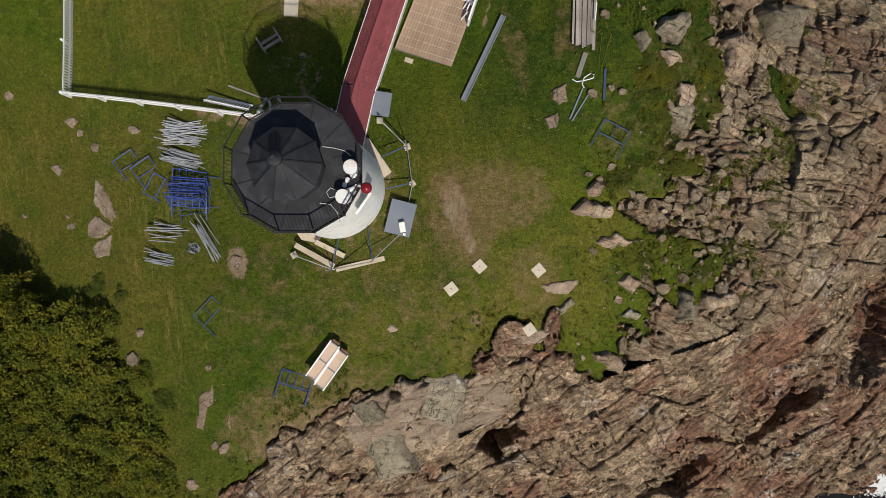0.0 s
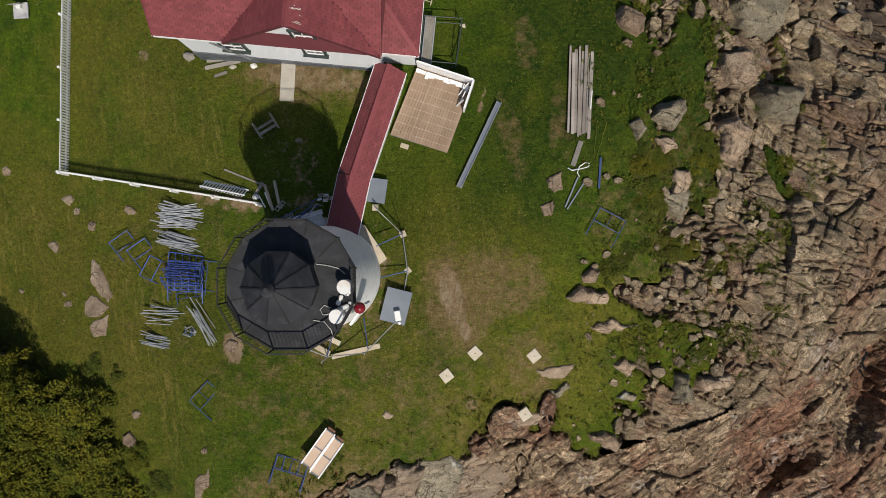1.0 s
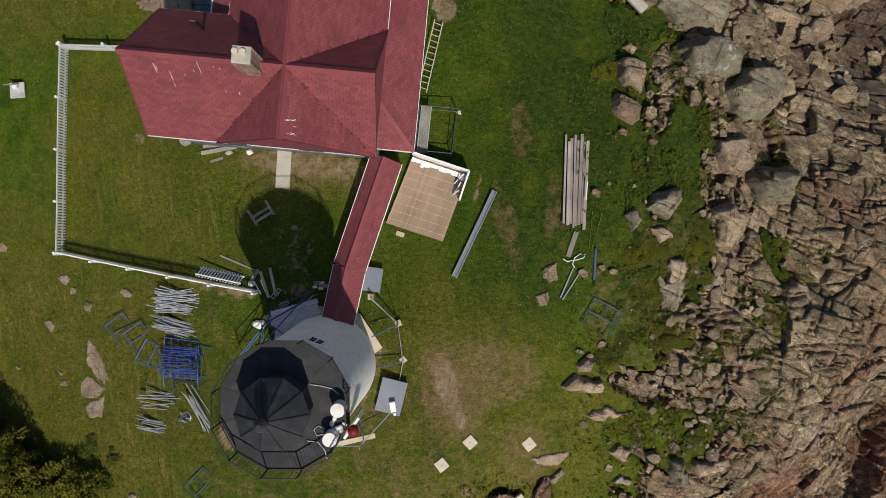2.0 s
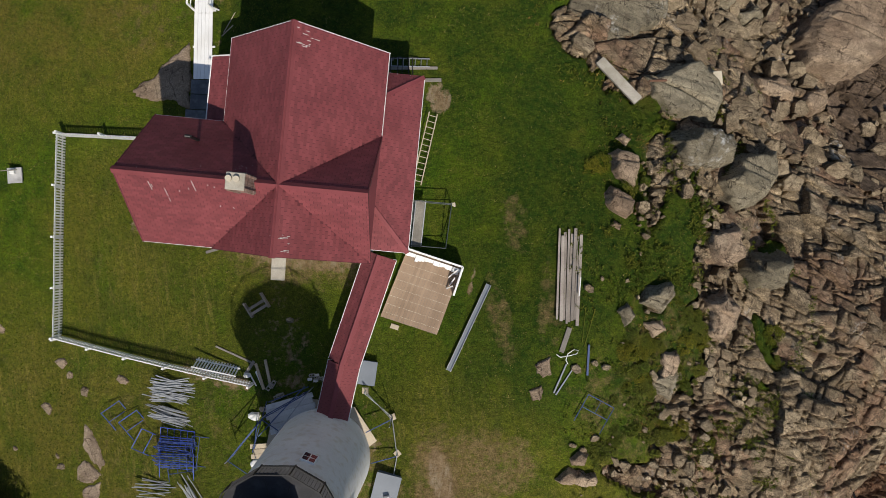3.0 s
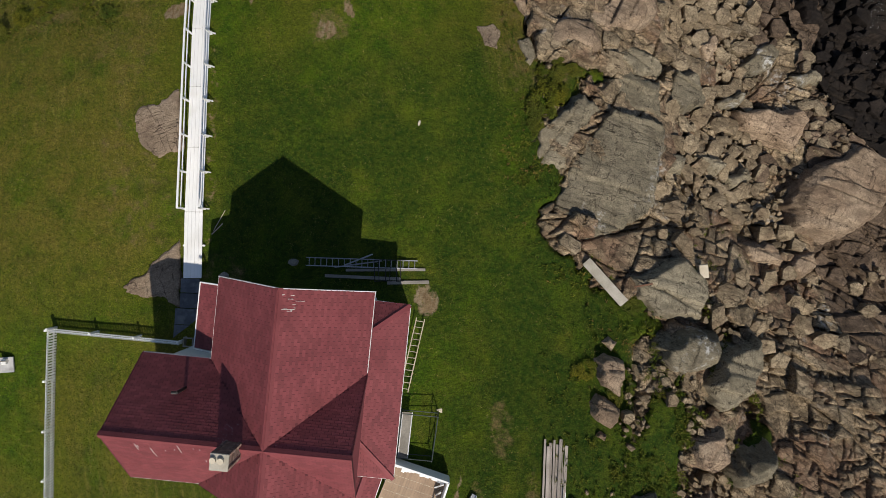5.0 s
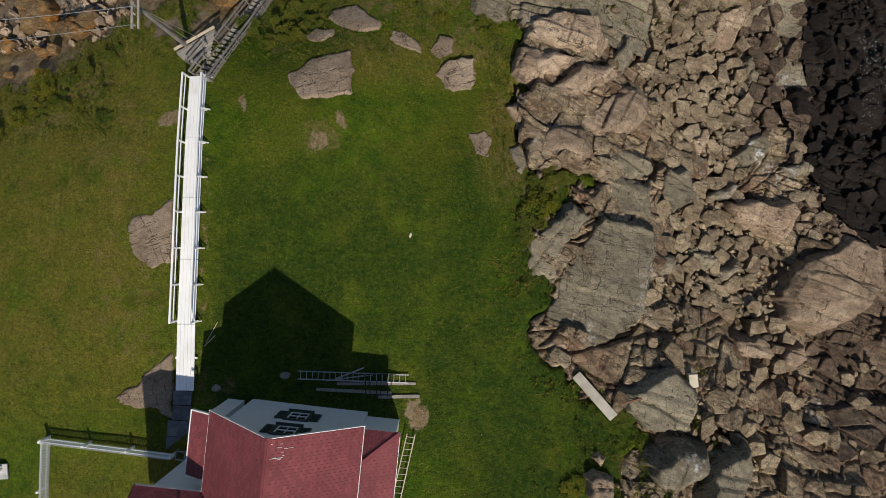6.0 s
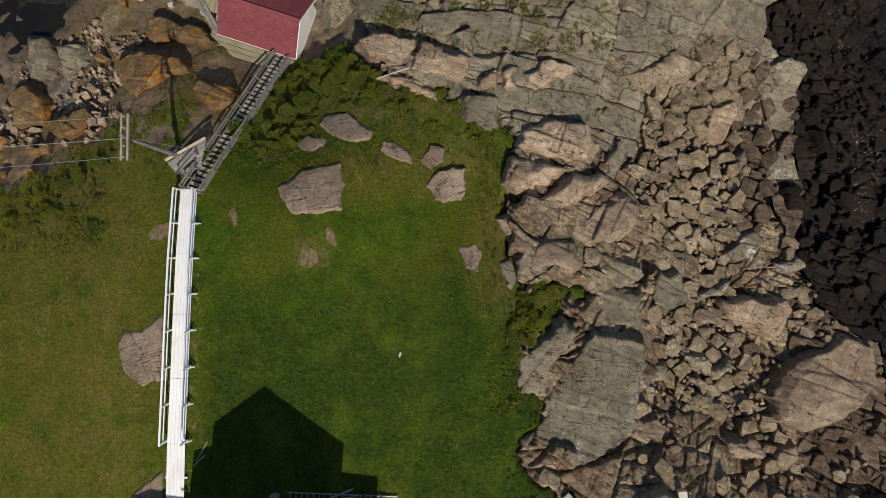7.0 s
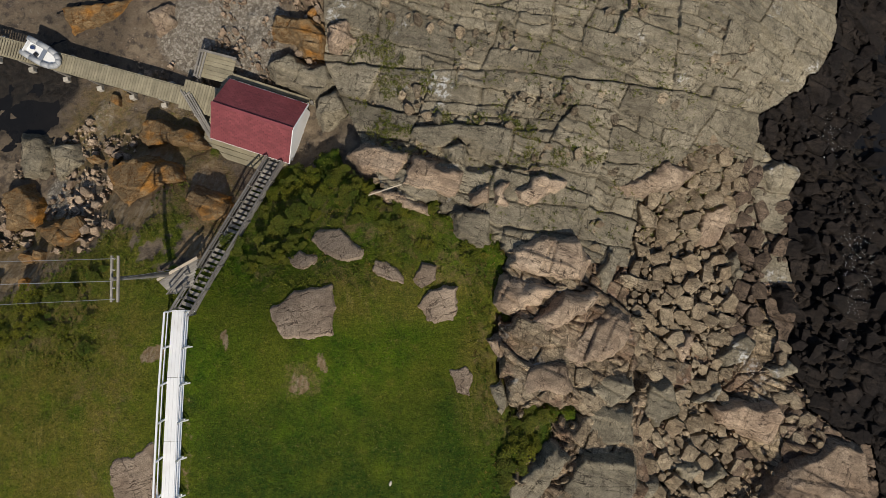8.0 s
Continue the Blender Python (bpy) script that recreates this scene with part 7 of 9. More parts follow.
def split_rock(outline, c, z, zmin, h, size, flat, rng, material):
    """One boulder over a plan outline: steep broken sides, a top of a few tilted planes, joints along and across the strata."""
    cell = min(0.085, max(0.035, size * 0.045))
    edge = [(p.x, p.y) for p in outline]
    xs, ys = [p[0] for p in edge], [p[1] for p in edge]
    gx_, gy_ = np.meshgrid(np.arange(min(xs) - 2 * cell, max(xs) + 2.5 * cell, cell), np.arange(min(ys) - 2 * cell, max(ys) + 2.5 * cell, cell))
    seed = rng.randrange(500)
    broken = min(0.55, 0.42 * size)
    wx = gx_ + broken * (cloud(gx_, gy_, 0.9, seed) - 0.5) + 0.4 * broken * (cloud(gx_, gy_, 0.3, seed + 1) - 0.5)
    wy = gy_ + broken * (cloud(gx_, gy_, 0.9, seed + 2) - 0.5) + 0.4 * broken * (cloud(gx_, gy_, 0.3, seed + 3) - 0.5)
    d = inside(wx, wy, edge)
    dx, dy = (gx_ - c.x) / size, (gy_ - c.y) / size
    bearing = np.arctan2(dy, dx)
    top = np.full(gx_.shape, h * 1.05)
    for k in range(2 if flat else 5):
        a, steep = rng.uniform(0, math.tau), h * rng.uniform(0.1, 0.65)
        top = np.minimum(top, h * rng.uniform(0.95, 1.15) - steep * (dx * math.cos(a) + dy * math.sin(a) - rng.uniform(0.0, 0.35)))
    strata = 33 if c.y < -4 else -17
    seams = 0 if size < 0.5 else int(1.5 + 1.6 * size)
    for k in range(seams):
        a = radians(strata + rng.gauss(0, 7) + (78 if k % 3 == 2 else 0))
        off = rng.uniform(-0.75, 0.75)
        dist = ((dy - off * math.cos(a)) * math.cos(a) - (dx + off * math.sin(a)) * math.sin(a)) * size + 0.16 * (cloud(gx_, gy_, 0.8, seed + 5 + k) - 0.5)
        top = top + h * rng.uniform(-0.10, 0.10) * np.tanh(dist / 0.05) - rng.choice((0.05, 0.10, 0.2)) * min(1.0, h) * np.exp(-(dist / 0.045) ** 2)
    side = -0.12 + d * (1.6 + 2.6 * (0.5 + 0.5 * np.sin(bearing * 2 + seed)) + 1.5 * cloud(gx_, gy_, 0.6, seed + 4))
    shoulder = h * 0.62 + d * 0.55 * (0.6 + h)
    rise = np.minimum(np.minimum(top, shoulder), side)
    rise = rise + (0.3 if flat else 0.42) * min(1.0, 0.35 + 0.5 * h) * facets(gx_, gy_, strata, seed) * np.clip(d / 0.25 + 0.3, 0, 1)
    ground_z = lie(gx_, gy_)
    base = ground_z if flat else 0.45 * z + 0.55 * ground_z
    gz_ = np.where(d < -1.2 * cell, ground_z - 0.5, base + rise)
    rows, cols = gx_.shape
    ids = np.arange(rows * cols).reshape(rows, cols)
    quad = np.stack([ids[:-1, :-1], ids[:-1, 1:], ids[1:, 1:], ids[1:, :-1]], -1).reshape(-1, 4)
    quad = quad[(d.ravel()[quad] > -2.2 * cell).any(1)]
    keep_, inv = np.unique(quad.ravel(), return_inverse=True)
    pts = np.stack([gx_.ravel() - c.x, gy_.ravel() - c.y, gz_.ravel() - z], -1)[keep_]
    me_ = bpy.data.meshes.new("boulder")
    me_.vertices.add(len(pts))
    me_.vertices.foreach_set("co", pts.ravel())
    me_.loops.add(quad.size)
    me_.loops.foreach_set("vertex_index", inv.ravel().astype(np.int32))
    me_.polygons.add(len(quad))
    me_.polygons.foreach_set("loop_start", np.arange(0, quad.size, 4).astype(np.int32))
    me_.polygons.foreach_set("loop_total", np.full(len(quad), 4, np.int32))
    me_.update(calc_edges=True)
    me_.materials.append(material)
    return me_


def rock(material, h, *xy):
    outline = anticlockwise([Vector((xy[i], xy[i + 1])) for i in range(0, len(xy), 2)])
    c = sum(outline, Vector((0, 0))) / len(outline)
    z = float(lie(c.x, c.y))
    zmin = min(float(lie(p.x, p.y)) for p in outline)
    turf = inside(np.array([c.x]), np.array([c.y]), LAWN_EDGE)[0]
    if turf > 0.4 and c.x > 6:
        h = h * 0.75
    elif turf > 0.4:
        h, material = max(0.08, h * 0.38), ROCK_PALE
    rng = random.Random(int(c.x * 131 + c.y * 17))
    size = max((p - c).length for p in outline)
    flat = h <= 0.3 and turf > 0.4
    o = Vector((c.x, c.y, z))
    me_ = split_rock(outline, c, z, zmin, h, size, flat, rng, material)
    ob = new("boulder" if h > 0.3 else "flat_stone", me_)
    ob.location = o
    word = "large" if size > 1.6 else "small" if size < 0.6 else "weathered"
    where = "bedded in the turf" if turf > 0 else "lying among the shore rocks"
    tagged(ob, "%s %s %s %s" % (word, TONES[material.name], "angular boulder" if h > 0.3 else "flat stone", where), "rock")
    ROCKS.append((outline, c, size))
    return ob


rock(ROCK_GREY, 0.50, -7.3, 39.9, -5.9, 41.1, -3.7, 41.5, -3.4, 40.3, -3.2, 38.5, -6.2, 38.3)
rock(ROCK_TAN, 0.90, 1.3, 40.3, 1.9, 41.2, 3.4, 41.4, 3.7, 40.1, 3.3, 39.1, 1.8, 39.3)
rock(ROCK_TAN, 0.80, 0.9, 41.7, 1.4, 42.8, 2.4, 42.5, 2.3, 41.6, 1.4, 41.2)
rock(ROCK_GREY, 0.60, -1.5, 42.2, -1.2, 42.9, -0.4, 42.7, 0.5, 41.9, 0.5, 41.4, -0.4, 41.6)
rock(ROCK_GREY, 0.70, -5.5, 43.8, -5.0, 44.6, -3.6, 44.7, -1.9, 43.5, -2.0, 42.7, -3.0, 42.5, -4.4, 43.1)
rock(ROCK_GREY, 0.50, -6.8, 42.8, -6.0, 43.4, -4.8, 43.1, -4.7, 42.5, -5.6, 42.1)
rock(ROCK_TAN, 1.30, 6.1, 42.3, 6.6, 43.9, 8.6, 44.4, 11.1, 44.2, 11.7, 43.0, 11.2, 41.6, 9.9, 41.5)
rock(ROCK_TAN, 1.10, 6.0, 42.1, 9.9, 41.4, 9.4, 40.8, 6.7, 39.4, 5.6, 40.3)
rock(ROCK_TAN, 1.20, 6.7, 38.8, 9.9, 41.1, 11.8, 41.2, 12.4, 40.7, 11.3, 39.6, 8.4, 38.3, 7.1, 38.3)
rock(ROCK_TAN, 1.30, 8.9, 37.6, 9.8, 38.1, 12.9, 40.2, 14.5, 39.5, 14.4, 38.1, 13.0, 36.9, 10.4, 36.1)
rock(ROCK_TAN, 1.00, 6.9, 35.7, 7.3, 36.9, 8.3, 37.5, 10.0, 36.8, 10.3, 35.5, 9.7, 34.8, 8.4, 35.3, 7.4, 35.1)
rock(ROCK_GREY, 0.90, 10.8, 35.4, 12.0, 36.4, 14.5, 35.8, 14.6, 35.0, 12.7, 33.8, 11.4, 34.7)
rock(ROCK_GREY, 0.60, 12.0, 42.2, 13.7, 43.7, 13.9, 42.6, 12.9, 40.5, 12.3, 40.9)
rock(ROCK_TAN, 0.20, 3.1, 36.6, 4.1, 36.9, 4.6, 36.2, 4.3, 35.0, 3.6, 35.3)
rock(ROCK_TAN, 0.40, 5.2, 38.2, 6.1, 38.5, 6.4, 37.4, 5.9, 37.0)
rock(ROCK_GREY, 0.30, 5.5, 35.6, 6.2, 36.0, 6.5, 35.0, 6.0, 34.1)
rock(ROCK_TAN, 1.10, -3.6, 49.4, -2.2, 50.4, 0.7, 49.4, -0.2, 47.3, -2.4, 48.4)
rock(ROCK_TAN, 1.00, 0.8, 49.4, 3.9, 48.2, 3.5, 46.6, 2.2, 46.8, 0.0, 47.3)
rock(ROCK_TAN, 0.60, -2.0, 47.0, -0.6, 47.1, 1.8, 46.1, 2.0, 45.3, 0.5, 45.9)
rock(ROCK_TAN, 0.90, 4.2, 47.0, 5.6, 47.7, 5.5, 46.1, 4.4, 46.2)
rock(ROCK_TAN, 0.90, 5.8, 47.3, 6.8, 48.0, 6.6, 46.0, 5.6, 46.1)
rock(ROCK_GREY, 0.80, 3.2, 45.8, 5.6, 45.8, 5.7, 43.9, 4.6, 43.3, 3.1, 44.6)
rock(ROCK_TAN, 0.90, 6.9, 47.3, 8.7, 48.2, 10.3, 47.8, 10.1, 47.2, 7.6, 46.0, 7.1, 46.7)
rock(ROCK_GREY, 0.90, 2.5, 49.8, 3.9, 50.1, 4.4, 49.4, 3.9, 48.7, 3.0, 48.9)
rock(ROCK_GREY, 0.80, 1.6, 51.8, 2.3, 52.3, 2.8, 51.8, 2.3, 51.0)
rock(ROCK_TAN, 1.00, 13.4, 47.5, 16.7, 49.4, 19.3, 48.9, 18.3, 47.6, 15.1, 46.9)
rock(ROCK_OCHRE, 1.60, -9.2, 57.8, -9.0, 59.4, -6.4, 59.1, -5.2, 57.9, -5.4, 56.1, -7.0, 56.6, -7.8, 57.4)
rock(ROCK_TAN, 1.20, -5.3, 58.4, -3.9, 58.6, -3.1, 57.2, -4.3, 56.2, -5.3, 56.7)
rock(ROCK_GREY, 1.40, -9.5, 56.0, -7.9, 56.7, -6.8, 56.0, -5.0, 55.9, -4.6, 54.6, -5.8, 53.4, -7.5, 54.1, -9.1, 54.9)
rock(ROCK_GREY, 1.20, -5.9, 53.6, -4.2, 54.2, -3.9, 52.4, -5.4, 51.5, -6.1, 52.7)
rock(ROCK_OCHRE, 1.00, -24.6, 60.3, -19.7, 61.1, -21.1, 59.6, -23.8, 58.5)
rock(ROCK_OCHRE, 1.00, -18.4, 51.0, -17.6, 52.3, -14.3, 51.6, -13.1, 50.1, -14.3, 49.9, -16.2, 50.6, -17.7, 50.1)
rock(ROCK_OCHRE, 1.00, -19.9, 48.6, -17.8, 49.6, -14.9, 48.9, -14.0, 47.7, -15.8, 47.3, -17.7, 45.8, -19.0, 47.0)
rock(ROCK_OCHRE, 1.00, -13.9, 46.5, -13.3, 47.5, -11.3, 46.8, -11.0, 45.4, -12.4, 44.8)
rock(ROCK_OCHRE, 1.00, -28.0, 47.1, -26.5, 47.7, -24.6, 46.1, -24.4, 44.4, -27.2, 44.3)
rock(ROCK_GREY, 0.90, -27.5, 51.6, -25.6, 51.2, -24.7, 49.5, -25.2, 47.9, -26.9, 48.3)
rock(ROCK_GREY, 0.80, -25.1, 50.4, -23.2, 50.8, -22.4, 49.3, -24.1, 47.9)
rock(ROCK_OCHRE, 0.80, -24.5, 44.8, -22.7, 45.3, -21.0, 44.0, -22.0, 43.1, -23.5, 43.6)
rock(ROCK_TAN, 0.80, -18.6, 60.0, -16.7, 60.8, -16.4, 59.2, -17.6, 58.2)
rock(ROCK_GREY, 1.00, 18.9, 33.7, 21.1, 34.9, 21.7, 34.6, 20.9, 33.4, 19.5, 33.2)
rock(ROCK_TAN, 1.30, 20.5, 33.4, 25.5, 33.6, 25.8, 32.6, 24.8, 30.6, 23.6, 30.8, 20.9, 31.9)
rock(ROCK_TAN, 1.20, 23.8, 27.1, 24.9, 28.9, 28.9, 31.2, 31.3, 30.4, 31.6, 27.6, 28.9, 25.2, 26.8, 24.5, 24.1, 25.1)
rock(ROCK_GREY, 1.00, 20.9, 36.4, 23.1, 38.1, 24.2, 37.6, 23.5, 36.2, 21.9, 35.5)
rock(ROCK_TAN, 0.90, 20.0, 43.9, 20.4, 46.5, 22.0, 46.8, 22.5, 45.7, 21.5, 43.8)
rock(ROCK_GREY, 1.10, 24.0, 49.3, 25.2, 50.1, 27.2, 49.2, 26.6, 47.5, 24.9, 47.6)
rock(ROCK_GREY, 0.80, 24.5, 35.7, 26.2, 36.3, 27.0, 35.5, 25.4, 34.7)
rock(ROCK_DARK, 1.00, 27.3, 45.0, 28.6, 45.2, 29.0, 43.5, 27.7, 43.3)
rock(ROCK_DARK, 1.00, 25.3, 41.1, 26.8, 41.3, 27.2, 39.4, 25.5, 39.1)
rock(ROCK_GREY, 0.80, 14.7, 29.9, 16.0, 29.7, 15.8, 28.6, 14.7, 28.5)
rock(ROCK_GREY, 0.90, 17.2, 29.8, 19.0, 30.0, 19.7, 29.5, 18.6, 28.5)
rock(ROCK_GREY, 0.90, 19.4, 28.6, 21.4, 29.6, 21.9, 28.7, 20.3, 27.8)
rock(ROCK_GREY, 1.00, 15.4, 35.4, 17.4, 35.3, 18.0, 33.3, 16.2, 32.3, 15.2, 33.3)
rock(ROCK_TAN, 0.90, 20.4, 24.4, 22.3, 24.6, 23.4, 23.8, 23.5, 22.8, 20.8, 23.2)
rock(ROCK_TAN, 0.90, 24.0, 23.6, 25.6, 23.9, 26.0, 22.6, 24.7, 22.0, 23.9, 22.6)
rock(ROCK_GREY, 0.80, 21.9, 43.1, 22.9, 43.7, 23.6, 42.1, 22.6, 41.1)
rock(ROCK_TAN, 0.90, 17.7, 37.4, 19.1, 38.2, 19.6, 37.5, 18.4, 35.9)
rock(ROCK_GREY, 0.70, 6.2, 28.4, 6.7, 30.5, 8.9, 32.6, 10.2, 31.9, 8.5, 30.1, 8.0, 28.3)
rock(ROCK_GREY, 0.90, 7.1, 26.1, 8.1, 28.5, 10.6, 31.9, 14.1, 31.4, 14.1, 30.1, 13.3, 26.3, 11.8, 25.4, 9.1, 23.9)
rock(ROCK_GREY, 0.60, 9.0, 32.7, 11.9, 34.6, 14.4, 33.9, 14.3, 31.7, 10.6, 32.1)
rock(ROCK_TAN, 1.20, 9.0, 18.3, 9.6, 18.7, 10.7, 18.0, 10.9, 17.0, 10.4, 16.2, 9.3, 16.9)
rock(ROCK_TAN, 1.00, 8.7, 16.2, 9.2, 16.6, 10.4, 15.8, 10.3, 15.1, 9.8, 14.7, 8.8, 15.5)
rock(ROCK_TAN, 0.50, 9.0, 14.5, 9.3, 14.8, 9.7, 14.6, 9.6, 14.2)
rock(ROCK_TAN, 0.60, 9.6, 19.1, 10.0, 19.4, 10.5, 19.1, 10.1, 18.6)
rock(ROCK_GREY, 1.00, 10.6, 11.5, 12.1, 11.7, 12.3, 10.9, 11.7, 10.1, 10.3, 10.7)
rock(ROCK_GREY, 0.70, 9.1, 10.4, 9.8, 10.7, 10.2, 10.1, 9.5, 9.4)
rock(ROCK_TAN, 0.60, 10.4, 9.8, 11.6, 9.8, 12.0, 9.2, 11.0, 9.0)
rock(ROCK_GREY, 0.70, 10.9, 6.8, 12.3, 7.5, 12.7, 7.0, 12.1, 5.7, 11.3, 6.2)
rock(ROCK_GREY, 0.40, 5.3, 7.8, 6.1, 8.1, 6.0, 7.1, 5.3, 7.2)
rock(ROCK_GREY, 0.30, 4.9, 6.3, 5.7, 6.5, 5.5, 5.8)
rock(ROCK_GREY, 1.30, 12.3, 18.9, 13.7, 19.8, 16.1, 19.5, 16.0, 18.0, 13.8, 17.3, 12.6, 18.0)
rock(ROCK_GREY, 1.50, 16.1, 18.4, 19.5, 19.0, 19.5, 17.2, 18.3, 15.9, 16.0, 15.1, 14.5, 17.0)
rock(ROCK_GREY, 1.40, 16.5, 13.0, 19.7, 13.2, 19.6, 11.4, 17.1, 11.2, 16.3, 12.0)
rock(ROCK_TAN, 1.00, 14.2, 14.2, 16.2, 14.5, 16.5, 13.0, 15.4, 12.3, 14.2, 12.9)
rock(ROCK_TAN, 1.00, 14.1, 10.8, 15.4, 11.3, 16.2, 10.1, 15.2, 8.4, 14.2, 8.8)
rock(ROCK_GREY, 1.10, 10.8, 22.5, 14.5, 23.6, 15.9, 22.1, 15.3, 20.1, 12.6, 20.3)
rock(ROCK_GREY, 0.16, -18.2, 3.4, -17.2, 1.9, -17.7, 1.3, -18.7, 2.2, -18.9, 3.8)
rock(ROCK_TAN, 0.20, -19.3, 1.1, -18.8, 2.0, -17.6, 1.2, -18.2, 0.6, -19.1, 0.5)
rock(ROCK_GREY, 0.22, -18.9, 0.3, -17.4, 0.7, -17.6, -0.4, -18.5, -0.5)
rock(ROCK_GREY, 0.15, -12.9, -9.3, -12.5, -7.6, -11.7, -6.8, -11.8, -8.0, -12.4, -9.5)
rock(ROCK_GREY, 0.12, -11.1, -9.0, -10.7, -8.0, -10.9, -9.3)
rock(ROCK_GREY, 0.30, -20.9, 7.0, -20.6, 7.2, -20.2, 7.3, -19.9, 7.0, -20.2, 6.6, -20.5, 6.7)
rock(ROCK_GREY, 0.30, -19.6, 6.1, -20.0, 6.1, -20.1, 6.4, -19.9, 6.6, -19.6, 6.5, -19.5, 6.2)
rock(ROCK_GREY, 0.30, -18.5, 5.5, -18.6, 5.2, -19.0, 5.3, -19.1, 5.6, -18.9, 5.8, -18.5, 5.7)
rock(ROCK_TAN, 0.25, -16.6, 6.6, -16.2, 6.5, -15.9, 6.3, -16.1, 6.0, -16.5, 6.0, -16.8, 6.3)
rock(ROCK_GREY, 0.30, -21.1, 4.0, -21.5, 4.2, -21.8, 4.5, -21.5, 4.7, -21.1, 4.7, -20.9, 4.4)
rock(ROCK_TAN, 0.20, -23.9, 1.8, -23.9, 2.0, -23.7, 2.0, -23.4, 1.9, -23.5, 1.7, -23.7, 1.7)
rock(ROCK_TAN, 0.25, -20.0, 1.4, -20.0, 1.1, -20.3, 1.0, -20.7, 1.1, -20.6, 1.4, -20.3, 1.5)
rock(ROCK_GREY, 0.30, -15.5, -4.2, -15.6, -4.5, -15.9, -4.7, -16.2, -4.5, -16.1, -4.2, -15.8, -4.1)
rock(ROCK_TAN, 0.40, -16.3, -6.2, -16.8, -6.1, -16.7, -5.6, -16.2, -5.3, -15.8, -5.7, -15.8, -6.1)
rock(ROCK_TAN, 0.35, -11.5, -10.6, -11.6, -10.2, -11.3, -9.9, -10.9, -9.9, -10.9, -10.2, -11.1, -10.6)
rock(ROCK_GREY, 0.40, -12.9, -12.6, -13.3, -12.7, -13.6, -12.4, -13.4, -12.0, -13.0, -11.9, -12.7, -12.2)
rock(ROCK_GREY, 0.15, -11.7, -6.0, -11.8, -6.2, -12.1, -6.2, -12.2, -5.9, -12.0, -5.8, -11.8, -5.8)
rock(ROCK_TAN, 0.15, -2.6, -4.2, -2.8, -3.9, -2.6, -3.6, -2.4, -3.7, -2.1, -3.9, -2.3, -4.1)
rock(ROCK_GREY, 0.20, -25.0, 8.6, -24.9, 8.9, -24.5, 9.0, -24.2, 8.7, -24.3, 8.4, -24.8, 8.4)
rock(ROCK_GREY, 0.25, -11.5, -10.1, -11.6, -10.3, -11.9, -10.4, -12.0, -10.1, -11.8, -9.8, -11.6, -9.8)
rock(ROCK_TAN, 0.06, -10.5, -0.3, -10.1, -0.4, -10.1, -0.9, -10.4, -1.1, -10.7, -0.9, -10.8, -0.5)
rock(ROCK_TAN, 0.15, -20.7, 2.0, -20.5, 1.9, -20.4, 1.8, -20.5, 1.6, -20.7, 1.7, -20.8, 1.8)
rock(ROCK_TAN, 0.80, 6.2, 1.9, 7.0, 2.6, 8.4, 2.2, 8.3, 1.5, 6.5, 1.6)
rock(ROCK_TAN, 0.70, 7.0, 3.0, 7.5, 3.4, 8.1, 3.2, 7.8, 2.6, 7.1, 2.6)
rock(ROCK_GREY, 0.90, 12.1, -2.1, 13.1, -2.0, 13.4, -3.8, 12.3, -3.8)
rock(ROCK_TAN, 0.80, 13.3, -2.3, 15.4, -2.2, 15.2, -3.1, 13.5, -3.5)
rock(ROCK_TAN, 0.60, 8.8, -1.7, 9.4, -1.2, 10.2, -1.7, 9.8, -2.3)
rock(ROCK_GREY, 0.50, 9.1, -3.5, 9.6, -3.0, 10.4, -3.3, 10.2, -3.8)
rock(ROCK_TAN, 0.60, 7.7, -5.4, 8.8, -5.2, 9.9, -6.3, 9.6, -6.8, 8.1, -5.9)
rock(ROCK_GREY, 0.50, -1.1, -6.6, 0.7, -6.3, 1.4, -7.4, 0.5, -9.7, -1.3, -8.7)
rock(ROCK_GREY, 0.50, -4.7, -9.2, -2.4, -8.8, -1.3, -12.2, -3.2, -12.7)
rock(ROCK_GREY, 0.40, -4.9, -7.8, -3.5, -7.3, -2.6, -8.6, -4.1, -9.0)
rock(ROCK_TAN, 0.40, 4.8, -1.7, 6.9, -1.4, 6.4, -2.2, 5.2, -2.1)
rock(ROCK_GREY, 0.50, 5.7, -3.0, 6.5, -2.4, 6.8, -2.8, 6.0, -3.4)
rock(ROCK_GREY, 0.50, 3.8, -4.4, 4.6, -4.0, 5.7, -4.3, 5.0, -5.0, 4.1, -4.9)
rock(ROCK_TAN, 0.50, 7.4, 0.3, 8.4, 0.7, 10.0, 0.5, 8.6, 0.0)
rock(ROCK_TAN, 0.70, 11.4, 8.3, 12.6, 8.4, 12.9, 7.7, 11.9, 6.5, 11.4, 7.0)
rock(ROCK_GREY, 0.40, 5.2, 7.7, 6.0, 7.9, 6.0, 7.2, 5.6, 7.0)
rock(ROCK_GREY, 0.35, 4.9, 6.3, 5.6, 6.7, 5.6, 5.9, 5.1, 5.8)


rock(ROCK_SCREE, 0.30, -15.8, 31.1, -15.5, 31.7, -14.1, 32.0, -13.2, 32.7, -12.8, 29.2, -14.1, 28.7, -15.1, 29.3)
rock(ROCK_SCREE, 0.30, -16.2, 21.5, -15.2, 22.3, -14.3, 23.1, -12.9, 24.5, -12.7, 20.7, -14.2, 21.2, -15.4, 21.1)


def in_rocks(p):
    for outline, c, size in ROCKS:
        if (p - c).length < size * 1.05 and inside(np.array([p.x]), np.array([p.y]), outline)[0] > -0.05:
            return True
    return False


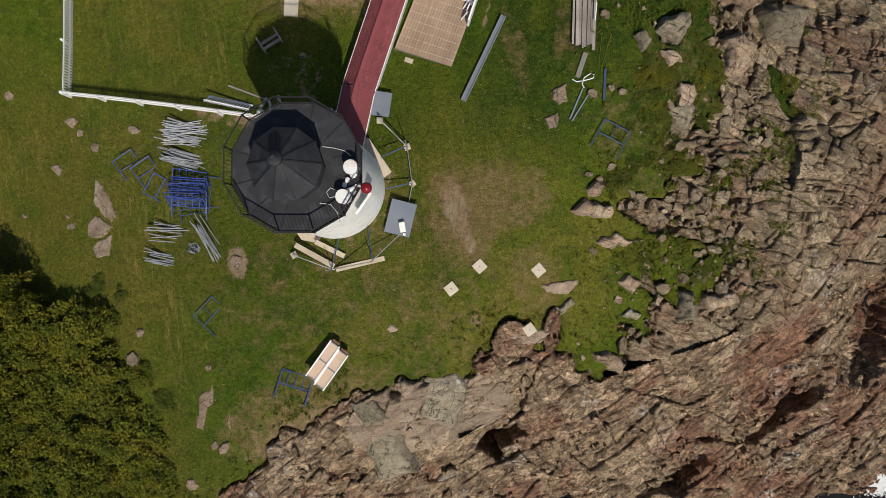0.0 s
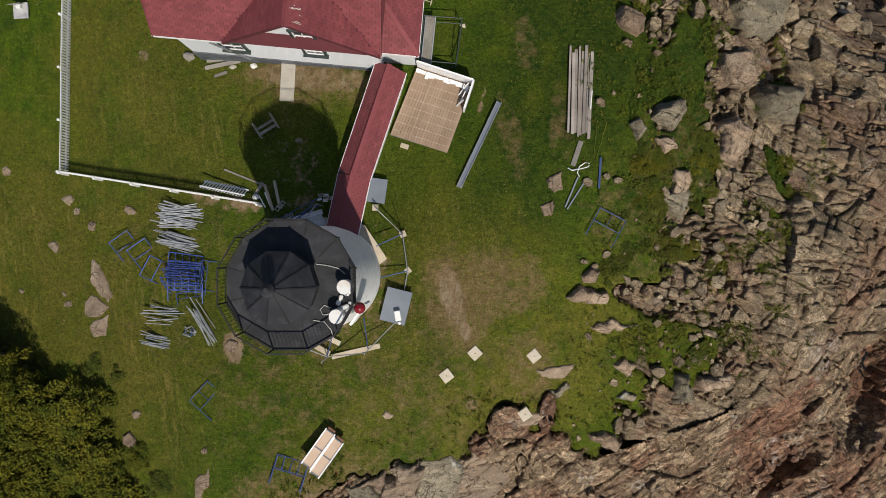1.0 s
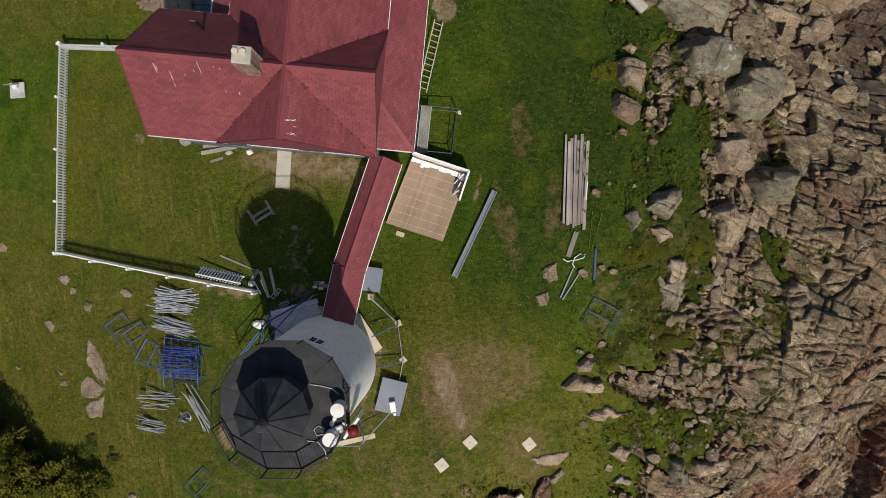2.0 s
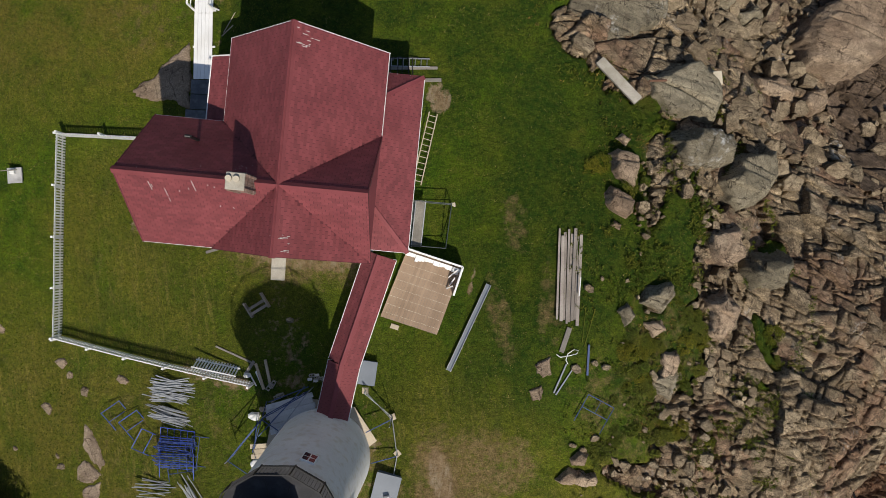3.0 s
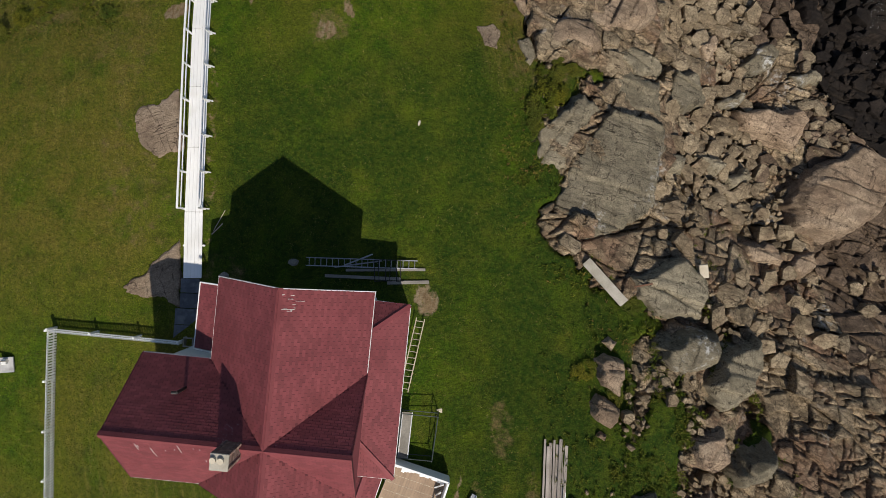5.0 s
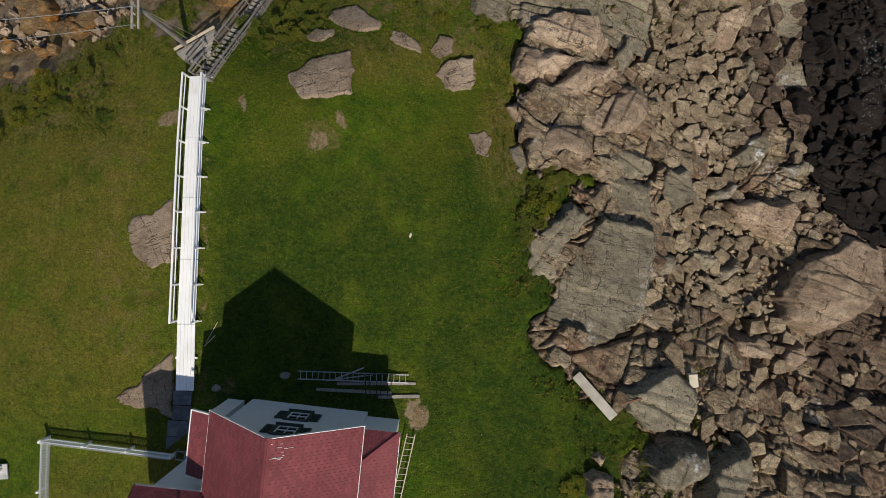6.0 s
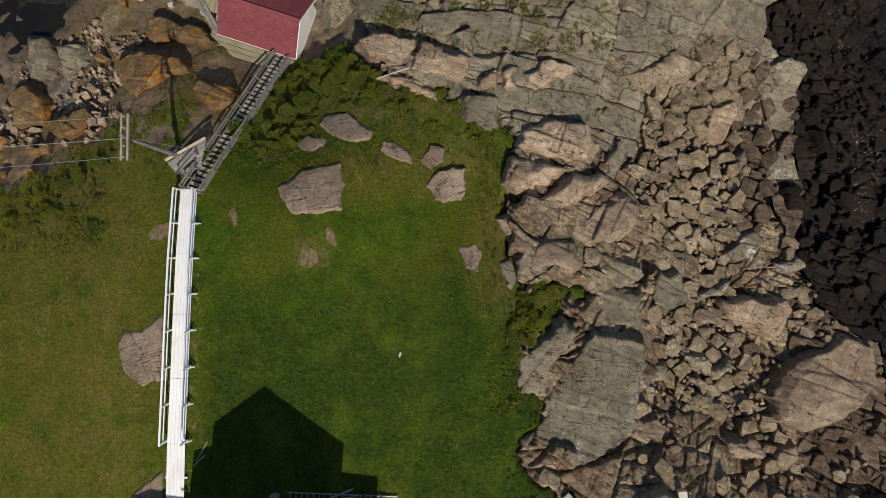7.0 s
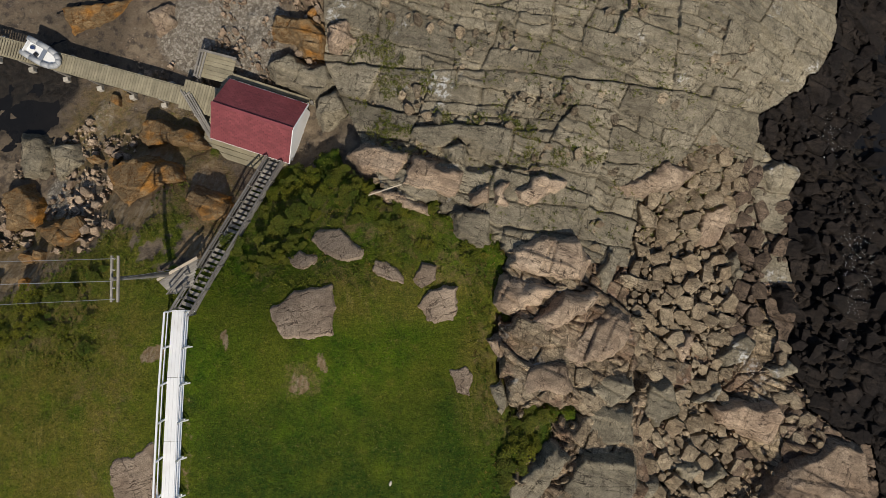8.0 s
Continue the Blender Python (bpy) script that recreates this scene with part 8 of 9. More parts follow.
class Heap:
    """Collects stones: the first ones as pieces of the ground, the rest joined as one field."""

    def __init__(self, name, label, material, singles):
        self.name, self.label, self.material, self.singles = name, label, material, singles
        self.vs, self.fs, self.made = [], [], 0

    def add(self, poly, z, h, rng, deep, parts, wobble, tilt, dome):
        c = sum(poly, Vector((0, 0))) / len(poly)
        if self.made < self.singles:
            o = Vector((c.x, c.y, z))
            v1, f1 = stone(poly, z, h, rng, deep, parts, wobble, tilt, dome, o)
            ob = new(self.name, mesh_from(self.name, v1, f1, self.material))
            ob.location = o
            ob.parent = ledge
        else:
            v1, f1 = stone(poly, z, h, rng, deep, parts, wobble, tilt, dome)
            k = len(self.vs)
            self.vs += v1
            self.fs += [tuple(i + k for i in f) for f in f1]
        self.made += 1

    def finish(self):
        if self.vs:
            tagged(new(self.name + "_field", mesh_from(self.name + "_field", self.vs, self.fs, self.material)), self.label, "rocks", kind="stuff")


def sink(x, y):
    """The bed lies lower under the loose stones."""
    return 0.30 * np.where(scree(x, y), 1.0, 0.0)


def bedrock(name, label, material, x0, x1, y0, y1, small, large, aspect, angle, cross, stray, seed, keep, amp=0.4, lean=0.05, rise=0.15, wear=0.08, rough=1.0, crack=0.22, singles=60, cell=0.075):
    """Jointed bedrock: a close net split by two straying sets of joints into leaning blocks with worn edges and open cracks."""
    rng = random.Random(seed)
    gx_, gy_ = np.meshgrid(np.arange(x0, x1, cell), np.arange(y0, y1, cell))
    rows, cols = gx_.shape
    X, Y = gx_.ravel(), gy_.ravel()
    mask = keep(X, Y)
    wx = X + 0.8 * (cloud(X, Y, 3.0, seed + 100) - 0.5) + 0.22 * (cloud(X, Y, 0.7, seed + 101) - 0.5)
    wy = Y + 0.8 * (cloud(X, Y, 3.0, seed + 102) - 0.5) + 0.22 * (cloud(X, Y, 0.7, seed + 103) - 0.5)
    ca, sa = math.cos(radians(angle)), math.sin(radians(angle))
    u, v = wx * ca + wy * sa, wy * ca - wx * sa
    H, D, leaf = np.zeros(len(X)), np.full(len(X), 9.0), np.full(len(X), -1)
    stack, count = [np.nonzero(mask)[0]], 0
    while stack:
        idx = stack.pop()
        if not len(idx):
            continue
        uu, vv = u[idx], v[idx]
        w, h = np.ptp(uu), np.ptp(vv)
        f = rng.random()
        if max(w / aspect, h) < small + (large - small) * f * f or len(idx) < 16:
            leaf[idx] = count
            count += 1
            continue
        along = w / aspect < h
        d = radians((0 if along else cross - angle) + rng.gauss(0, stray))
        cu, cv = (uu.max() + uu.min()) / 2 + (0 if along else rng.uniform(-0.22, 0.22) * w), (vv.max() + vv.min()) / 2 + (rng.uniform(-0.22, 0.22) * h if along else 0)
        dist = (vv - cv) * math.cos(d) - (uu - cu) * math.sin(d)
        D[idx] = np.minimum(D[idx], np.abs(dist) / rng.choice((0.35, 0.6, 0.9, 1.5)))
        big = min(1.0, (max(w, h) / 4.5) ** 0.7)
        jump = amp * rng.uniform(-0.5, 0.5) * big * (2.4 if rng.random() < 0.2 else 0.7)
        H[idx] += 0.5 * jump * np.tanh(dist / 0.05)
        for side in (dist >= 0, dist < 0):
            sub = idx[side]
            if len(sub):
                lx, ly = (rng.gauss(0, lean) * min(1.0, 3.0 / max(w, h)) * big for _ in range(2))
                H[sub] += lx * (X[sub] - X[sub].mean()) + ly * (Y[sub] - Y[sub].mean())
                stack.append(sub)
    grain = 0.16 * (cloud(X, Y, 1.8, seed + 104) - 0.5) + facets(X, Y, angle, seed)
    shore = 1 - 0.85 * ease(0.02, 0.45, zones(X, Y)[0])
    Z = lie(X, Y) - gully(X, Y) + (rise + H) * shore + rough * grain - wear * np.clip(1 - D / 0.18, 0, 1) ** 2 - crack * np.exp(-(D / 0.06) ** 2) - sink(X, Y)
    Z = Z - 0.55 * ease(0.35, 0.60, zones(X, Y)[0])
    ids = np.arange(rows * cols).reshape(rows, cols)
    quad = np.stack([ids[:-1, :-1], ids[:-1, 1:], ids[1:, 1:], ids[1:, :-1]], -1).reshape(-1, 4)
    quad = quad[(leaf[quad] >= 0).all(1)]
    owner = leaf[quad[:, 0]]
    P3 = np.stack([X, Y, Z], -1)

    def build(faces, own, ob_name):
        key = own[:, None].astype(np.int64) * (rows * cols) + faces
        uniq, inv = np.unique(key.ravel(), return_inverse=True)
        me_ = bpy.data.meshes.new(ob_name)
        me_.vertices.add(len(uniq))
        me_.vertices.foreach_set("co", P3[uniq % (rows * cols)].ravel())
        me_.loops.add(faces.size)
        me_.loops.foreach_set("vertex_index", inv.ravel().astype(np.int32))
        me_.polygons.add(len(faces))
        me_.polygons.foreach_set("loop_start", np.arange(0, faces.size, 4).astype(np.int32))
        me_.polygons.foreach_set("loop_total", np.full(len(faces), 4, np.int32))
        me_.update(calc_edges=True)
        me_.materials.append(material)
        return new(ob_name, me_)
    sizes = np.bincount(owner, minlength=count)
    single = np.argsort(-sizes)[:singles]
    for k in single:
        on = owner == k
        if on.sum() > 20:
            build(quad[on], owner[on], "rock_slab").parent = ledge
    rest = ~np.isin(owner, single)
    tagged(build(quad[rest], owner[rest], name), label, "rocks", kind="stuff")


def jumble(name, label, material, x0, x1, y0, y1, count, small, large, power, seed, keep, lift=0.0, tilt=0.35, singles=0, parts=2, pack=0.78, flat=0.55):
    """Loose angular stones of many sizes thrown on top of one another, the big ones first."""
    rng = random.Random(seed)
    heap = Heap(name, label, material, singles)
    xs, ys = np.array([rng.uniform(x0, x1) for _ in range(count)]), np.array([rng.uniform(y0, y1) for _ in range(count)])
    ok = keep(xs, ys)
    xs, ys = xs[ok], ys[ok]
    zs = lie(xs, ys) - gully(xs, ys)
    sizes = sorted((small * (large / small) ** (rng.random() ** power) for _ in xs), reverse=True)
    grid = {}
    for x, y, z, s in zip(xs, ys, zs, sizes):
        i, j = int(x // 1.2), int(y // 1.2)
        clash = False
        reach = int((s + large) / 1.2) + 1
        for a in range(i - reach, i + reach + 1):
            for b in range(j - reach, j + reach + 1):
                for (px, py, ps) in grid.get((a, b), ()):
                    if (px - x) ** 2 + (py - y) ** 2 < ((ps + s) * pack) ** 2:
                        clash = True
                        break
                if clash:
                    break
            if clash:
                break
        if clash:
            continue
        p = Vector((x, y))
        if in_rocks(p):
            continue
        grid.setdefault((i, j), []).append((x, y, s))
        n = rng.choice((4, 5, 5, 6, 6, 7))
        st, a0 = rng.uniform(1.0, 1.75), rng.uniform(0, math.tau)
        turn = rng.uniform(0, math.pi)
        c1, s1 = math.cos(turn), math.sin(turn)
        poly = []
        for k in range(n):
            a = a0 + (k + rng.uniform(-0.28, 0.28)) * math.tau / n
            r = s * rng.uniform(0.8, 1.12)
            u, v = r * math.cos(a) * st ** 0.5, r * math.sin(a) / st ** 0.5
            poly.append(Vector((x + u * c1 - v * s1, y + u * s1 + v * c1)))
        heap.add(anticlockwise(poly), float(z) + lift * rng.random(), s * flat * rng.uniform(0.7, 1.3), rng, s + 0.3, parts, 0.05, tilt, rng.uniform(0.05, 0.3))
    heap.finish()


ledge = bpy.data.objects["ground"]
ISLAND = {}
for base_mat in (ROCK_TAN, ROCK_GREY, ROCK_DARK, ROCK_OCHRE, ROCK_CLIFF, ROCK_SCREE, ROCK_PALE, ROCK_BROWN_SHADE, ROCK_BLUFF):
    dup = base_mat.copy()
    dup.name = base_mat.name + "_pieces"
    ISLAND[base_mat.name] = dup
    nodes, links = dup.node_tree.nodes, dup.node_tree.links
    info = [n for n in nodes if n.bl_idname == "ShaderNodeObjectInfo"][0]
    geo_ = [n for n in nodes if n.bl_idname == "ShaderNodeNewGeometry"][0]
    target = info.outputs["Random"].links[0].to_node
    links.new(geo_.outputs["Random Per Island"], target.inputs["Value"])
    spread_ = 0.40 if base_mat is ROCK_SCREE else 0.24
    target.inputs["To Min"].default_value, target.inputs["To Max"].default_value = 1 - spread_, 1 + spread_


def bare_rock(x, y, limit=0.45):
    p, b, w, r, s, q, d = zones(x, y)
    return p < limit


def scree(x, y):
    return (spot(x, y, 19.6, 41.5, 5.6, 10.0, -8) > 0.5) | ((spot(x, y, 19, 31, 4.5, 6.0, 20) > 0.6))


def wet_shade_place(x, y):
    return zones(x, y)[2] > 0.5


P = ISLAND
P["cliff_rock"], P["scree"] = ISLAND["shattered_rock"], ISLAND["loose_stone"]
open_rock = lambda x, y: bare_rock(x, y) & ~scree(x, y) & ~wet_shade_place(x, y)
# northern ledges: broad slabs along the strata
bedrock("ledge_rock", "pale grey jointed ledges split along the strata", P["grey_rock"], -8, 29, 41, 68, 0.5, 4.2, 2.3, -15, 72, 9, 1,
        lambda x, y: bare_rock(x, y, 0.6) & ~wet_shade_place(x, y) & (y > 43.9 - 0.1 * x) & (x > -5.5 + 0.5 * (56 - y) * (y < 56)), 0.45, 0.022, 0.25, 0.09, 0.5, 0.20, singles=120)
jumble("ledge_stone", "small angular stones lodged between the ledges", P["scree"], -2, 24, 42, 66, 2600, 0.10, 0.42, 2.0, 31,
       lambda x, y: open_rock(x, y) & (y > 44 - 0.1 * x) & ((spot(x, y, 8.5, 50.2, 6.0, 0.9, -16) > 0.4) | (cloud(x, y, 2.5, 61) > 0.63)), 0.25, 0.4, pack=0.9)
# loose scree above the water
jumble("scree", "loose tan and grey angular stones piled above the tide", P["scree"], 12, 29, 24, 53, 14000, 0.13, 0.75, 2.6, 2, lambda x, y: scree(x, y) & bare_rock(x, y) & (x < 22.2 + 1.2 * cloud(x, y, 2, 5)), 0.15, 0.32, parts=2, pack=0.74, flat=0.55, singles=120)
jumble("scree", "darkened brown stones at the foot of the scree, shade in their colour", P["damp_rock"], 22.5, 29, 24, 60, 6000, 0.16, 0.85, 2.2, 22, lambda x, y: (scree(x, y) | ((y > 43) & (y < 49.5))) & bare_rock(x, y) & ~wet_shade_place(x, y) & (x > 22.0 + 1.2 * cloud(x, y, 2, 5) + 1.5 * (y > 50)), 0.15, 0.32, parts=2, pack=0.74, flat=0.5)
# the bluff below the lawn
bedrock("bluff_rock", "tan and grey jointed bluff rocks", P["bluff_tan_rock"], 6, 32, 16.6, 46, 0.4, 3.6, 1.7, -18, 62, 16, 3,
        lambda x, y: bare_rock(x, y, 0.6) & ~wet_shade_place(x, y) & (y < 44.1 - 0.1 * x) & (x < 23.6 + 3.0 * cloud(x, y, 3, 15) + 0.10 * np.abs(y - 34)), 0.55, 0.06, 0.12, 0.10, 1.0, 0.28, singles=100)
# Seaward blocks take the browner rock with shadow in its colour.
bedrock("bluff_rock", "brown jointed rocks above the tide, shadow darkened into their colour", P["damp_rock"], 22.5, 34, 17, 46, 0.4, 3.0, 1.7, -18, 62, 16, 33,
        lambda x, y: bare_rock(x, y, 0.6) & ~wet_shade_place(x, y) & (y < 44.1 - 0.1 * x) & (x >= 23.3 + 3.0 * cloud(x, y, 3, 15) + 0.10 * np.abs(y - 34)), 0.55, 0.06, 0.12, 0.10, 1.0, 0.28, singles=40)
jumble("bluff_stone", "loose angular stones on the bluff", P["scree"], 8, 31, 17, 46, 2600, 0.15, 0.8, 2.4, 13, lambda x, y: open_rock(x, y) & (y < 44 - 0.1 * x) & (cloud(x, y, 4, 91) > 0.54), 0.45, 0.35, singles=60)
# the bluff beside the tower
bedrock("bluff_rock", "reddish tan jointed bluff rocks", P["bluff_tan_rock"], 7, 34, -6, 18, 0.3, 2.6, 1.6, -16, 66, 15, 4,
        lambda x, y: bare_rock(x, y, 0.6) & ~wet_shade_place(x, y) & (y > -6.3 + 0.35 * (x - 14)) & (y < 18.0), 0.48, 0.06, 0.15, 0.09, 1.0, 0.26, singles=100)
jumble("bluff_stone", "pale angular stones among turf and ledges", P["scree"], 7, 31, -6, 18, 2600, 0.08, 0.42, 2.4, 16, lambda x, y: (zones(x, y)[0] < 0.9) & (x > 7.5) & (x < 17) & (cloud(x, y, 3, 93) > 0.46), 0.25, 0.4, singles=60)
jumble("turf_stone", "pale grey stones lying in the rough turf", P["scree"], 7, 15, -6, 12, 110, 0.07, 0.30, 1.8, 17, lambda x, y: zones(x, y)[0] >= 0.5, 0.1, 0.3, pack=1.4, singles=40)
# southern cliffs: shattered slanting strata
bedrock("cliff_rock", "red-brown and tan shattered cliff face", P["cliff_rock"], -12, 36, -19.8, 4, 0.25, 2.2, 1.35, 33, -50, 20, 5,
        lambda x, y: bare_rock(x, y, 0.6) & (spot(x, y, -0.5, -8.6, 4.6, 2.4, 10) < 0.62) & ((x < 8) | (y <= -5.2 + 0.35 * (x - 14))), 0.32, 0.07, 0.12, 0.05, 1.0, 0.18, singles=100)
bedrock("slab_rock", "smooth pale cream rock slab above the cliff", P["pale_rock"], -8, 6, -14, -4, 0.5, 3.4, 1.6, 10, 80, 14, 9,
        lambda x, y: bare_rock(x, y, 0.6) & (spot(x, y, -0.5, -8.6, 4.6, 2.4, 10) > 0.35), 0.3, 0.03, 0.16, 0.06, 0.6, 0.10, singles=20)
jumble("cliff_stone", "loose stones caught on the cliff", P["cliff_rock"], -8, 33, -19, -4, 1100, 0.08, 0.4, 2.4, 18, lambda x, y: bare_rock(x, y) & (cloud(x, y, 3, 95) > 0.56), 0.35, 0.4)
# wet shore rocks; near y 33 to 39 their black also paints shadow
bedrock("shore_rock", "dark wet weed-covered shore ledges", P["wet_dark_rock"], 22, 38, 14, 67, 0.4, 2.6, 1.6, -25, 55, 18, 6, lambda x, y: wet_shade_place(x, y) & (lie(x, y) > -11.45), 0.45, 0.09, 0.05, 0.10, 0.9, 0.2, singles=60, cell=0.1)
jumble("shore_stone", "dark wet stones at the tide line", P["wet_dark_rock"], 24, 36, 16, 67, 1200, 0.15, 0.8, 2.2, 26, lambda x, y: wet_shade_place(x, y) & (lie(x, y) > -11.4), 0.2, 0.35, parts=2)
# the cove below the stairs
near_stairs = lambda x, y: (np.abs(x - np.interp(y, [39, 50], [-12.2, -8.7])) < 0.9) & (y < 51)
built_over = lambda x, y: near_stairs(x, y) | ((np.abs(x + 10.2) < 3.6) & (np.abs(y - 52) < 2.8))
jumble("cove_rock", "ochre and grey boulders round the cove", P["ochre_rock"], -31, -5, 41, 68, 260, 0.3, 1.1, 1.6, 7,
       lambda x, y: bare_rock(x, y, 0.35) & (zones(x, y)[2] < 0.3) & (zones(x, y)[4] < 0.3) & (x < -5 + 0.5 * (56 - y) * (y < 56)) & (cloud(x, y, 4, 55) > 0.5) & ((x < -19.5) | (y > 54)) & ~built_over(x, y), 0.1, 0.2, parts=3)
jumble("cove_stone", "small stones on the cove floor", P["tan_rock"], -31, -6, 43, 68, 7000, 0.06, 0.4, 3.0, 8,
       lambda x, y: bare_rock(x, y, 0.3) & (zones(x, y)[2] < 0.4) & (cloud(x, y, 3, 57) > 0.50) & ((x < -18.5) | (y > 53)) & ~built_over(x, y), 0.06, 0.4)


# ---- plants ----
def leaves(rng, centres, count, radius, size, flat=0.8, squash=0.75):
    """Small folded leaves scattered through balls round the centres."""
    vs, fs = [], []
    for c in centres:
        for _ in range(count):
            d = Vector((rng.gauss(0, 1), rng.gauss(0, 1), rng.gauss(0, 1)))
            d = d.normalized() * radius * (0.35 + 0.65 * rng.random() ** 0.5)
            p = Vector(c) + Vector((d.x, d.y, d.z * squash))
            out = Vector((d.x * (1 - flat), d.y * (1 - flat), abs(d.z) * 0.5 + flat)).normalized()
            out = (out + Vector((rng.gauss(0, 0.35), rng.gauss(0, 0.35), rng.gauss(0, 0.2)))).normalized()
            t = out.orthogonal().normalized()
            t = Matrix.Rotation(rng.uniform(0, math.tau), 3, out) @ t
            b = out.cross(t)
            s = size * rng.uniform(0.6, 1.3)
            k = len(vs)
            vs += [p - t * s, p + b * s * 0.45 + out * s * 0.12, p + t * s, p - b * s * 0.45 + out * s * 0.12]
            fs.append((k, k + 1, k + 2, k + 3))
    return vs, fs


def shrub(name, label, category, x, y, z, radius, height, clumps, count, size, material, seed, group=""):
    """Stems and a crown of leafy clumps with gaps and an uneven outline."""
    rng = random.Random(seed)
    sh = thing(name, label, category, x, y, z, 0, group)
    cs = []
    for k in range(clumps):
        a, r = rng.uniform(0, math.tau), radius * rng.random() ** 0.55
        cs.append((r * math.cos(a), r * math.sin(a), height * (0.95 - 0.45 * (r / radius) ** 2) * rng.uniform(0.75, 1.1)))
    vs, fs = leaves(rng, cs, count, radius * 0.30, size)
    ob = new("crown", mesh_from("crown", vs, fs, material))
    ob.parent = sh
    bm = B()
    for k in range(4):
        c = Vector(cs[k])
        tube(bm, (c.x * 0.1, c.y * 0.1, -0.3), c * 0.85, 0.05, 6, 0.015)
    part("stem", bm, BARK, sh)
    return sh


THICKET = [(-34, -0.6), (-23, -0.9), (-21.3, -2.6), (-18.6, -2.9), (-17.5, -4.6), (-16.1, -7.2), (-14.6, -8.9), (-14.0, -12.3), (-14.5, -19), (-34, -19)]
rng = random.Random(21)
kinds = []
for k in range(5):
    kinds.append(shrub("alder_shrub", "dense olive-green leafy shrub of a coastal thicket", "shrub", 0, 0, -50, 1.25, 2.0, 26, 80, 0.085, LEAF, 300 + k, "thicket"))
used = set()
gxs = np.arange(-31.5, -13, 1.28)
for a in gxs:
    for b in np.arange(-18.5, 0, 1.28):
        x, y = a + rng.uniform(-0.4, 0.4), b + rng.uniform(-0.4, 0.4)
        if inside(np.array([x]), np.array([y]), THICKET)[0] < 0.75:
            continue
        s = rng.uniform(0.85, 1.2)
        z = float(lie(x, y))
        top = 0.2 + 1.3 * float(cloud(np.array([x]), np.array([y]), 5, 6)[0]) + (1.0 if x > -19 else 0.0)
        k = rng.randrange(5)
        m = pose(x, y, z - 0.1, 0, 0, rng.uniform(0, 360)) @ Matrix.Diagonal((s, s, max(0.6, (top - z) / 2.0), 1))
        if k not in used:
            used.add(k)
            kinds[k].matrix_basis = m
        else:
            c = copy_thing(kinds[k], m)
            c.matrix_basis = m
for k in range(5):
    if k not in used:
        kinds[k].matrix_basis = pose(-24 - k, -14, float(lie(-24 - k, -14)))
dark = [shrub("juniper_shrub", "low dark green shrub spreading on the slope", "shrub", 0, 0, -50, 0.95, 0.75, 18, 70, 0.07, LEAF if k == 1 else LEAF_DARK, 400 + k, "slope shrubs") for k in range(3)]
first = [True] * 3
rng = random.Random(33)
SPOTS = [(-3.9, 48.1), (-4.6, 47.2), (-3.1, 46.9), (-5.4, 46.3), (-2.2, 45.6), (-1.0, 45.0), (-0.1, 44.3), (-5.9, 47.7), (-7.3, 44.6), (-8.3, 43.4), (1.6, 43.6), (-6.4, 45.4), (-9.0, 45.6), (-8.2, 46.9), (-7.4, 47.9),
         (6.5, 31.4), (6.9, 32.2), (6.2, 30.6), (7.6, 33.4), (-22.5, 39.1), (-21.2, 39.9), (-19.8, 40.6), (-24.2, 37.7), (-25.6, 36.9), (-26.5, 35.3), (-23.4, 40.1), (-10.4, 43.4), (-18.4, 41.6), (4.4, 43.2), (8.6, 33.9)]
SPOTS2 = [(10.3, 16.6), (8.7, 17.6), (11.2, 20.9), (12.6, 2.2), (13.3, 4.4), (10.6, 6.4), (11.4, 3.8), (9.8, 8.3), (20.2, 9.8), (20.6, 8.3), (18.2, 8.7), (17.9, 5.4), (13.2, -0.9), (12.9, 8.6), (8.6, 3.2), (-16.9, -2.4), (-15.6, -6.6), (-14.4, -8.0), (-18.3, -2.1)]
HEATH = []
for x0, x1, y0, y1, want in ((-9.5, 3.0, 42.0, 49.0, 46), (9.0, 14.2, 2.6, 10.0, 34), (-25.0, -17.5, 37.2, 41.5, 22), (5.0, 8.0, 31.0, 40.0, 14), (18.5, 21.0, 7.0, 11.0, 4)):
    tries = 0
    while want and tries < 400:
        tries += 1
        x, y = rng.uniform(x0, x1), rng.uniform(y0, y1)
        on_steps = abs(x - np.interp(y, [39, 50], [-12.2, -8.7])) < 1.6
        if zones(np.array([x]), np.array([y]))[0][0] > 0.4 and not in_rocks(Vector((x, y))) and not on_steps and (x > 6 or x < -15 or y > 45 - 0.45 * abs(x + 1)):
            HEATH.append((x, y))
            want -= 1
for i, (x, y) in enumerate(SPOTS + SPOTS2 + HEATH):
    k = i % 3
    s = rng.uniform(0.55, 1.0) * (0.8 if i >= len(SPOTS) else 1) * (0.7 if i >= len(SPOTS + SPOTS2) else 1)
    m = pose(x, y, float(land(np.array([x]), np.array([y]))[0]) - 0.05, 0, 0, rng.uniform(0, 360)) @ Matrix.Diagonal((s, s, s * rng.uniform(0.5, 0.9), 1))
    if first[k]:
        dark[k].matrix_basis, first[k] = m, False
    else:
        copy_thing(dark[k], m).matrix_basis = m


def scatter(n, x0, x1, y0, y1, keep, seed):
    r = np.random.RandomState(seed)
    x, y = r.uniform(x0, x1, n), r.uniform(y0, y1, n)
    ok = keep(x, y, r)
    x, y = x[ok], y[ok]
    return x, y, land(x, y), r


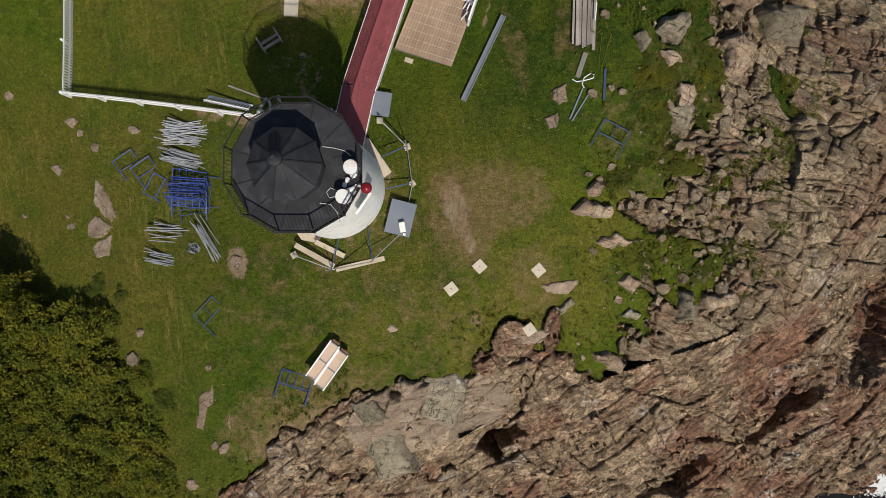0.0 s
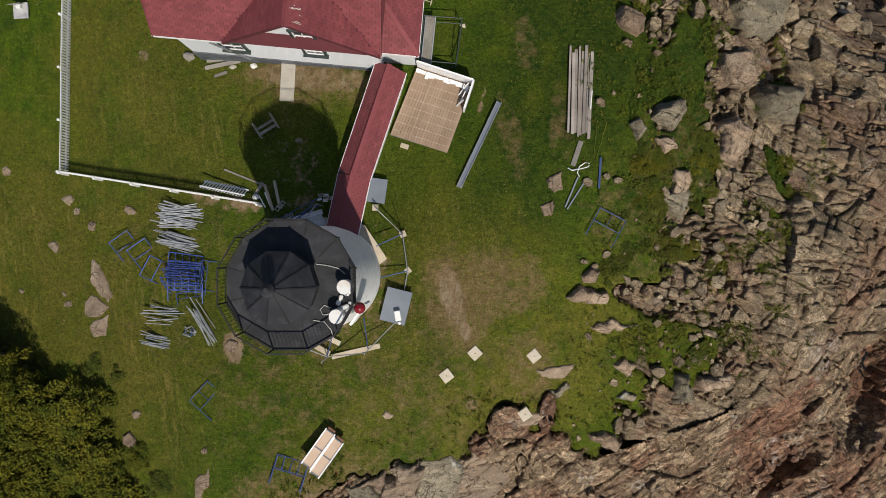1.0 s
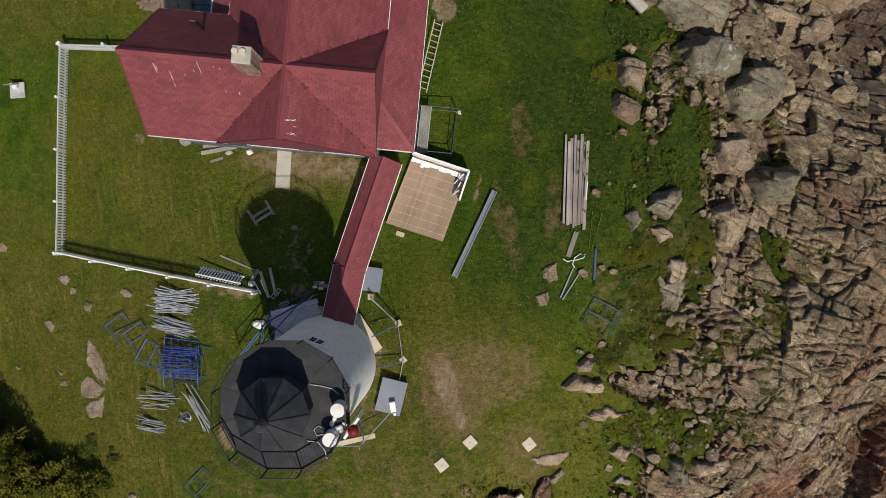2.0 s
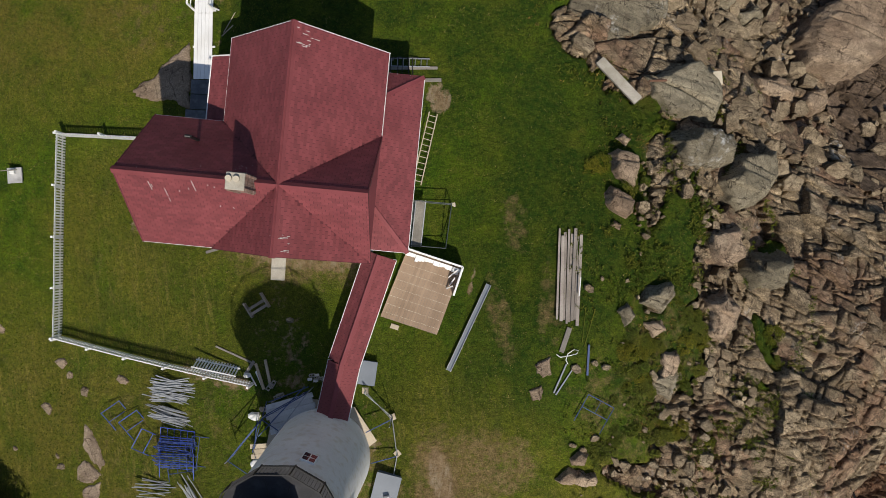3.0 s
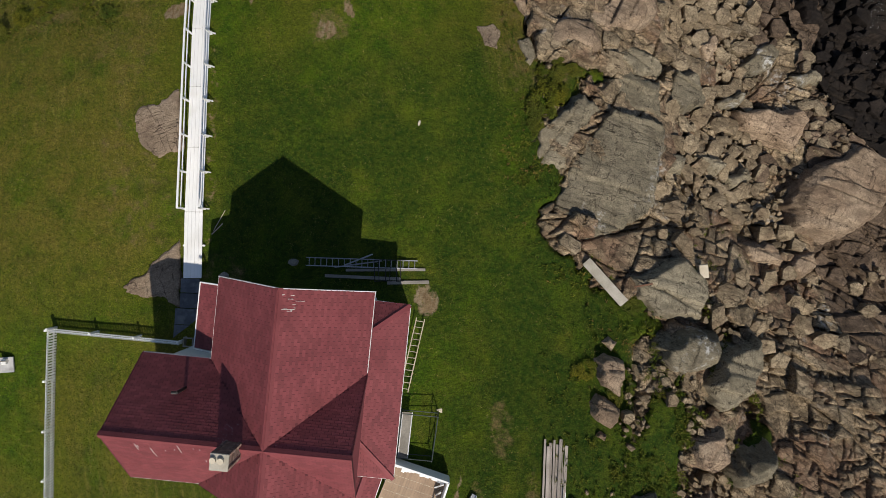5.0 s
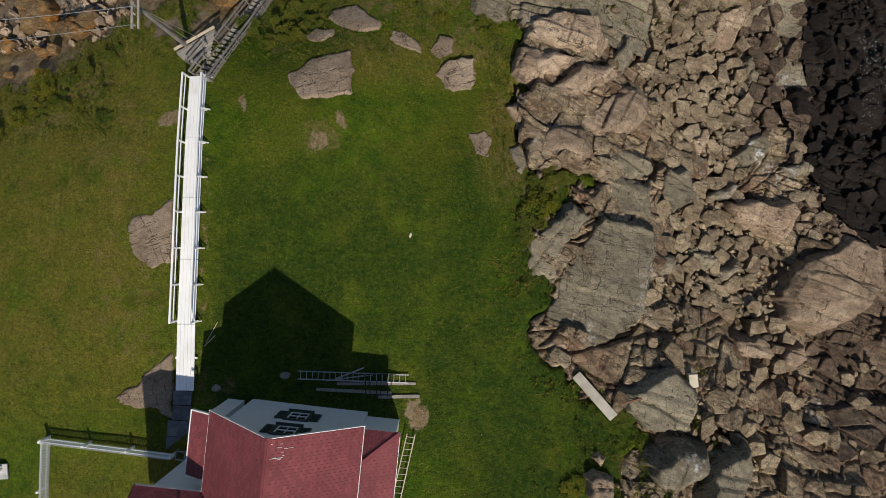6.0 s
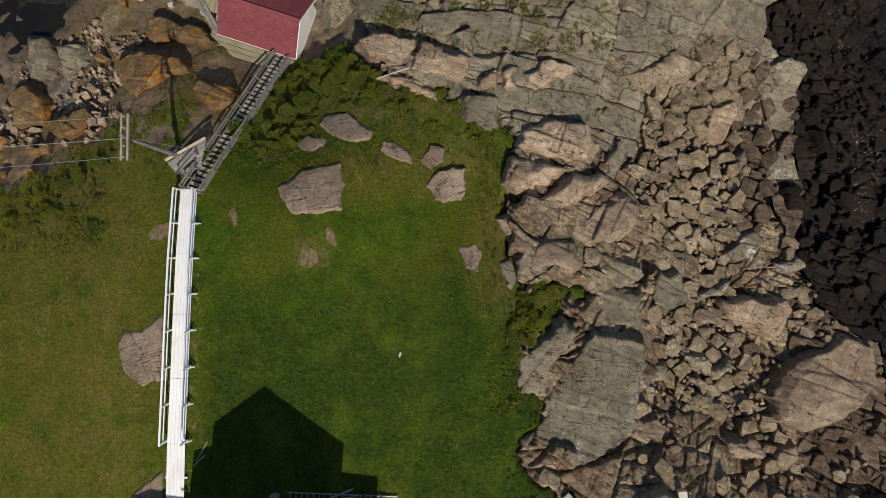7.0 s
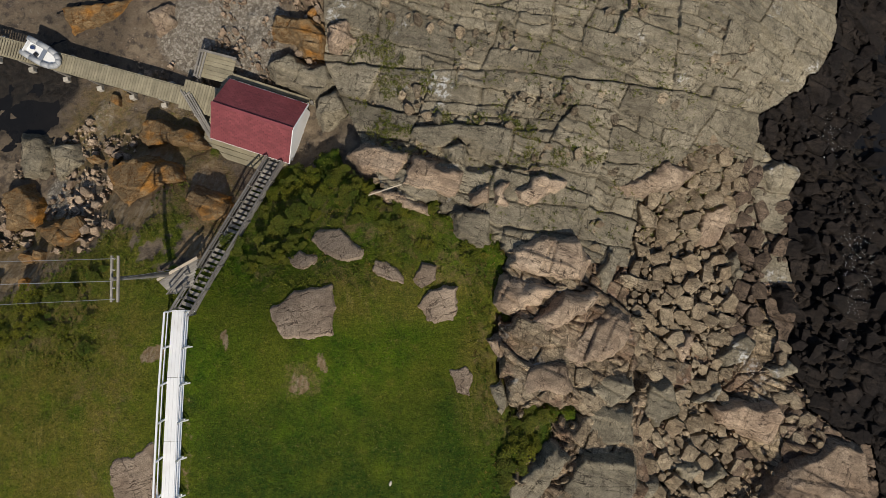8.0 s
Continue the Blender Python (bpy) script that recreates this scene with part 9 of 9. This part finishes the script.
def fast_mesh(name, verts, tris, material):
    me_ = bpy.data.meshes.new(name)
    me_.vertices.add(len(verts))
    me_.vertices.foreach_set("co", verts.ravel())
    me_.loops.add(tris.size)
    me_.loops.foreach_set("vertex_index", tris.ravel().astype(np.int32))
    me_.polygons.add(len(tris))
    me_.polygons.foreach_set("loop_start", np.arange(0, tris.size, 3).astype(np.int32))
    me_.polygons.foreach_set("loop_total", np.full(len(tris), 3, np.int32))
    me_.update(calc_edges=True)
    me_.materials.append(material)
    return me_


def blades(x, y, z, r, per, length, width, lean):
    """Leaning triangular blades, per of them at each place."""
    x, y, z = np.repeat(x, per), np.repeat(y, per), np.repeat(z, per)
    n = len(x)
    x, y = x + r.normal(0, 0.05, n), y + r.normal(0, 0.05, n)
    a = r.uniform(0, 2 * np.pi, n)
    ln = length * r.uniform(0.5, 1.4, n)
    tip = lean * r.uniform(0.4, 1.2, n)
    w = width * r.uniform(0.7, 1.3, n)
    dx, dy = np.cos(a), np.sin(a)
    base = np.stack([x, y, z], -1)
    p0 = base + np.stack([-dy * w, dx * w, np.full(n, -0.01)], -1)
    p1 = base + np.stack([dy * w, -dx * w, np.full(n, -0.01)], -1)
    p2 = base + np.stack([dx * ln * tip, dy * ln * tip, ln * np.sqrt(np.maximum(1 - tip * tip, 0.08))], -1)
    verts_ = np.stack([p0, p1, p2], 1).reshape(-1, 3)
    return verts_, np.arange(3 * n).reshape(-1, 3)


def lawn(x, y, r):
    p, b, w, rd, s, q, d = zones(x, y)
    built = (np.abs(x + 5.5) < 5.8) & (np.abs(y - 17.2) < 4.6)
    built |= np.hypot(x - TX, y - TY) < 2.9
    built |= (np.abs(x + 12.2) < 0.5) & (y > 18.5) & (y < 40)
    return (p > 0.55) & (r.uniform(0, 1, len(x)) > b * 1.3) & (r.uniform(0, 1, len(x)) > 0.9 * earth_at(x, y)) & (r.uniform(0, 1, len(x)) > 0.6 * ease(3, 6, x) * ease(2, 7, y) * ease(30, 25, y)) & ~built


x, y, z, r = scatter(100000, -30, 15, -14, 48, lawn, 1)
v_, t_ = blades(x, y, z, r, 4, 0.085, 0.016, 0.75)
tagged(new("grass", fast_mesh("grass", v_, t_, GRASS)), "short rough lawn grass of the headland", "grass", kind="stuff")


def edge_weeds(x, y, r):
    p = zones(x, y)[0]
    d = inside(x, y, LAWN_EDGE)
    want = np.where((x > 6.5) & (y < 22) & (x < 22), 0.32, np.where(np.abs(d) < 1.8, 0.75, 0.0))
    want = np.where((y > 41) & (x < 6) & (d > -0.5), 0.8, want)
    want = np.where((x < -17) & (y > 36), 0.7, want)
    want = np.where((p > 0.35) & (d < -0.3), np.where(y > 48, 0.35, 0.9), want)
    want = want * (0.35 + 0.9 * (cloud(x, y, 1.7, 41) > 0.5))
    return (p > 0.3) & (r.uniform(0, 1, len(x)) < want)


x, y, z, r = scatter(42000, -30, 24, -14, 58, edge_weeds, 2)
v_, t_ = blades(x, y, z + 0.05, r, 9, 0.15, 0.024, 0.8)
tagged(new("weeds", fast_mesh("weeds", v_, t_, WEED)), "broad-leaved weeds along the rock edges", "weeds", kind="stuff")


def dry_tufts(x, y, r):
    p, b, w, rd, s, q, d = zones(x, y)
    return (p > 0.5) & (r.uniform(0, 1, len(x)) < 0.08 + 0.5 * d + 0.3 * (cloud(x, y, 2.5, 61) > 0.6))


def ledge_tufts(x, y, r):
    near = np.maximum(spot(x, y, -0.6, 54.0, 3.0, 4.6, 15), np.maximum(spot(x, y, 6.5, 50.5, 8.0, 1.4, -15), spot(x, y, 12, 52, 12, 8, -15) * 0.25))
    return (r.uniform(0, 1, len(x)) < near * 1.2 * (cloud(x, y, 0.9, 47) > 0.54)) & (zones(x, y)[2] < 0.3)


def bluff_tufts(x, y, r):
    near = ease(8, 10, x) * ease(23, 17, x) * ease(-4, 0, y) * ease(26, 19, y)
    return r.uniform(0, 1, len(x)) < near * (cloud(x, y, 1.1, 49) > 0.61)


x, y, z, r = scatter(17000, 8, 23, -4, 26, bluff_tufts, 6)
v_, t_ = blades(x, y, np.maximum(z, lie(x, y) + 0.15), r, 8, 0.14, 0.022, 0.8)
tagged(new("bluff_weeds", fast_mesh("bluff_weeds", v_, t_, WEED)), "yellow-green weeds rooted among the bluff rocks", "weeds", kind="stuff")
MOSS = leaf_mat("ledge_grass", (0.060, 0.075, 0.010), (0.125, 0.120, 0.022), 0.4)
x, y, z, r = scatter(20000, -5, 22, 44, 62, ledge_tufts, 5)
v_, t_ = blades(x, y, lie(x, y) + 0.30, r, 5, 0.13, 0.028, 0.8)
tagged(new("ledge_grass", fast_mesh("ledge_grass", v_, t_, MOSS)), "olive grass tufts rooted in the ledge joints", "grass", kind="stuff")
STRAW = leaf_mat("straw_blades", (0.17, 0.145, 0.04), (0.24, 0.205, 0.075), 0.3)
x, y, z, r = scatter(36000, -30, 15, -14, 47, dry_tufts, 3)
v_, t_ = blades(x, y, z, r, 3, 0.12, 0.012, 0.85)
tagged(new("dry_grass", fast_mesh("dry_grass", v_, t_, STRAW)), "scattered straw-coloured dry grass blades", "grass", kind="stuff")

def edge_straw(x, y, r):
    d = inside(x, y, LAWN_EDGE)
    near = np.where((np.abs(d - 0.4) < 1.6) & (x > 2), 0.5, 0.0)
    near = np.maximum(near, 0.45 * spot(x, y, -2.0, 45.0, 7.0, 3.4, -14))
    near = np.maximum(near, 0.45 * spot(x, y, 11.6, 6.0, 3.2, 6.0))
    near = np.maximum(near, 0.4 * spot(x, y, -20.0, 39.5, 4.5, 2.6, 25))
    return (r.uniform(0, 1, len(x)) < near * (cloud(x, y, 1.3, 77) > 0.52)) & (zones(x, y)[0] > 0.3)


HEATHER = leaf_mat("heath_stems", (0.105, 0.072, 0.026), (0.185, 0.135, 0.030), 0.5)
x, y, z, r = scatter(30000, -26, 17, -8, 50, edge_straw, 9)
v_, t_ = blades(x, y, z + 0.04, r, 6, 0.17, 0.020, 0.8)
tagged(new("heath", fast_mesh("heath", v_, t_, HEATHER)), "brown and ochre heath stems along the rock edges", "heath", kind="stuff")

# ---- surf against the south-eastern rocks, white flecks painting sun glints on the eastern water ----
FOAM_GLINT = mat("sea_foam", (0.62, 0.65, 0.66), (0.75, 0.77, 0.78), 3, 0.6, bump=0.4, fine=14, grain=0.15)
r = np.random.RandomState(7)
vs, ts = [], []
# The two size 0.02 patches are painted glints, the larger two surf.
for cx, cy, rx, ry, n, size in ((23.2, -16.9, 1.2, 0.6, 1600, 0.06), (30.3, -16.4, 1.3, 0.8, 1800, 0.06), (31.2, 42.5, 1.6, 5.0, 260, 0.02), (29.6, 51.5, 1.5, 2.0, 90, 0.02)):
    px, py = cx + r.normal(0, rx * 0.45, n), cy + r.normal(0, ry * 0.45, n)
    for a, b in zip(px, py):
        s = size * r.uniform(0.5, 1.8)
        t0 = r.uniform(0, 6.28)
        k = len(vs)
        zz = SEA + 0.02 + 0.06 * r.uniform() + (0.0 if size > 0.05 else max(0.0, float(lie(a, b)) - SEA + 0.25))
        for j in range(3):
            vs.append((a + s * np.cos(t0 + 2.1 * j), b + s * np.sin(t0 + 2.1 * j), zz))
        ts.append((k, k + 1, k + 2))
tagged(new("sea_foam", fast_mesh("sea_foam", np.array(vs), np.array(ts), FOAM_GLINT)), "white surf, and white flecks standing in for sun sparkle on the dark water", "foam", kind="stuff")
